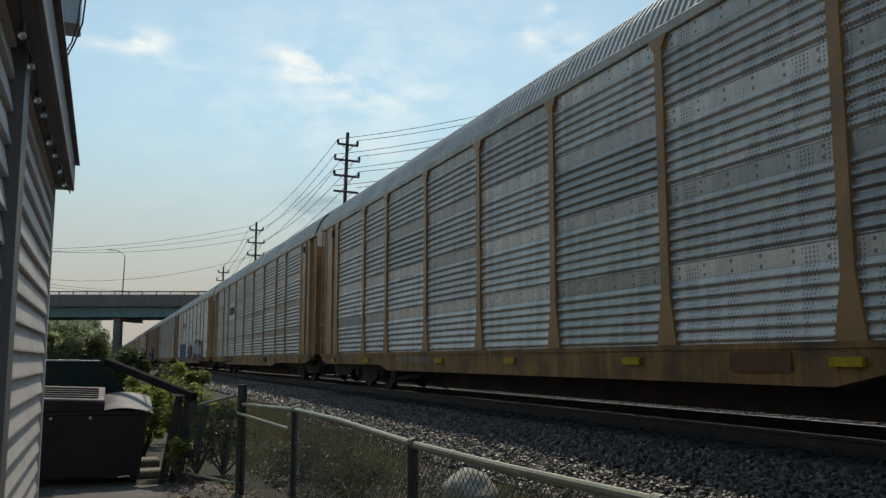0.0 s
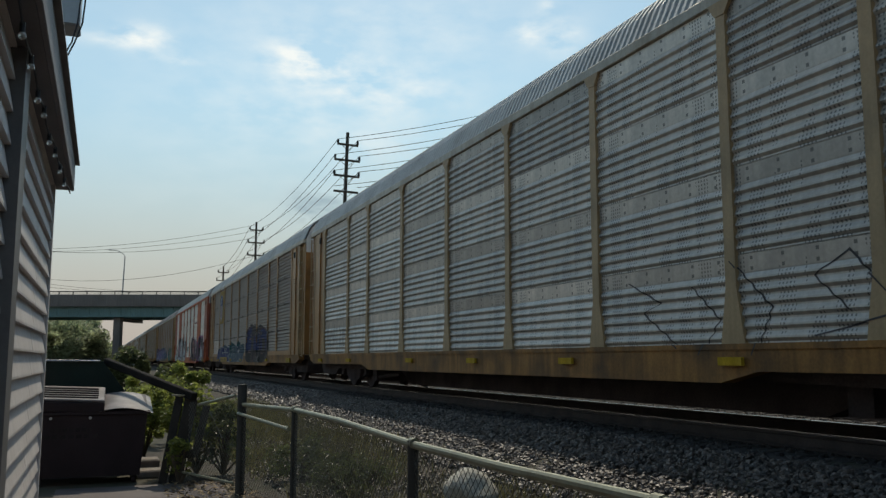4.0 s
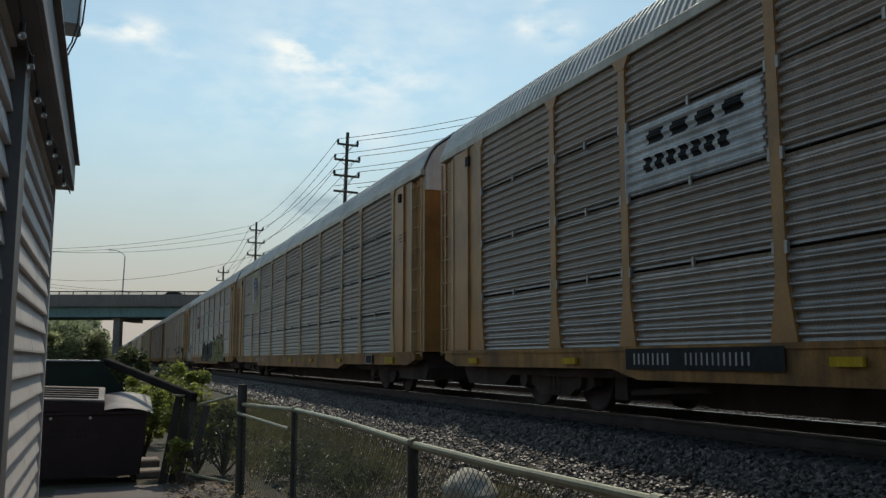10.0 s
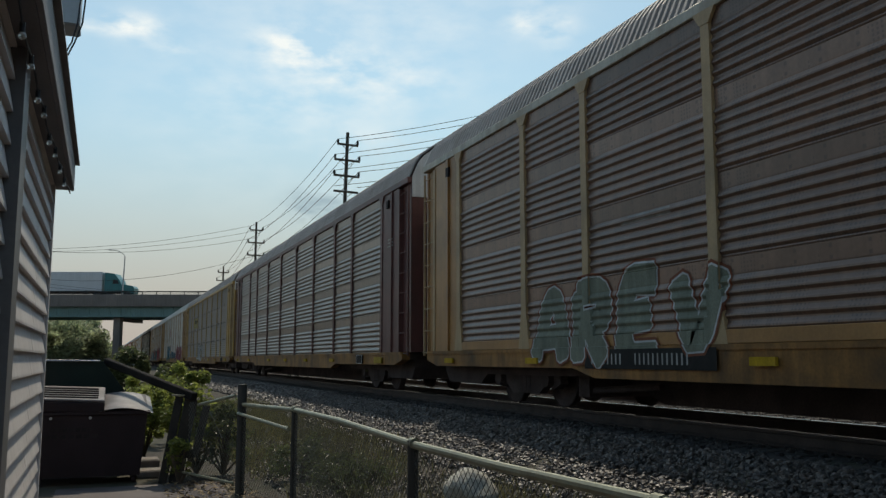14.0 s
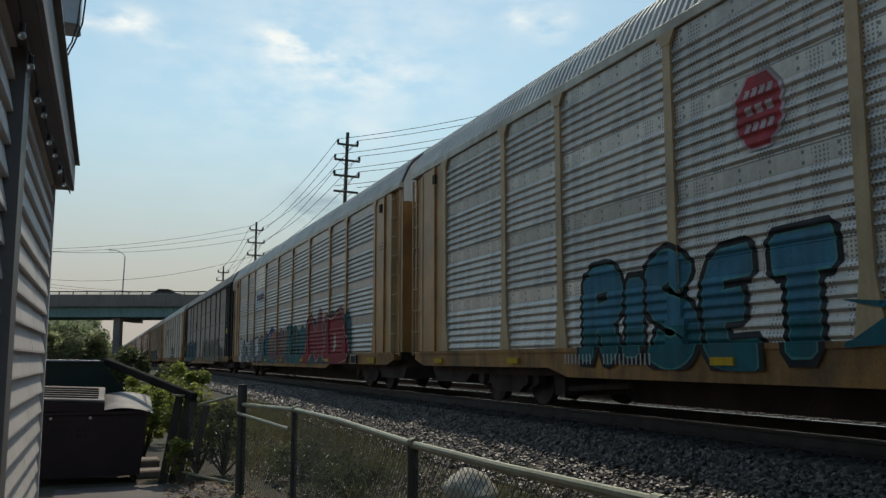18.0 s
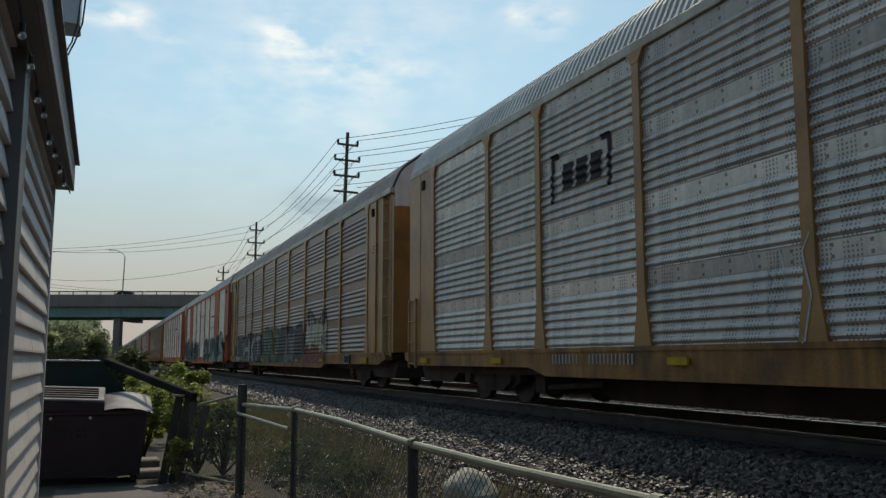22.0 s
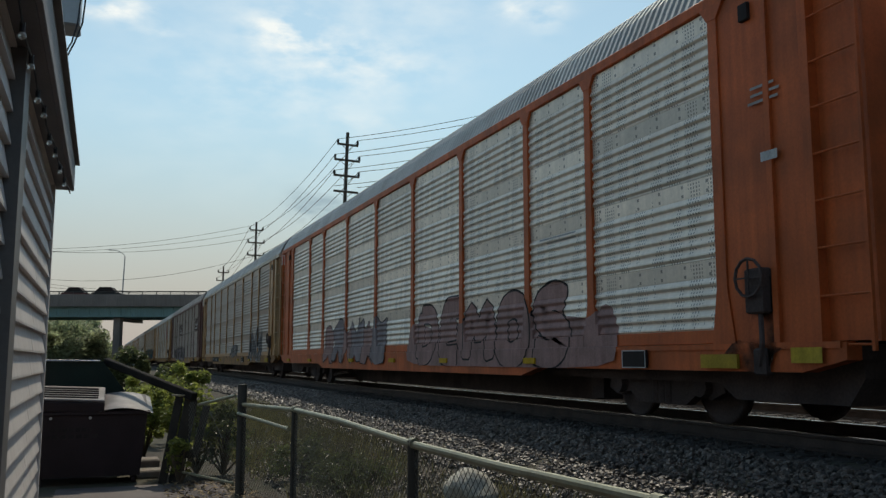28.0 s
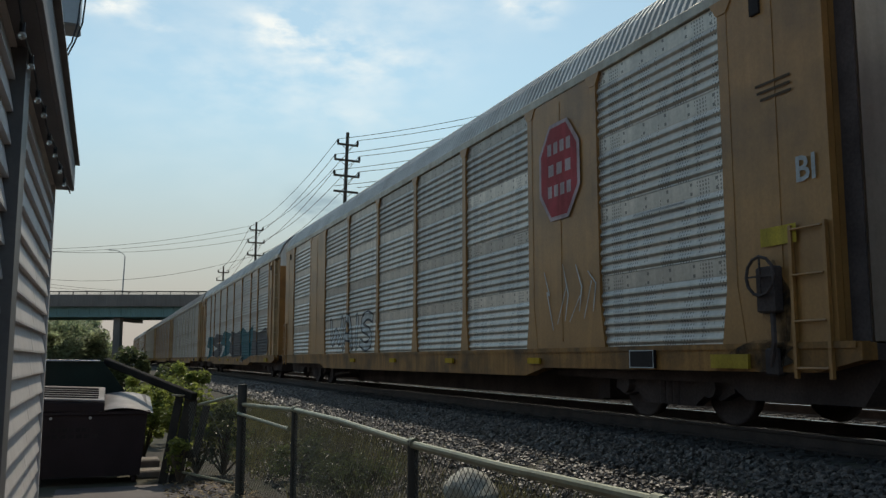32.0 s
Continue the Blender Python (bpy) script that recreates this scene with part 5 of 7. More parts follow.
        ((-2.3, 0.5, 0.9, 1.4), 6, {"line": "grey"}),
        ((-11.0, -9.0, 1.0, 2.3), 3, {"line": "white"}),
        ((11.9, 12.6, 1.2, 1.75), 5, {"line": "white"}),
        ((11.8, 12.7, 3.0, 3.3), 4, {"line": "white"}),
    ],
    23: [
        ((1.85, 6.34, 1.04, 2.06), 4, {"word": "WAIS", "edge": "smoke", "fill": "white", "fat": 0.24}),
        ((-9.03, -7.45, 1.15, 2.22), 4, {"line": "white"}),
    ],
    24: [((-11.61, 10.84, 0.91, 2.3), 6, {"fill": "teal", "alt": "smoke"})],
}

BASE_SPECS = {
    -1: dict(label="autorack car of pale galvanised panels with faded yellow posts", sheet="galv", marks=(-9.0, False)),
    0: dict(label="autorack car of grey galvanised panels with faded yellow frame", sheet="galv", marks=(8.0, True)),
    1: dict(label="autorack car of pale panels with yellow frame and graffiti", sheet="galv", marks=(9.2, False)),
    2: dict(label="autorack car of pale galvanised panels with yellow frame", sheet="galv"),
    3: dict(label="autorack car of dark brown panels with yellow frame and shield sign", sheet="brown", style="seam"),
    4: dict(label="autorack car of pale panels with rust-orange frame and bold graffiti", sheet="galv", paint="orange", wide_end=True, solid=(1, 7), end="redbrown"),
    5: dict(label="autorack car of dark taupe panels with yellow posts and green graffiti", sheet="brown", roof="dull"),
    6: dict(label="autorack car of blue-grey seamed panels with yellow frame", sheet="steel", style="seam"),
    7: dict(label="autorack car of grey seamed panels with yellow frame and small shield", sheet="steel", style="seam"),
    8: dict(label="autorack car of steel-grey seamed panels with yellow frame", sheet="steel", style="seam"),
    9: dict(label="autorack car of dark brown panels with tan posts", sheet="brown", roof="dull"),
    10: dict(label="autorack car of taupe panels with maroon ends", sheet="taupe", paint="maroon", end="maroon", sill="grime", flare=False, roof="dull"),
    11: dict(label="autorack car of dark brown seamed panels with lemon-yellow frame", sheet="brown", style="seam", paint="lemon", roof="dull"),
    12: dict(label="autorack car of pale panels with yellow frame and teal graffiti", sheet="galv"),
    13: dict(label="autorack car of grey panels with teal and red graffiti", sheet="galv"),
    14: dict(label="autorack car of dark brown seamed panels with black frame", sheet="brown", style="seam", paint="black", sill="grime", roof="dull"),
    15: dict(label="autorack car of pale panels with plain yellow end panels", sheet="galv", wide_end=True, cap="yellow"),
    16: dict(label="autorack car of dark taupe panels with yellow posts and pale graffiti", sheet="brown", roof="dull"),
    17: dict(label="autorack car of pale panels with rust-orange panels and green graffiti", sheet="galv", paint="orange", wide_end=True, solid=(1, 7), end="redbrown"),
    18: dict(label="autorack car of white panels with red-orange frame", sheet="galv", paint="orange", end="redbrown"),
    19: dict(label="autorack car of tan-brown panels with yellow frame", sheet="taupe", roof="dull"),
    20: dict(label="autorack car of white panels with orange frame and pink graffiti", sheet="galv", paint="orange"),
    21: dict(label="autorack car of grey-taupe panels with yellow posts", sheet="taupe"),
    22: dict(label="autorack car of brown seamed panels with maroon frame", sheet="brown", style="seam", paint="maroon", sill="grime", roof="dull"),
    23: dict(label="autorack car of pale panels with yellow solid panels", sheet="galv", wide_end=True, solid=(1, 7)),
    24: dict(label="autorack car of grey panels with teal graffiti", sheet="grey"),
    25: dict(label="autorack car of taupe panels with yellow frame", sheet="taupe", roof="dull"),
    26: dict(label="autorack car of brown panels with yellow frame", sheet="brown", roof="dull"),
    27: dict(label="autorack car of taupe panels with yellow frame", sheet="taupe", roof="dull"),
    28: dict(label="autorack car of grey panels with yellow frame", sheet="grey"),
    29: dict(label="autorack car of brown panels with yellow frame", sheet="brown", roof="dull"),
}


def star_sign(y, z, w, h, k=0.28):
    """An outline with clipped corners, as on an octagonal sign."""
    return [fan([(y - w / 2, z - h / 2 + h * k), (y - w / 2 + w * k, z - h / 2), (y + w / 2 - w * k, z - h / 2), (y + w / 2, z - h / 2 + h * k),
                (y + w / 2, z + h / 2 - h * k), (y + w / 2 - w * k, z + h / 2), (y - w / 2 + w * k, z + h / 2), (y - w / 2, z + h / 2 - h * k)])]


WHITE, BLACK, RED = COLOURS["white"], COLOURS["black"], COLOURS["red"]


def bracket_sign(y0, y1, z0, z1, col=BLACK):
    """A bracketed name sign, drawn as plain bars between two brackets."""
    t = 0.09
    tris = quad(y0, y0 + t, z0 + 0.1, z1) + quad(y0, y0 + 0.25, z1 - t, z1) + quad(y1 - t, y1, z0 + 0.1, z1) + quad(y1 - 0.25, y1, z1 - t, z1)
    w = (y1 - y0 - 0.5) / 3
    for i in range(3):
        a = y0 + 0.25 + i * w
        tris += quad(a, a + w * 0.72, z0 + 0.25, z1 - 0.2)
    return [("name_sign", tris, col, 0.012, "dark bracketed sign of plain bars")]


def shield(y, z, w, h):
    """A blue and white striped shield on a pale panel."""
    def prof(k):
        return [(y - w / 2 * k, z - h * 0.32 * k), (y, z - h * 0.5 * k), (y + w / 2 * k, z - h * 0.32 * k), (y + w * 0.46 * k, z + h * 0.1), (y + w / 2 * k, z + h * 0.36 * k), (y + w * 0.3 * k, z + h * 0.42 * k), (y, z + h * 0.5 * k), (y - w * 0.3 * k, z + h * 0.42 * k), (y - w / 2 * k, z + h * 0.36 * k), (y - w * 0.46 * k, z + h * 0.1)]
    out = [("shield", [fan(prof(1.0))], WHITE, 0.024, "white shield emblem")]
    out.append(("shield_field", [fan([(y - w * 0.46, z + h * 0.08), (y + w * 0.46, z + h * 0.08), (y + w * 0.48, z + h * 0.35), (y + w * 0.28, z + h * 0.4), (y, z + h * 0.48), (y - w * 0.28, z + h * 0.4), (y - w * 0.48, z + h * 0.35)])], ("emblem_blue", (0.04, 0.09, 0.28)), 0.028, "blue field of the emblem"))
    st = []
    for i in range(-2, 3):
        st += quad(y + (i - 0.28) * w * 0.17, y + (i + 0.28) * w * 0.17, z - h * (0.42 - 0.05 * abs(i)), z + h * 0.07)
    out.append(("shield_stripes", st, ("dull_red", (0.3, 0.16, 0.19)), 0.028, "dull red stripes"))
    out.append(("emblem_bar", bars(y - w * 0.33, y + w * 0.33, z + h * 0.27, h * 0.09, 5) + bars(y - w * 0.38, y + w * 0.38, z + h * 0.13, h * 0.09, 7), WHITE, 0.032, "white bars on the blue field"))
    return out


def star(y, z, r):
    """A pale five-pointed sprayed star with a bluish rim."""
    def points(k):
        return [(y + r * k * (1 if i % 2 == 0 else 0.4) * math.sin(i * math.pi / 5 + 0.1), z + r * k * (1 if i % 2 == 0 else 0.4) * math.cos(i * math.pi / 5 + 0.1)) for i in range(10)]
    return [("star_rim", [fan(points(1.15))], COLOURS["white"], 0.024, "white rim of a sprayed star"), ("sprayed_star", [fan(points(0.95))], COLOURS["lav"], 0.028, "lavender sprayed star")]


def plate(name, y0, y1, z0, z1, col, label, lift=0.02):
    return [(name, quad(y0, y1, z0, z1), col, lift, label)]


def rect_sign(y0, y1, z0, z1, ground, ink, rows=2, label="pale sign with plain bars"):
    out = [("sign_ground", quad(y0, y1, z0, z1), ground, 0.012, label)]
    tris = []
    for r in range(rows):
        h = (z1 - z0) / (rows + 0.6)
        zz = z1 - (r + 0.9) * h
        tris += bars(y0 + (0.12 + 0.1 * r) * (y1 - y0), y1 - 0.12 * (y1 - y0), zz, h * 0.55, 4 + 3 * r)
    out.append(("sign_bar", tris, ink, 0.016, "plain bars of a worn sign"))
    return out


def octagon(y, z, w, h):
    out = [("octagon_rim", star_sign(y, z, w, h), ("faded_pink_white", (0.55, 0.42, 0.42)), 0.014, "pale rim of an eight-sided emblem"),
           ("octagon_field", star_sign(y, z, w * 0.88, h * 0.92), ("faded_red", (0.45, 0.07, 0.08)), 0.018, "faded red eight-sided emblem")]
    t = []
    for i in range(3):
        t += bars(y - w * 0.3, y + w * 0.32, z + h * (0.18 - 0.22 * i), h * 0.12, 4 - (i == 1))
    out.append(("emblem_bar", t, ("faded_pink_white", (0.55, 0.42, 0.42)), 0.022, "pale bars on the emblem"))
    return out


def both_letters(y, z, size):
    return [("letters", words("BI", y, z, size, 0.006), WHITE, 0.012, "white painted letters")]


YELLOW_BOX = ("stencil_yellow", (0.60, 0.42, 0.05))
SIGNS = {
    -1: lambda: plate("faded_logo", -6.3, -5.4, 0.60, 0.86, ("faded_sill_red", (0.22, 0.09, 0.04)), "faded red mark on the sill", 0.006),
    0: lambda: bracket_sign(4.5, 6.7, 2.87, 3.75),
    1: lambda: rect_sign(4.35, 6.7, 3.2, 3.8, ("worn_grey_white", (0.5, 0.52, 0.53)), COLOURS["grey"], 1),
    3: lambda: shield(8.0, 3.72, 1.12, 1.55) + plate("yellow_mark_plate", 4.95, 7.8, 0.66, 0.92, ("panel_yellow", (0.52, 0.33, 0.10)), "yellow painted stretch of the sill", 0.012),
    4: lambda: [("letters", words("TRI", -12.62, 2.5, 0.34, 0.006), WHITE, 0.012, "white painted letters")] + plate("stencil_box", -12.75, -12.3, 1.93, 2.1, ("stencil_tan", (0.45, 0.28, 0.12)), "tan stencil box") + plate("faded_stroke", -6.6, -4.8, 3.4, 3.5, RED, "faded red stroke", 0.01),
    5: lambda: star(-2.7, 1.62, 0.5) + star(-3.6, 0.98, 0.36) + star(12.35, 1.72, 0.34) + star(12.35, 1.0, 0.3) + rect_sign(11.85, 12.45, 2.85, 3.45, ("sign_lemon", (0.6, 0.40, 0.05)), BLACK, 2) + plate("stencil_box", 11.9, 12.4, 1.3, 1.55, YELLOW_BOX, "yellow stencil box"),
    6: lambda: rect_sign(4.4, 6.95, 2.9, 3.78, ("sign_white", (0.66, 0.68, 0.68)), BLACK, 2, "white sign panel with black bars"),
    7: lambda: shield(8.0, 3.85, 0.9, 1.25),
    8: lambda: rect_sign(4.4, 5.95, 2.95, 3.78, ("sign_red", (0.33, 0.06, 0.06)), WHITE, 1, "dull red sign") + plate("stencil_box", 12.16, 12.62, 1.45, 1.65, YELLOW_BOX, "yellow stencil box"),
    11: lambda: rect_sign(4.35, 6.9, 3.05, 3.78, ("sign_pale_yellow", (0.5, 0.45, 0.2)), BLACK, 1, "pale yellow sign"),
    12: lambda: octagon(2.7, 3.4, 0.75, 0.85),
    13: lambda: rect_sign(4.4, 6.8, 3.0, 3.8, ("sign_white", (0.66, 0.68, 0.68)), BLACK, 1),
    14: lambda: rect_sign(3.85, 5.05, 2.95, 3.45, ("sign_dull_red", (0.22, 0.08, 0.08)), COLOURS["rose"], 1, "dull red sign") + plate("stencil_box", -12.92, -12.3, 2.2, 2.47, YELLOW_BOX, "yellow stencil box") + plate("stencil_line", -12.72, -12.5, 2.62, 2.68, WHITE, "short white stencilled line") + [("stencil_border", stroke([(-12.92, 2.9), (-12.36, 2.9), (-12.36, 3.44), (-12.92, 3.44), (-12.92, 2.9)], 0.02), WHITE, 0.012, "thin white stencilled frame")] + plate("stencil_box", 12.0, 12.45, 1.5, 1.75, YELLOW_BOX, "yellow stencil box"),
    15: lambda: bracket_sign(4.9, 6.6, 3.05, 3.9),
    17: lambda: both_letters(-12.76, 2.5, 0.36) + plate("stencil_box", -12.75, -12.3, 1.93, 2.1, YELLOW_BOX, "yellow stencil box") + plate("faded_stroke", -6.8, -5.0, 3.4, 3.5, RED, "faded red stroke", 0.01),
    18: lambda: [("sign_bar", bars(-6.6, -5.0, 3.45, 0.22, 4, 0.2), ("sign_rust_red", (0.4, 0.08, 0.04)), 0.012, "rust-red bars of a sign")],
    20: lambda: plate("stencil_box", -13.2, -12.8, 0.75, 0.9, YELLOW_BOX, "yellow stencil box") + plate("stencil_line", -12.72, -12.48, 2.82, 2.92, WHITE, "small white stencilled plate"),
    22: lambda: plate("sign_ground", -12.0, -9.7, 2.87, 3.76, ("sign_maroon", (0.1, 0.045, 0.04)), "dark maroon sign ground", 0.012) + [
        ("sign_bar", bars(-11.0, -9.9, 3.25, 0.17, 7, 0.4) + quad(-11.8, -9.9, 3.02, 3.12), WHITE, 0.016, "white bars of a worn sign"),
        ("sign_arch", stroke([(-11.5 + 0.3 * math.cos(a * math.pi / 6), 3.3 + 0.3 * math.sin(a * math.pi / 6)) for a in range(-1, 8)], 0.14), WHITE, 0.016, "white arch of a worn sign")] + plate("sign_ground", 1.55, 4.05, 2.87, 3.76, ("sign_maroon", (0.1, 0.045, 0.04)), "dark maroon sign ground", 0.012) + [
        ("sign_bar", bars(2.75, 3.85, 3.25, 0.17, 7, 0.4) + quad(1.8, 3.85, 3.02, 3.12), WHITE, 0.016, "white bars of a worn sign"),
        ("sign_arch", stroke([(2.2 + 0.3 * math.cos(a * math.pi / 6), 3.3 + 0.3 * math.sin(a * math.pi / 6)) for a in range(-1, 8)], 0.14), WHITE, 0.016, "white arch of a worn sign")],
    23: lambda: octagon(-8.0, 3.62, 1.25, 1.5) + both_letters(-12.76, 2.52, 0.36) + plate("stencil_box", -12.75, -12.25, 1.93, 2.12, YELLOW_BOX, "yellow stencil box"),
}
for i, s in SIGNS.items():
    BASE_SPECS[i]["signs"] = s
for i in (1, 6, 9, 12, 13, 16, 19, 21, 22):
    BASE_SPECS[i]["marks"] = (6.9, i in (6, 9, 13, 16, 19, 21))
BASE_SPECS[0]["marks"] = (7.3, True)
BASE_SPECS[3]["marks"] = (7.7, False, ("mark_dark_green", (0.03, 0.05, 0.035)), 0.02)
BASE_SPECS[7]["marks"] = (7.3, False)
BASE_SPECS[15]["marks"] = (6.6, False)
BASE_SPECS[-1]["marks"] = (6.1, False)
BASE_SPECS[-1]["patch"] = {(3, 2): "grey", (3, 3): "galv", (1, 1): "grey", (6, 2): "grey"}
BASE_SPECS[0]["patch"] = {(6, 2): "pale", (7, 0): "grey", (7, 3): "grey"}
BASE_SPECS[13]["patch"] = {(6, 3): "pale", (0, 3): "grey"}
for i, k in ((0, "tan"), (2, "tan"), (7, "tan"), (9, "tan"), (12, "tan"), (25, "dust"), (27, "dust")):
    BASE_SPECS[i]["post"] = k
for i in (3, 8, 9, 20, 21):
    BASE_SPECS[i]["kick"] = True
BASE_SPECS[8]["bright_hinge"] = True
BASE_SPECS[3]["patch"] = {(8, 0): "pale"}
for i in (4, 17, 23):
    BASE_SPECS[i]["end_sheet"] = True
for i in (5, 6, 15, 20):
    BASE_SPECS[i]["cap"] = "yellow" if i != 20 else "orange"
for i, k in ((0, "steel"), (13, "grey"), (14, "ash"), (22, "ash"), (3, "taupe"), (11, "taupe"), (8, "galv"), (15, "galv")):
    BASE_SPECS[i]["sheet"] = k
for i in (1, 4, 17, 18, 20):
    BASE_SPECS[i]["sheet"] = "pale"
BASE_SPECS[3].update(solid=((7.1, 8.9, 2.83, 4.68),), flat_paint=("panel_yellow", (0.52, 0.33, 0.10)))
BASE_SPECS[7].update(solid=((7.1, 8.9, 2.83, 4.68),), flat_paint=("panel_cream", (0.55, 0.47, 0.33)))
CARS = {i: build_car(i, s) for i, s in BASE_SPECS.items()}

# ---- house ----
def build_house():
    wx, y_end, z_soffit = -0.46, 8.12, 3.05
    h = thing("house", "single-storey house with grey vinyl siding and low eave", "house")
    wall = part("wall", Geo().box((-6.5, -5, 0), (wx - 0.03, y_end - 0.02, z_soffit + 0.2)), M_TRIM, h, "dark sheathing behind the siding")
    course = 0.16
    n = int(z_soffit / course) + 1
    # siding boards, lapped, on the side towards the tracks and on the end wall
    for k in range(n):
        z0, z1 = k * course, min((k + 1) * course, z_soffit)
        for a, b in ((-5, 4.5), (4.76, 6.68), (6.7, y_end - 0.06)):
            o = [(wx - 0.028, z0), (wx + 0.012, z0), (wx + 0.012, z0 + 0.014), (wx - 0.018, z1), (wx - 0.028, z1)]
            part("siding_board", Geo().prism(o, 1, a, b), M_SIDING, wall)
        o = [(y_end - 0.025, z0), (y_end + 0.012, z0), (y_end + 0.012, z0 + 0.014), (y_end - 0.018, z1), (y_end - 0.025, z1)]
        part("siding_board", Geo().prism(o, 0, -6.4, wx - 0.06), M_SIDING, wall)
    part("corner_trim", Geo().box((wx - 0.06, y_end - 0.06, 0), (wx + 0.02, y_end + 0.02, z_soffit), bev=0.006), M_SIDING, h, "grey corner trim")
    part("pilaster_board", Geo().box((wx - 0.03, 4.5, 0), (wx + 0.055, 4.76, z_soffit), bev=0.008), M_TRIM, h, "dark grey vertical trim board")
    # eave: soffit, fascia, gutter edge, roof
    part("soffit", Geo().box((wx - 0.05, -5, z_soffit), (-0.315, y_end + 0.2, z_soffit + 0.03)), M_SOFFIT, h, "grey-brown soffit board")
    part("fascia", Geo().box((-0.33, -5, z_soffit - 0.01), (-0.30, y_end + 0.2, z_soffit + 0.23), bev=0.005), M_SOFFIT, h)
    part("fascia", Geo().box((wx - 0.05, y_end + 0.17, z_soffit - 0.004), (-0.335, y_end + 0.2, z_soffit + 0.22), bev=0.004), M_SOFFIT, h)
    part("drip_edge", Geo().box((-0.305, -5, z_soffit + 0.232), (-0.265, y_end + 0.23, z_soffit + 0.25)), M_TRIM, h, "dark metal drip edge")
    roof = part("roof", Geo().prism([(-0.275, z_soffit + 0.252), (-3.4, z_soffit + 1.5), (-3.4, z_soffit + 1.55), (-0.275, z_soffit + 0.28)], 1, -5, y_end + 0.22), M_SHINGLE, h, "dark shingle roof")
    part("roof", Geo().prism([(-6.8, z_soffit + 0.2), (-3.402, z_soffit + 1.5), (-3.402, z_soffit + 1.55), (-6.8, z_soffit + 0.23)], 1, -5, y_end + 0.22), M_SHINGLE, h, "dark shingle roof")
    part("gable_wall", Geo().prism([(-6.5, z_soffit + 0.2), (wx - 0.05, z_soffit + 0.22), (-3.4, z_soffit + 1.48)], 1, y_end - 0.1, y_end - 0.02), M_SIDING, h)
    # grey service box and its hanging cables
    bx = thing("service_box", "grey metal service box above the eave with loose cables", "service box")
    part("box_body", Geo().box((-0.38, 6.35, 3.86), (-0.25, 6.6, 4.6), bev=0.015), M_ALU, bx)
    part("box_bracket", Geo().box((-0.42, 6.42, 3.30), (-0.36, 6.52, 4.2)), M_TRIM, bx, "dark bracket on the roof")
    for k, dx in enumerate((0.0, 0.03)):
        pts = [(-0.235 + dx, 6.3, 4.6), (-0.245 + dx, 6.28, 4.1), (-0.26 + dx, 6.26, 3.85), (-0.29 + dx * 0.6, 6.24, 3.7), (-0.33, 6.22, 3.6 - 0.05 * k), (-0.4, 6.2, 3.46)]
        part("cable", Geo().line(pts, 0.006), M_CABLE, bx, "thin black cable")
    # string of globe lamps under the eave
    st = thing("globe_string", "unlit string of clear globe bulbs under the eave", "string lights")
    pts = []
    for k in range(26):
        y = 2.0 + k * 0.24
        pts.append((wx + 0.085 + 0.10 * max(0, (y - 5.6) / 2.6) * 0.6, y, z_soffit - 0.06 - 0.05 * abs(math.sin(k * 0.9))))
    part("cord", Geo().line(pts, 0.006), M_CABLE, st, "dark cord")
    glass = mat("clear_bulb_glass", (0.75, 0.75, 0.72), 0.08, 0, 0.02, 3, 30, 0)
    glass.node_tree.nodes["Principled BSDF"].inputs["Transmission Weight"].default_value = 0.6
    bm = bmesh.new()
    bmesh.ops.create_icosphere(bm, subdivisions=2, radius=0.018)
    bulb = bpy.data.meshes.new("bulb")
    bm.to_mesh(bulb)
    bm.free()
    bulb.materials.append(glass)
    for k, p in enumerate(pts):
        if k % 2 == 0 and p[1] < 7.7:
            part("bulb", bulb, None, st, at=(p[0], p[1], p[2] - 0.048))
            part("socket", shared("socket", lambda: Geo().tube((0, 0, -0.035), (0, 0, 0.01), 0.012, n=8).mesh("socket", M_CABLE)), None, st, at=p)


# ---- chain-link fence ----
FX = 1.80
TOP = 1.04


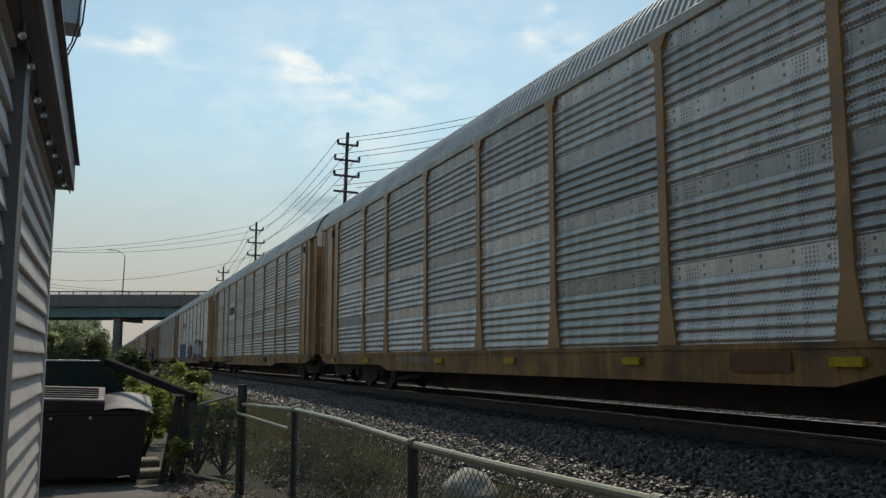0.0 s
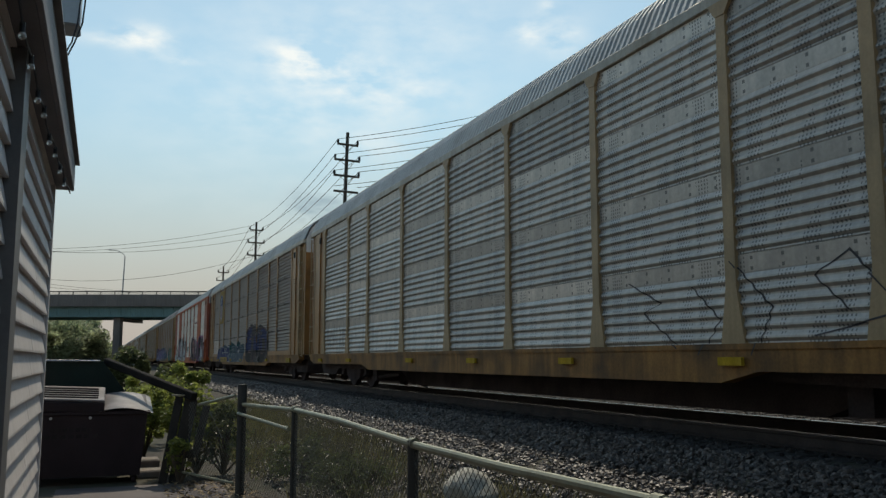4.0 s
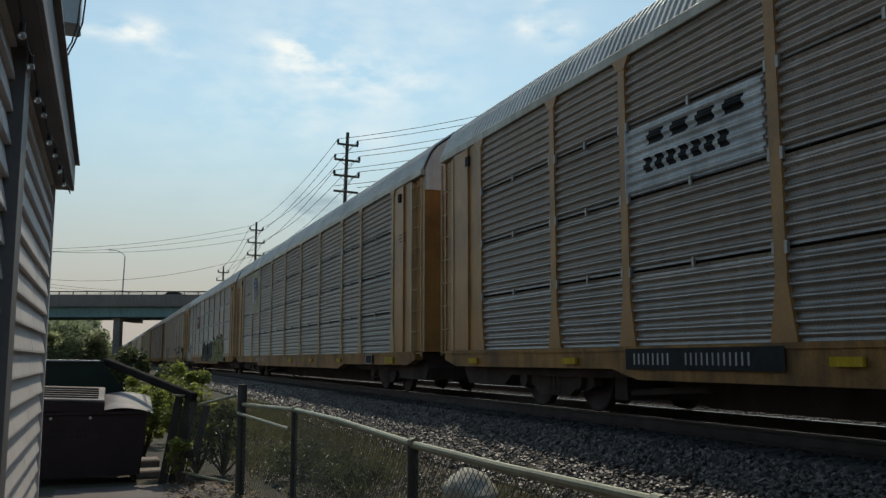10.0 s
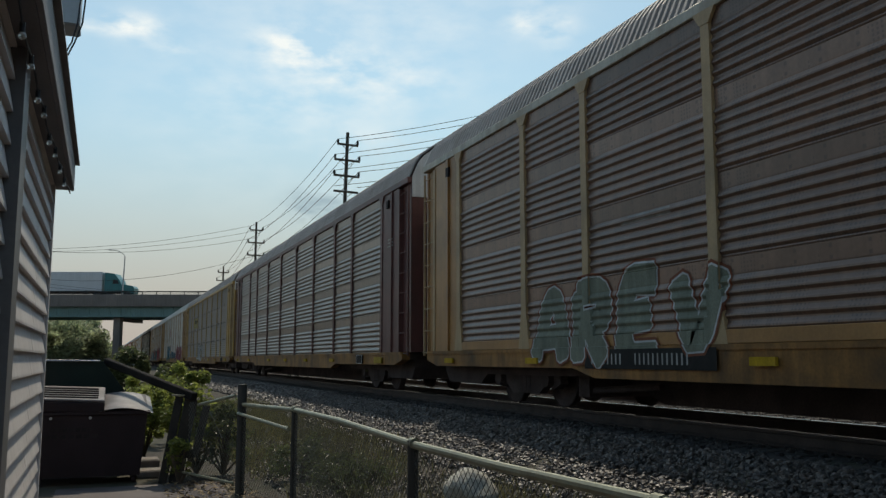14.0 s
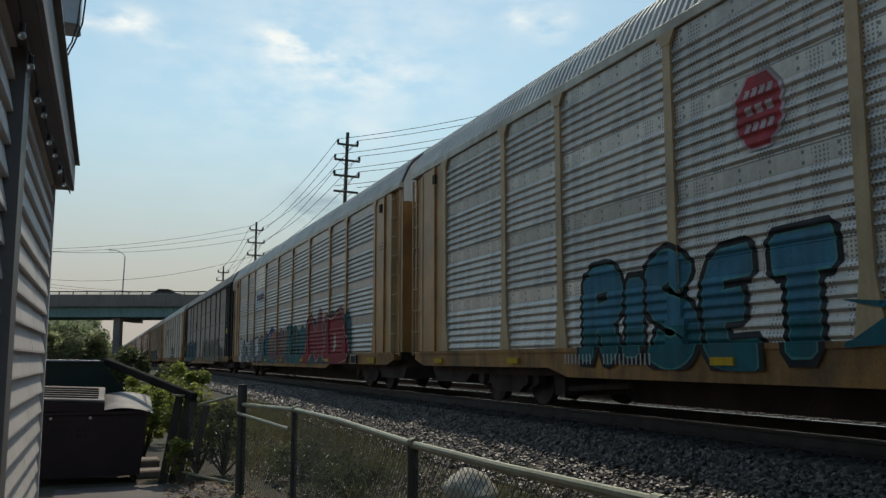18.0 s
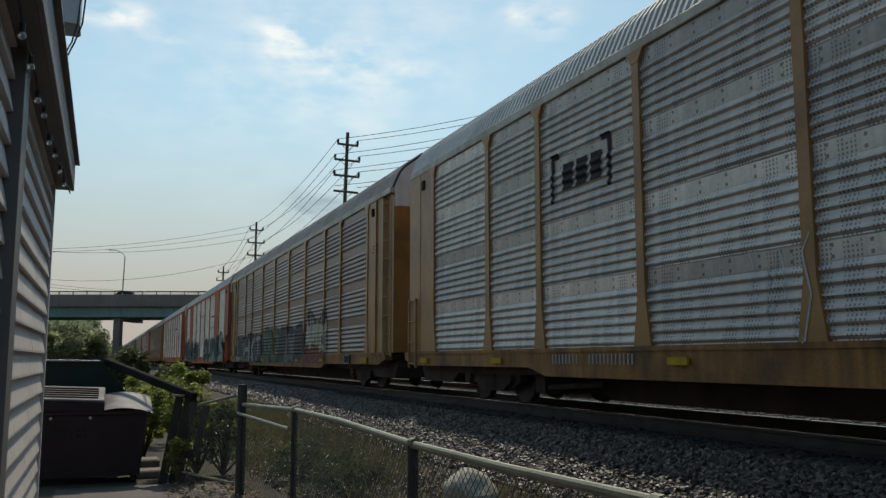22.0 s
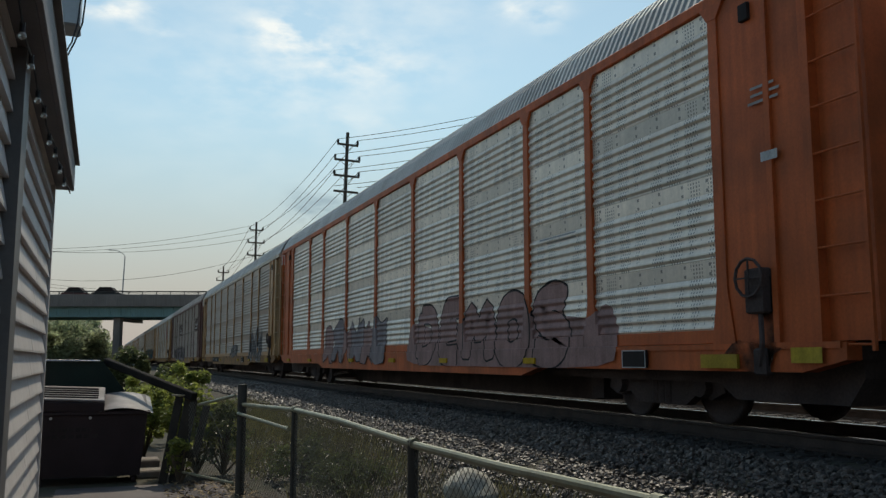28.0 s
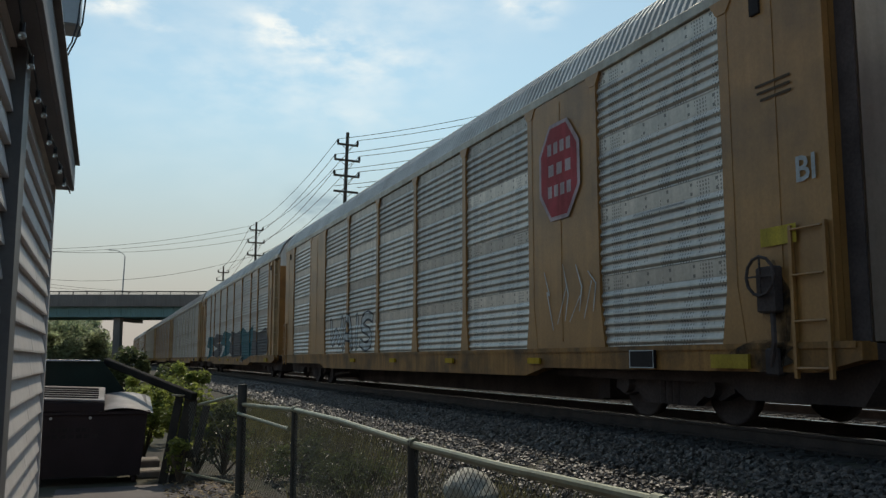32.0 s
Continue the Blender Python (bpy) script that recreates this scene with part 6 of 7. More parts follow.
def build_fence():
    f = thing("chain_link_fence", "low chain-link fence with dull green-grey top rail", "fence")
    ends = [(1.55, 10.45), (1.88, 9.05), (1.80, 5.13), (1.88, 2.7), (1.9, 0.0), (1.9, -3)]
    posts = ends
    # the rail sags and bows a little
    pts = []
    for (x0, y0), (x1, y1) in zip(ends, ends[1:]):
        for k in range(8):
            q = k / 8
            pts.append((x0 + (x1 - x0) * q, y0 + (y1 - y0) * q, TOP + 0.012 * math.sin((y0 + (y1 - y0) * q) * 1.1)))
    for a, b in zip(pts[::4], pts[4::4] + [pts[-1]]):
        part("top_rail", Geo().tube(a, b, 0.024, n=10), M_GALVPIPE, f, "green-grey pipe rail")
    for k, (x, y) in enumerate(posts):
        hgt = 1.26 if k == 0 else TOP + 0.02
        p = part("fence_post", Geo().tube((x, y, 0), (x, y, hgt), 0.055 if k == 0 else 0.034, n=10), M_POST, f)
        part("rail_clamp", Geo().tube((x, y - 0.03, TOP), (x, y + 0.03, TOP), 0.034, n=10), M_GALVPIPE, p)
    part("brace_rail", Geo().tube((1.5, 10.4, 0.93), (1.77, 8.8, 0.86), 0.02, n=8), M_GALVPIPE, f, "short pipe brace")

    def mesh_panel(p, q, z0, z1, step=0.062):
        """Diamond wire mesh between two plan points."""
        p, q = Vector((p[0], p[1], 0)), Vector((q[0], q[1], 0))
        L = (q - p).length
        d = (q - p) / L
        nrm = Vector((d.y, -d.x, 0))
        g = Geo()
        n = int((L + (z1 - z0)) / step)
        r = 0.0022
        for s in (1, -1):
            for k in range(n + 1):
                a = k * step - (z1 - z0)
                u0, u1 = (a, a + (z1 - z0)) if s == 1 else (a + (z1 - z0), a)
                # clip to the panel
                t0, t1 = 0.0, 1.0
                du = u1 - u0
                for lim in (0.0, L):
                    t = (lim - u0) / du
                    if (lim == 0.0) == (du > 0):
                        t0 = max(t0, t)
                    else:
                        t1 = min(t1, t)
                if t1 - t0 < 0.02:
                    continue
                A = p + d * (u0 + du * t0) + Vector((0, 0, z0 + (z1 - z0) * t0)) + nrm * 0.003 * s
                B = p + d * (u0 + du * t1) + Vector((0, 0, z0 + (z1 - z0) * t1)) + nrm * 0.003 * s
                g.tube(A, B, r, n=3, caps=False)
        return g
    for a, b in zip(ends[:-1], ends[1:-1]):
        ob = part("wire_mesh", mesh_panel(a, b, 0.03, TOP - 0.01), M_WIRE, f, "diamond wire mesh")
    # the short return towards the timber panel
    r = thing("fence_return", "short sagging chain-link return with bottom pipe", "fence")
    part("top_rail", Geo().tube((1.48, 10.5, 1.13), (1.16, 11.4, 0.99), 0.018, n=8), M_GALVPIPE, r)
    part("bottom_rail", Geo().tube((1.48, 10.5, 0.13), (1.0, 11.5, 0.16), 0.016, n=8), M_GALVPIPE, r)
    part("wire_mesh", mesh_panel((1.48, 10.5), (1.05, 11.5), 0.14, 1.02), M_WIRE, r)
    part("loose_wire", Geo().line([(1.25, 11.0, 0.93), (1.32, 10.9, 0.75), (1.38, 10.8, 0.62)], 0.005), M_WIRE, r)


# ---- bins ----
def build_bins():
    b = thing("black_dumpster_bin", "wide black plastic waste bin with two lids", "waste bin")
    x0, x1, y0, y1 = -0.80, 0.58, 11.85, 12.7
    t = 0.07
    vs = [(x0 + t, y0 + t, 0.10), (x1 - t, y0 + t, 0.10), (x1 - t, y1 - t, 0.10), (x0 + t, y1 - t, 0.10),
          (x0, y0, 0.90), (x1, y0, 0.90), (x1, y1, 1.08), (x0, y1, 1.08)]
    body = part("body", Geo().add(vs, [(3, 2, 1, 0), (4, 5, 6, 7), (0, 1, 5, 4), (1, 2, 6, 5), (2, 3, 7, 6), (3, 0, 4, 7)]), M_BIN, b)
    part("rim", Geo().box((x0 - 0.03, y0 - 0.03, 0.86), (x1 + 0.03, y0 + 0.03, 0.91), bev=0.01), M_BIN, b)
    # left lid lies flat with raised ribs, right lid bulges
    slope = math.atan2(0.18, 0.9)
    lm = Matrix.Translation((-0.44, y0 - 0.05, 1.03)) @ Euler((slope - 0.05, 0.04, 0)).to_matrix().to_4x4()
    lid = part("lid", Geo().box((-0.36, 0, 0), (0.50, 0.92, 0.035), bev=0.012), M_LID, b, "dusty ribbed black lid", at=lm)
    part("lid_front", Geo().box((-0.36, -0.005, -0.12), (0.50, 0.03, 0.0), bev=0.008), M_BIN, lid)
    for k in range(5):
        part("lid_rib", Geo().box((-0.29, 0.10 + k * 0.15, 0.036), (0.42, 0.15 + k * 0.15, 0.052), bev=0.006), M_BIN, lid)
    g = Geo()
    vs = []
    n, m = 10, 8
    for i in range(n + 1):
        for j in range(m + 1):
            u, v = i / n, j / m
            vs.append((0.0 + 0.64 * u, y0 - 0.06 + 0.92 * v, 0.90 + 0.17 * v + 0.06 * math.sin(math.pi * u) ** 0.8 - 0.03 * u))
    g.add(vs, [(i * (m + 1) + j, (i + 1) * (m + 1) + j, (i + 1) * (m + 1) + j + 1, i * (m + 1) + j + 1) for i in range(n) for j in range(m)])
    part("lid", g, M_LID, b, "bulging black lid with a dusty sheen", smooth=True)
    for x in (x0 + 0.14, x1 - 0.14):
        part("caster_wheel", Geo().tube((x - 0.025, y0 + 0.16, 0.06), (x + 0.025, y0 + 0.16, 0.06), 0.06, n=14), M_BIN, b)
        part("caster_wheel", Geo().tube((x - 0.025, y1 - 0.16, 0.06), (x + 0.025, y1 - 0.16, 0.06), 0.06, n=14), M_BIN, b)
    for x in (-0.55, -0.1):
        part("hinge_bolt", Geo().tube((x, y0 - 0.045, 0.83), (x, y0 - 0.015, 0.83), 0.018, n=8), M_ALU, b)
    for k, (z, a, c) in enumerate(((0.66, -0.55, -0.05), (0.58, -0.62, 0.02))):
        for i in range(7):
            w = (c - a) / 7
            part("faded_mark", Geo().box((a + i * w, y0 - 0.004 + (0.9 - z) * 0.087, z), (a + i * w + w * 0.7, y0 + 0.004 + (0.9 - z) * 0.087, z + 0.045)), spray("faded_grey", (0.03, 0.024, 0.027)), b, "faded grey bar of worn lettering")
    # open green dumpster behind it
    d = thing("green_dumpster", "dark green steel dumpster with its lid thrown open", "dumpster")
    X0, X1, Y0, Y1 = -1.7, 0.35, 13.0, 14.6
    out = [(X0, 0.12), (0.40, 0.12), (0.37, 1.05), (0.02, 1.52), (X0, 1.54)]
    part("front_wall", Geo().prism(out, 1, Y0, Y0 + 0.06), M_DUMP, d)
    part("back_wall", Geo().prism(out, 1, Y1 - 0.06, Y1), M_DUMP, d)
    part("floor_plate", Geo().box((X0, Y0 + 0.06, 0.12), (0.39, Y1 - 0.06, 0.2)), M_DUMP, d)
    part("side_wall", Geo().add([(0.40, Y0, 0.12), (0.40, Y1, 0.12), (0.37, Y1, 1.05), (0.37, Y0, 1.05), (0.02, Y1, 1.52), (0.02, Y0, 1.52),
                                 (0.35, Y0, 0.12), (0.35, Y1, 0.12), (0.32, Y1, 1.03), (0.32, Y0, 1.03), (0.0, Y1, 1.48), (0.0, Y0, 1.48)],
                                [(0, 1, 2, 3), (3, 2, 4, 5), (7, 6, 9, 8), (8, 9, 11, 10), (5, 4, 10, 11), (0, 6, 7, 1)]), M_DUMP, d)
    part("open_lid", Geo().prism([(Y0 - 0.02, 1.50), (Y0 + 0.10, 1.50), (Y0 + 0.08, 1.56), (Y0 - 0.02, 1.56)], 0, X0, -0.02), M_DUMP, d)
    part("top_rim", Geo().tube((X0, Y0 - 0.03, 1.545), (-0.02, Y0 - 0.03, 1.53), 0.012), M_ALU, d, "worn bright rim")
    for x in (X0 + 0.3, 0.1):
        part("skid", Geo().box((x - 0.08, Y0 + 0.1, 0), (x + 0.08, Y1 - 0.1, 0.12)), M_DUMP, d)
    # leaning dark timber and the weathered panel that holds it
    p = thing("timber_panel", "weathered dark timber gate panel with pale cap", "gate panel")
    for k, (x, w, z0, z1) in enumerate(((0.78, 0.10, 0.0, 1.09), (0.93, 0.16, 0.0, 1.06), (1.1, 0.09, 0.35, 0.98))):
        tilt = pose(x, 11.76 - k * 0.03, 0, 0, 9 + 2 * (k == 2), 0)
        part("board", Geo().box((-w / 2, -0.015, z0), (w / 2, 0.015, z1), tilt, bev=0.004), M_DARKW, p)
    part("rail", Geo().box((0.80, 11.785, 0.3), (1.2, 11.83, 0.4)), M_DARKW, p)
    part("cap", Geo().box((0.86, 11.70, 1.085), (1.03, 11.84, 1.105)), spray("bleached_wood", (0.35, 0.3, 0.22)), p, "bleached wooden cap")
    solo("leaning_plank", Geo().box((-0.045, 0, -0.05), (0.045, 1.95, 0.05), look((1.12, 11.62, 1.08), (0.06, 13.2, 1.52)) @ pose(0, 0, 0, -90, 0, 0), bev=0.01), M_TAR, "dark weathered plank leaning between dumpster and panel", "plank")
    k = thing("step_blocks", "low concrete step beside the bins", "step")
    part("step", Geo().box((0.5, 12.7, 0), (0.8, 13.1, 0.2), bev=0.02), M_CONC, k)
    part("step", Geo().box((0.5, 12.3, 0), (0.82, 12.69, 0.1), bev=0.02), M_CONC, k)


# ---- road bridge over the tracks, with lamp post ----
BR = Matrix.Rotation(-radians(YAW), 4, "Z")
BD = 128.0


def build_bridge():
    b = thing("road_bridge", "road overpass of teal steel girders on grey piers", "bridge", at=BR)
    z0, z1, z2 = 7.75, 10.55, 11.1
    part("deck_slab", Geo().box((-640, BD, z1 - 0.4), (560, BD + 12, z1), bev=0.05), M_CONC, b, "grey concrete deck edge")
    part("parapet", Geo().box((-640, BD - 0.25, z1 - 1.3), (560, BD + 0.05, z1 + 0.5), bev=0.04), M_CONC, b, "grey-brown concrete parapet")
    gd = part("girder", Geo().box((-640, BD + 0.5, z0 + 0.1), (560, BD + 0.6, z1 - 0.5)).box((-640, BD + 0.3, z0), (560, BD + 0.8, z0 + 0.16)), M_TEAL, b, "teal steel plate girder")
    stf = Geo().box((-0.06, -0.12, 0), (0.06, 0, z1 - 0.6 - z0)).mesh("stiffener", M_TEAL)
    for i in range(60):
        part("stiffener", stf, None, gd, at=(-60 + i * 1.55, BD + 0.5, z0 + 0.12))
    part("girder", Geo().box((-640, BD + 10.9, z0), (560, BD + 11.1, z1 - 0.5)), M_TEAL, b)
    ps = Geo().box((-0.06, -0.06, 0), (0.06, 0.06, 0.45)).mesh("rail_post", M_POST)
    for i in range(40):
        part("rail_post", ps, None, b, at=(-75 + i * 2.05, BD - 0.1, z1 + 0.5))
    part("guard_rail", Geo().box((-640, BD - 0.16, z1 + 0.85), (560, BD - 0.04, z1 + 1.0)), M_POST, b, "dark steel guard rail")
    part("guard_rail", Geo().box((-640, BD - 0.13, z1 + 0.66), (560, BD - 0.07, z1 + 0.72)), M_POST, b, "dark steel guard rail")
    for x in (-48.3, 36, -85, -125, -165, -205, 80, 125, 170, -300, -400, -500, -600, 260, 360, 460, 540):
        part("pier", Geo().box((x - 0.48, BD + 1, 0), (x + 0.48, BD + 2.3, z0), bev=0.08), M_CONC, b, "grey concrete pier")
        part("pier_cap", Geo().box((x - 0.48, BD + 2.3, z0 - 0.5), (x + 0.48, BD + 11, z0 - 0.03), bev=0.05), M_CONC, b)
    lp = thing("street_lamp", "slim steel street lamp with curved arm on the bridge", "street lamp", at=BR @ Matrix.Translation((-47.4, BD + 0.3, z1)))
    part("lamp_pole", Geo().tube((0, 0, 0), (0.15, 0, 6.2), 0.12, 0.08), M_ALU, lp)
    part("lamp_arm", Geo().line([(0.15, 0, 6.2), (-0.3, 0, 6.7), (-1.0, 0, 7.05), (-1.9, 0, 7.15)], 0.05), M_ALU, lp)
    part("lamp_head", Geo().box((-2.3, -0.12, 7.08), (-1.8, 0.12, 7.2), bev=0.03), M_ALU, lp)


# ---- poles and wires ----
def build_poles():
    spots = [(17.1, 66.5, 19.5, 5, 1.6), (17.4, 110.0, 18.6, 3, 0.2), (17.3, 141, 16.1, 3, 0.3), (40.5, 48.6, 24.0, 4, 0.0)]
    tops = []
    for k, (x, y, h, arms, lean) in enumerate(spots):
        p = thing("utility_pole", "weathered wooden utility pole with several crossarms", "utility pole", "poles beside the tracks", at=pose(x, y, 0.2, 0, lean, 0))
        part("pole", Geo().tube((0, 0, 0), (0, 0, h), 0.2, 0.13, n=10), M_POLE, p)
        row = []
        for a in range(min(arms, 4)):
            z = h - 1.05 - a * (1.28 if k != 1 else 1.6)
            w = (0.85, 1.05, 1.05, 1.0)[a]
            arm = part("crossarm", Geo().box((-w, -0.26, z - 0.08), (w, -0.12, z + 0.08), bev=0.01), M_POLE, p)
            for s in (-1, 1):
                part("brace", Geo().tube((s * w * 0.55, -0.2, z - 0.06), (0, -0.16, z - 0.5), 0.02, n=5), M_POST, arm)
                if a < 3:
                    part("insulator", Geo().tube((s * w * 0.95, -0.19, z + 0.08), (s * w * 0.95, -0.19, z + 0.4), 0.11, 0.08, n=8), M_POST, arm, "dark insulator")
                row.append((x + s * w * 0.95 + radians(lean) * z, y - 0.19, z + 0.6))
        tops.append(row)
    w = thing("power_lines", "thin sagging power lines strung between the poles", "cables")

    def span(a, b, sag):
        pts = []
        for i in range(13):
            t = i / 12
            pts.append((a[0] + (b[0] - a[0]) * t, a[1] + (b[1] - a[1]) * t, a[2] + (b[2] - a[2]) * t - sag * 4 * t * (1 - t)))
        part("wire", Geo().line(pts, 0.022, n=4), M_CABLE, w)
    for A, B in ((0, 1), (1, 2), (0, 3)):
        for a, b in zip(tops[A], tops[B]):
            span(a, b, 0.9)
    # lines that cross towards the bridge side
    c = thing("crossing_lines", "thin cables crossing the sky over the bridge", "cables")

    def at_pixel_dir(xc, zc, d):
        return BR @ Vector((xc * d, d, 1.55 + zc * d))
    for k, (a, b, sag) in enumerate((((-0.46, 0.127, 100), (-0.22, 0.155, 110), 0.6), ((-0.46, 0.124, 100), (-0.22, 0.148, 110), 0.6), ((-0.46, 0.124, 100), (-0.215, 0.141, 110), 0.8),
                                     ((-0.46, 0.092, 112), (-0.2, 0.125, 110), 1.5), ((-0.46, 0.087, 112), (-0.27, 0.078, 126), 0.5), ((-0.46, 0.083, 112), (-0.27, 0.077, 126), 0.4))):
        p, q = at_pixel_dir(*a), at_pixel_dir(*b)
        pts = [p.lerp(q, i / 12) - Vector((0, 0, sag * 4 * (i / 12) * (1 - i / 12))) for i in range(13)]
        part("wire", Geo().line(pts, 0.025, n=4), M_CABLE, c)


# ---- plants ----
def leaf_cloud(rng, centres, count, size, squash=0.8):
    """Many small bent leaves spread through overlapping clumps."""
    g = Geo()
    for _ in range(count):
        c, r = rng.choice(centres)
        d = Vector((rng.gauss(0, 1), rng.gauss(0, 1), rng.gauss(0, 1))).normalized() * r * rng.uniform(0.45, 1.08)
        p = Vector(c) + Vector((d.x, d.y, d.z * squash))
        s = size * rng.uniform(0.6, 1.4)
        m = Matrix.Translation(p) @ Euler((rng.uniform(-1.1, 1.1), rng.uniform(-1.1, 1.1), rng.uniform(0, 6.3))).to_matrix().to_4x4()
        q = [(0, -s, 0), (s * 0.45, -s * 0.1, s * 0.15), (0, s, -s * 0.1), (-s * 0.45, -s * 0.1, s * 0.15)]
        g.add([m @ Vector(v) for v in q], [(0, 1, 2), (0, 2, 3)])
    return g


def build_tree(x, y, h, r, seed, name="tree", label="leafy dark green tree", leaves=5000, size=0.22, mat_=None):
    rng = random.Random(seed)
    t = thing(name, label, "tree", at=(x, y, ground_z(x)))
    g = Geo().tube((0, 0, 0), (0.1, 0, h * 0.45), r * 0.07, r * 0.045, n=8)
    cs = []
    for k in range(9):
        a = rng.uniform(0, 6.3)
        q = Vector((math.cos(a) * r * rng.uniform(0.2, 0.75), math.sin(a) * r * rng.uniform(0.2, 0.75), h * rng.uniform(0.35, 0.88)))
        g.tube((0.05, 0, h * rng.uniform(0.2, 0.45)), q, r * 0.035, r * 0.012, n=5)
        cs.append((q, r * rng.uniform(0.3, 0.5)))
    part("trunk", g, M_BARK, t)
    part("crown", leaf_cloud(rng, cs, leaves, size), mat_ or M_TREE_HAZE, t)


def build_plants():
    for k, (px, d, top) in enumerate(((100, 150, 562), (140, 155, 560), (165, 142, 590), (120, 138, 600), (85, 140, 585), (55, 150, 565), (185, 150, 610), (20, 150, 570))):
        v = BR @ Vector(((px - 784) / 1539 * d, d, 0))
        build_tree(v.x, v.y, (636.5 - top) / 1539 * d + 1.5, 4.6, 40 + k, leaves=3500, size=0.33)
    rng = random.Random(8)

    def bush(name, label, c, r, n, size, m=M_LEAF, squash=0.9):
        t = thing(name, label, "bush", at=(c[0], c[1], 0))
        cs = [(Vector((rng.uniform(-r, r) * 0.7, rng.uniform(-r, r) * 0.7, c[2] * rng.uniform(0.25, 0.95))), r * rng.uniform(0.14, 0.42)) for _ in range(22)]
        for q, _ in cs[::2]:
            part("stem", Geo().tube((0, 0, 0), q, 0.02, 0.008, n=5), M_BARK, t)
        part("foliage", leaf_cloud(rng, cs, n * 2, size * 0.85, squash), m, t)
    bush("vine_bush", "bright green climbing vine over the fence corner", (1.27, 12.5, 1.5), 0.5, 1700, 0.05)
    bush("vine_bush", "bright green vine hanging on the fence return", (1.6, 12.3, 0.95), 0.42, 600, 0.042, M_LEAFD)
    bush("vine_bush", "bright green weeds beside the timber panel", (0.97, 11.55, 0.62), 0.17, 260, 0.045)
    bush("shrub", "sunlit green weeds behind the bins", (0.62, 13.9, 1.2), 0.45, 1100, 0.05)
    bush("shrub", "sunlit green shrub behind the dumpster", (0.86, 17.0, 1.25), 0.55, 1200, 0.06)
    bush("shrub", "sunlit green shrub beside the tracks", (1.1, 21.5, 0.75), 0.6, 1000, 0.06)
    bush("shrub", "tall leafy green shrub beside the tracks", (0.9, 31.8, 1.9), 0.95, 1800, 0.09, M_LEAFD)
    bush("shrub", "green shrub low by the tracks", (2.4, 33.0, 1.2), 1.0, 1500, 0.09, M_LEAFD)
    bush("shrub", "dark green shrub inside the fence", (2.6, 9.4, 0.5), 0.55, 800, 0.035, M_LEAFD)
    bush("shrub", "dark green weeds inside the fence", (2.4, 11.3, 0.5), 0.6, 800, 0.035, M_LEAFD)
    # grass along the fence and the foot of the ballast
    g = Geo()
    for _ in range(34000):
        x = rng.uniform(1.9, 4.7)
        y = rng.uniform(2.5, 30)
        if noise.noise(Vector((x * 0.9, y * 0.5, 3.0))) < rng.uniform(-0.5, 0.2) + (0.38 if 5.2 < y < 13 else 0):
            continue
        s = rng.uniform(0.08, 0.34) * (1 if x < 4 else 0.6)
        a = rng.uniform(0, 6.3)
        lean = Vector((rng.gauss(0, 0.3), rng.gauss(0, 0.3), 1)) * s
        w = Vector((math.cos(a), math.sin(a), 0)) * 0.006
        p = Vector((x, y, ground_z(x)))
        g.add([p - w, p + w, p + lean * 0.6 + w * 0.6, p + lean], [(0, 1, 2, 3)])
    solo("grass", g, M_GRASS, "sparse dry grass and weeds beside the fence", "grass", kind="stuff")
    g = Geo()
    for _ in range(500):
        x, y = rng.uniform(0.75, 1.75), rng.uniform(8.6, 11.6)
        s = rng.uniform(0.02, 0.05)
        m = Matrix.Translation((x, y, 0.03)) @ Euler((rng.uniform(-0.5, 0.5), rng.uniform(-0.5, 0.5), rng.uniform(0, 6.3))).to_matrix().to_4x4()
        g.add([m @ Vector(v) for v in ((0, -s, 0), (s * 0.5, 0, s * 0.2), (0, s, 0), (-s * 0.5, 0, s * 0.2))], [(0, 1, 2), (0, 2, 3)])
    solo("fallen_leaves", g, mat("dry_leaf", (0.22, 0.16, 0.09), 0.8, 0, 0.3, 4, 40, 0.1, 0.003, rnd=0.5, island=True), "dry fallen leaves on the yard's edge", "leaves", kind="stuff")


build_house()
build_fence()
build_bins()
build_bridge()
build_poles()
build_plants()

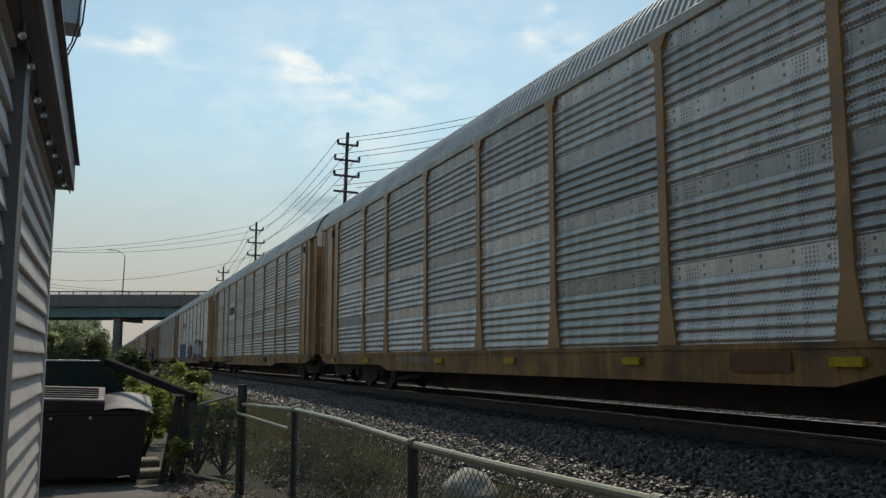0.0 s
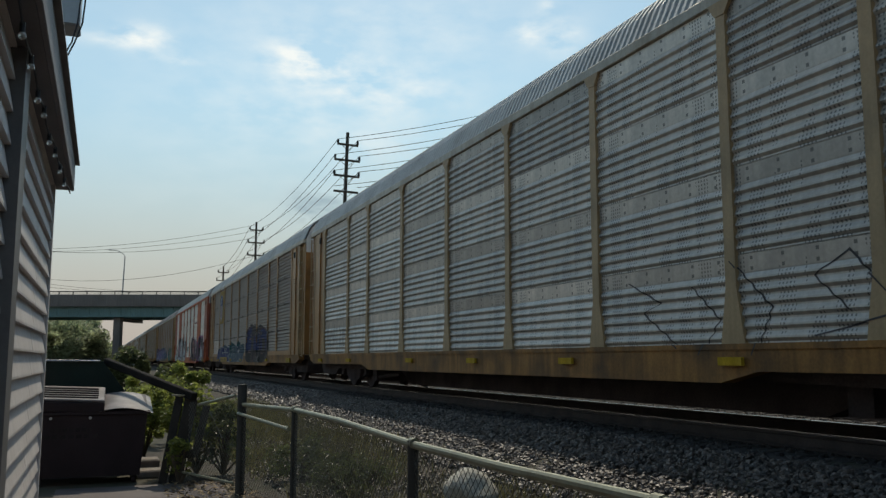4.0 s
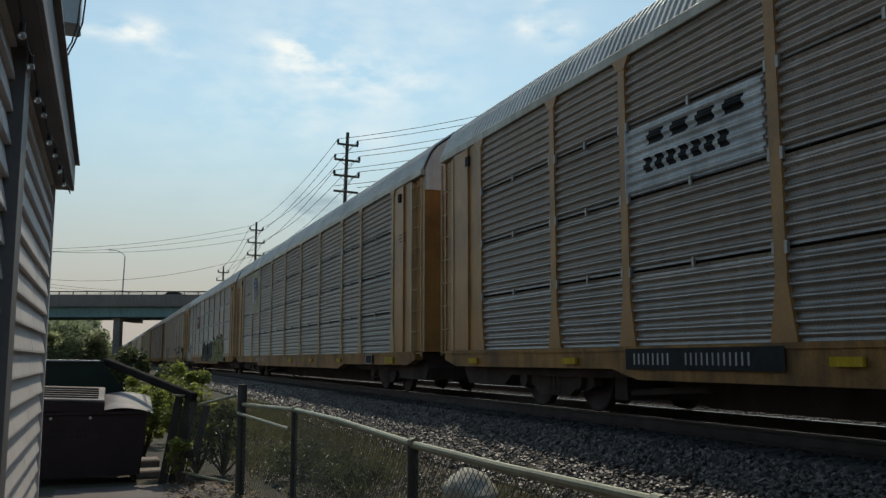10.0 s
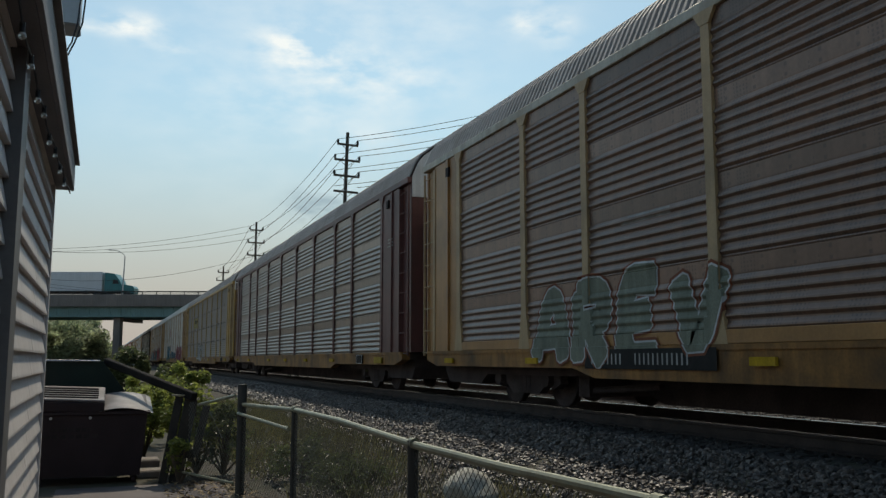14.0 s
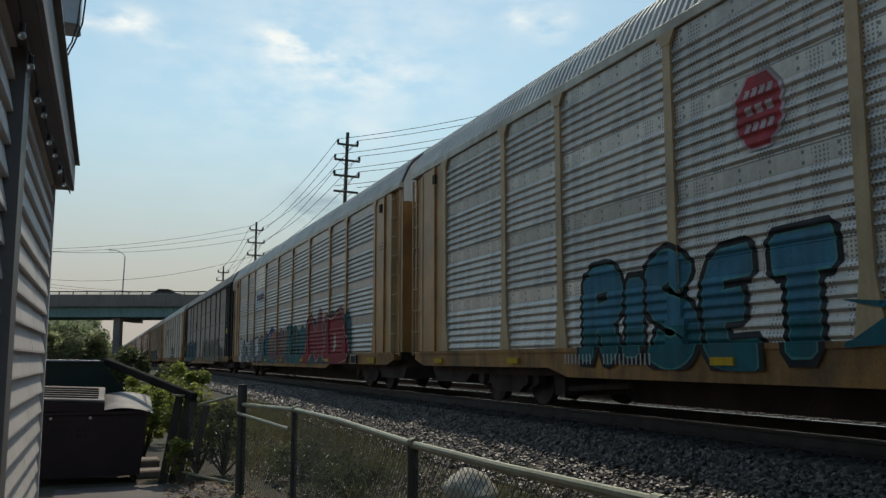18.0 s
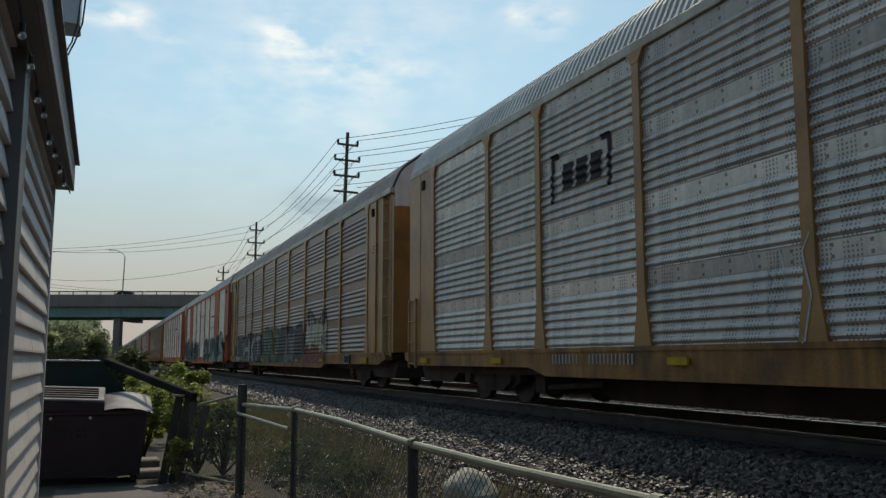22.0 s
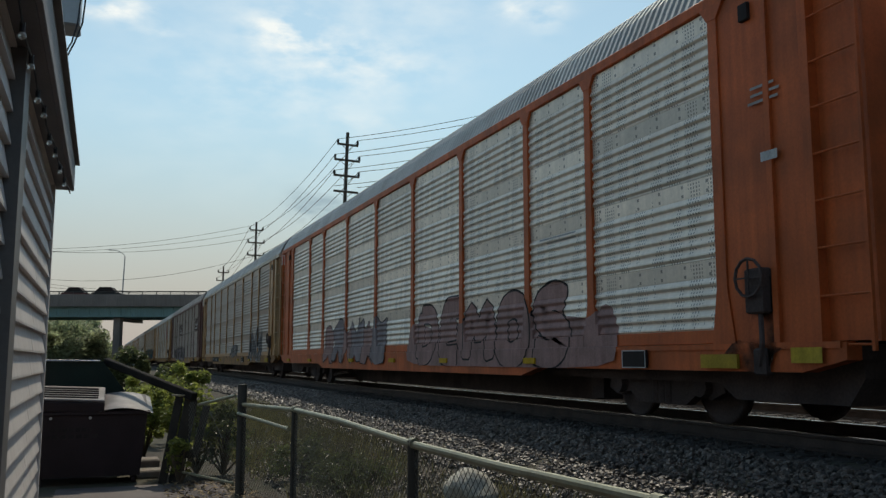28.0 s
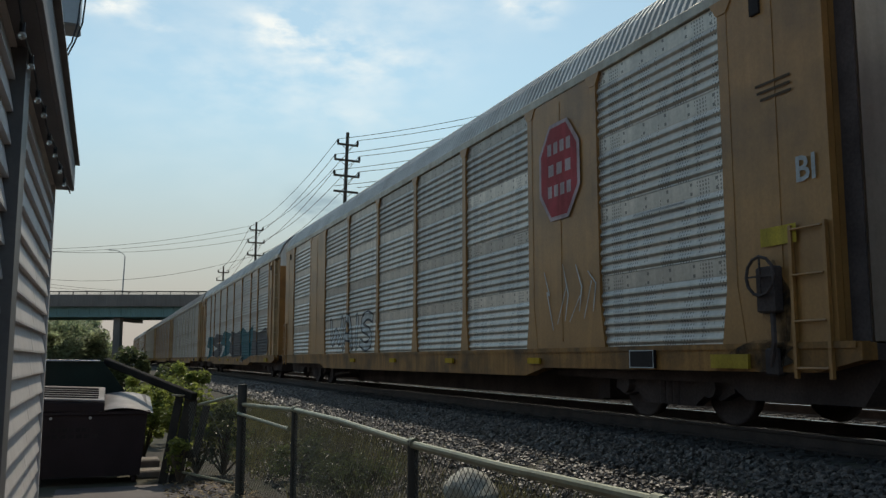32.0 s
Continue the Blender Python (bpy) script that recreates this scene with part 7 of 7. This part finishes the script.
# ---- clouds: a far backdrop, clear but for thin white clouds, that drifts slowly ----
def build_clouds(R, rows, colour, strength, label):
    """A far clear dome that carries some clouds: azimuth and height, half sizes, density."""
    g = Geo()
    nu, nv = 48, 24
    vs = []
    for j in range(nv + 1):
        el = radians(-1 + 34 * j / nv)
        for i in range(nu + 1):
            az = radians(YAW - 40 + 80 * i / nu)
            vs.append((math.sin(az) * math.cos(el) * R, math.cos(az) * math.cos(el) * R, math.sin(el) * R))
    g.add(vs, [(j * (nu + 1) + i, j * (nu + 1) + i + 1, (j + 1) * (nu + 1) + i + 1, (j + 1) * (nu + 1) + i) for j in range(nv) for i in range(nu)])
    m = bpy.data.materials.new("thin_cloud")
    m.use_nodes = True
    n, l = m.node_tree.nodes, m.node_tree.links
    n.clear()
    out, mix, clear, em = n.new("ShaderNodeOutputMaterial"), n.new("ShaderNodeMixShader"), n.new("ShaderNodeBsdfTransparent"), n.new("ShaderNodeEmission")
    em.inputs["Color"].default_value = (*colour, 1)
    em.inputs["Strength"].default_value = strength
    tc = n.new("ShaderNodeTexCoord")

    def op(kind, a, b=None, clamp=False):
        q = n.new("ShaderNodeMath")
        q.operation = kind
        q.use_clamp = clamp
        for k, x in enumerate((a, b)):
            if x is None:
                continue
            if isinstance(x, (int, float)):
                q.inputs[k].default_value = x
            else:
                l.new(x, q.inputs[k])
        return q.outputs[0]
    nz = n.new("ShaderNodeTexNoise")
    nz.inputs["Scale"].default_value = 0.006
    nz.inputs["Detail"].default_value = 6
    nz.inputs["Roughness"].default_value = 0.52
    mp = n.new("ShaderNodeMapping")
    mp.inputs["Scale"].default_value = (1, 1, 2.2)
    l.new(tc.outputs["Object"], mp.inputs["Vector"])
    l.new(mp.outputs[0], nz.inputs["Vector"])
    def bump(az, el, wa, we, amt):
        c = Vector((math.sin(radians(az)) * math.cos(radians(el)), math.cos(radians(az)) * math.cos(radians(el)), math.sin(radians(el)))) * R
        side = Vector((math.cos(radians(az)), -math.sin(radians(az)), 0))
        sub = n.new("ShaderNodeVectorMath")
        sub.operation = "SUBTRACT"
        l.new(tc.outputs["Object"], sub.inputs[0])
        sub.inputs[1].default_value = c
        d = []
        for ax, w in ((side, wa), (Vector((0, 0, 1)), we)):
            dot = n.new("ShaderNodeVectorMath")
            dot.operation = "DOT_PRODUCT"
            l.new(sub.outputs[0], dot.inputs[0])
            dot.inputs[1].default_value = ax
            d.append(op("POWER", op("ABSOLUTE", op("DIVIDE", dot.outputs["Value"], R * radians(w))), 2.0))
        fall = op("EXPONENT", op("MULTIPLY", op("ADD", d[0], d[1]), -1.0))
        return op("MULTIPLY", fall, amt)
    total = None
    for row in rows:
        fall = bump(*row)
        total = fall if total is None else op("ADD", total, fall)
    body = op("MULTIPLY", op("SUBTRACT", nz.outputs["Fac"], 0.36), 3.2, True)
    l.new(op("MULTIPLY", total, body, True), mix.inputs[0])
    l.new(clear.outputs[0], mix.inputs[1])
    l.new(em.outputs[0], mix.inputs[2])
    l.new(mix.outputs[0], out.inputs["Surface"])
    ob = solo("backdrop", g, m, label, "sky", kind="structure", smooth=True)
    ob.visible_shadow = False
    return ob


CLOUDS = [
    (1.6, 19.61, 1.84, 0.6, 1.1),
    (0.25, 19.19, 2.12, 0.45, 0.6),
    (3.92, 18.49, 1.77, 0.34, 0.5),
    (11.94, 19.07, 1.95, 1.04, 1.3),
    (14.6, 18.19, 2.65, 1.04, 0.6),
    (18.05, 17.2, 4.6, 1.49, 0.6),
    (27.48, 20.86, 0.92, 0.74, 1.0),
    (29.57, 20.53, 1.2, 1.12, 0.9),
    (28.85, 22.43, 0.71, 0.45, 0.6),
    (18.79, 21.13, 9.2, 2.23, 0.3),
    (12.76, 15.79, 6.37, 2.23, 0.25),
    (17.7, 13.56, 3.18, 0.82, 0.3),
    (9.42, 15.81, 10.61, 6.7, 0.16),
]
BACKDROP = build_clouds(3200.0, CLOUDS, (0.87, 0.97, 1.08), 1.03, "thin white summer clouds in a hazy sky")
build_clouds(3100.0, [(12.6, 10.05, 1.5, 0.95, 0.75), (14.0, 9.6, 1.8, 0.9, 0.6)], (0.27, 0.40, 0.53), 1.0, "one small grey-blue cloud low in the haze")


# ---- traffic on the bridge ----
def build_car_small(label, paint_col, h=1.45, length=4.5):
    c = thing("passenger_car", label, "car", "traffic on the bridge")
    m = mat("car_paint", paint_col, 0.3, 0.2, 0.05, 1, 10, 0)
    w = 0.85
    o = [(-length / 2, 0.6), (length / 2, 0.6), (length / 2, 0.75), (length * 0.28, 0.92), (-length * 0.46, 0.98), (-length / 2, 0.8)]
    part("body", Geo().prism(o, 1, -w, w), m, c)
    o = [(length * 0.28, 0.9), (length * 0.10, h), (-length * 0.26, h), (-length * 0.42, 0.95)]
    part("cabin", Geo().prism(o, 1, -w * 0.86, w * 0.86), M_BLACKP, c, "dark glazed cabin")
    part("roof", Geo().prism([(length * 0.11, h), (length * 0.09, h + 0.05), (-length * 0.25, h + 0.05), (-length * 0.27, h)], 1, -w * 0.84, w * 0.84), m, c)
    for x in (-length * 0.31, length * 0.31):
        for y in (-w + 0.05, w - 0.05):
            part("wheel", Geo().tube((x, y - 0.1, 0.32), (x, y + 0.1, 0.32), 0.32, n=16), M_CABLE, c)
    return c


def build_truck():
    t = thing("articulated_truck", "teal tractor with long white box trailer", "truck", "traffic on the bridge")
    white = mat("white_trailer_sheet", (0.62, 0.63, 0.64), 0.5, 0.1, 0.06, 0.6, 10, 0, streak=0.08)
    teal = mat("teal_cab_paint", (0.02, 0.16, 0.17), 0.35, 0.1, 0.1, 1, 10, 0)
    part("trailer", Geo().box((-14.2, -1.28, 1.15), (-0.2, 1.28, 4.05), bev=0.05), white, t)
    part("trailer_sign", Geo().box((-12.6, -1.3, 2.55), (-9.4, -1.285, 3.15)).box((-13.0, -1.3, 2.45), (-12.7, -1.285, 3.3)), M_CABLE, t, "dark bars of the trailer's sign")
    part("cab", Geo().prism([(0.1, 1.0), (2.6, 1.0), (2.65, 2.2), (2.3, 2.9), (1.6, 3.75), (0.2, 3.95)], 1, -1.2, 1.2), teal, t)
    part("bonnet", Geo().prism([(2.6, 0.8), (4.5, 0.8), (4.55, 1.6), (4.2, 1.95), (2.6, 2.2)], 1, -0.95, 0.95), teal, t)
    part("side_window", Geo().prism([(1.35, 2.25), (2.3, 2.25), (2.1, 2.8), (1.45, 2.9)], 1, -1.215, 1.215), M_CABLE, t)
    part("chassis", Geo().box((-14, -0.5, 0.8), (4.2, 0.5, 1.1)), M_SOOT, t)
    for x in (3.4, 0.3, -1.0, -11.6, -12.9):
        for y in (-1.1, 1.1):
            part("wheel", Geo().tube((x, y - 0.14, 0.5), (x, y + 0.14, 0.5), 0.5, n=18), M_CABLE, t)
    return t


ROAD_Z = 10.556
TRUCK = build_truck()
TRAFFIC = [build_car_small("pale silver car crossing the bridge", (0.45, 0.46, 0.47), 2.0, 4.6),
           build_car_small("dark blue car crossing the bridge", (0.04, 0.05, 0.08)),
           build_car_small("grey car crossing the bridge", (0.15, 0.16, 0.17)),
           build_car_small("dark grey car crossing the bridge", (0.06, 0.06, 0.065), 1.6),
           build_car_small("black car crossing the bridge", (0.02, 0.02, 0.022), 1.75, 4.8),
           build_car_small("dark red car crossing the bridge", (0.10, 0.03, 0.03), 1.7)]


# ---- motion ----
def run(t):
    """Metres the train has gone at t seconds."""
    return 21.038 * t + 0.00521 * t * t + 0.0000407 * t ** 3


def motions():
    for i, car in CARS.items():
        y0 = car_start(i)
        walk(car, [(t, pose(TRACK_X[0], y0 - run(t), RAIL_Z)) for t in (0, 4, 8, 12, 16, 20, 24, 28, 32)])
    # clouds drift slowly up and to the left
    side = Vector((math.cos(radians(YAW)), -math.sin(radians(YAW)), 0))
    walk(BACKDROP, [(t, Matrix.Rotation(radians(1.6 * t / 32), 4, "Z") @ Matrix.Rotation(radians(2.2 * t / 32), 4, side)) for t in (0, 16, 32)])
    # traffic: lateral place on the bridge at a given second, and speed (metres a second, to the right)
    for v, (x, t0, speed, lane) in zip([TRUCK] + TRAFFIC, ((-62.2, 13.2, 14.2, 3.0), (-41.6, 7.0, -16.2, 8.5), (-42.6, 10.0, -15.0, 8.5), (-41.6, 18.0, 14.8, 3.0), (-52.9, 22.2, -13.5, 8.5), (-54.0, 27.8, 18.2, 3.0), (-58.2, 27.8, 15.6, 3.0))):
        turn = BR if speed > 0 else BR @ Matrix.Rotation(math.pi, 4, "Z")
        walk(v, [(t, Matrix.Translation(BR @ Vector((x + (t - t0) * speed, BD + lane, ROAD_Z))) @ turn) for t in (0, 8, 16, 24, 32)])


motions()
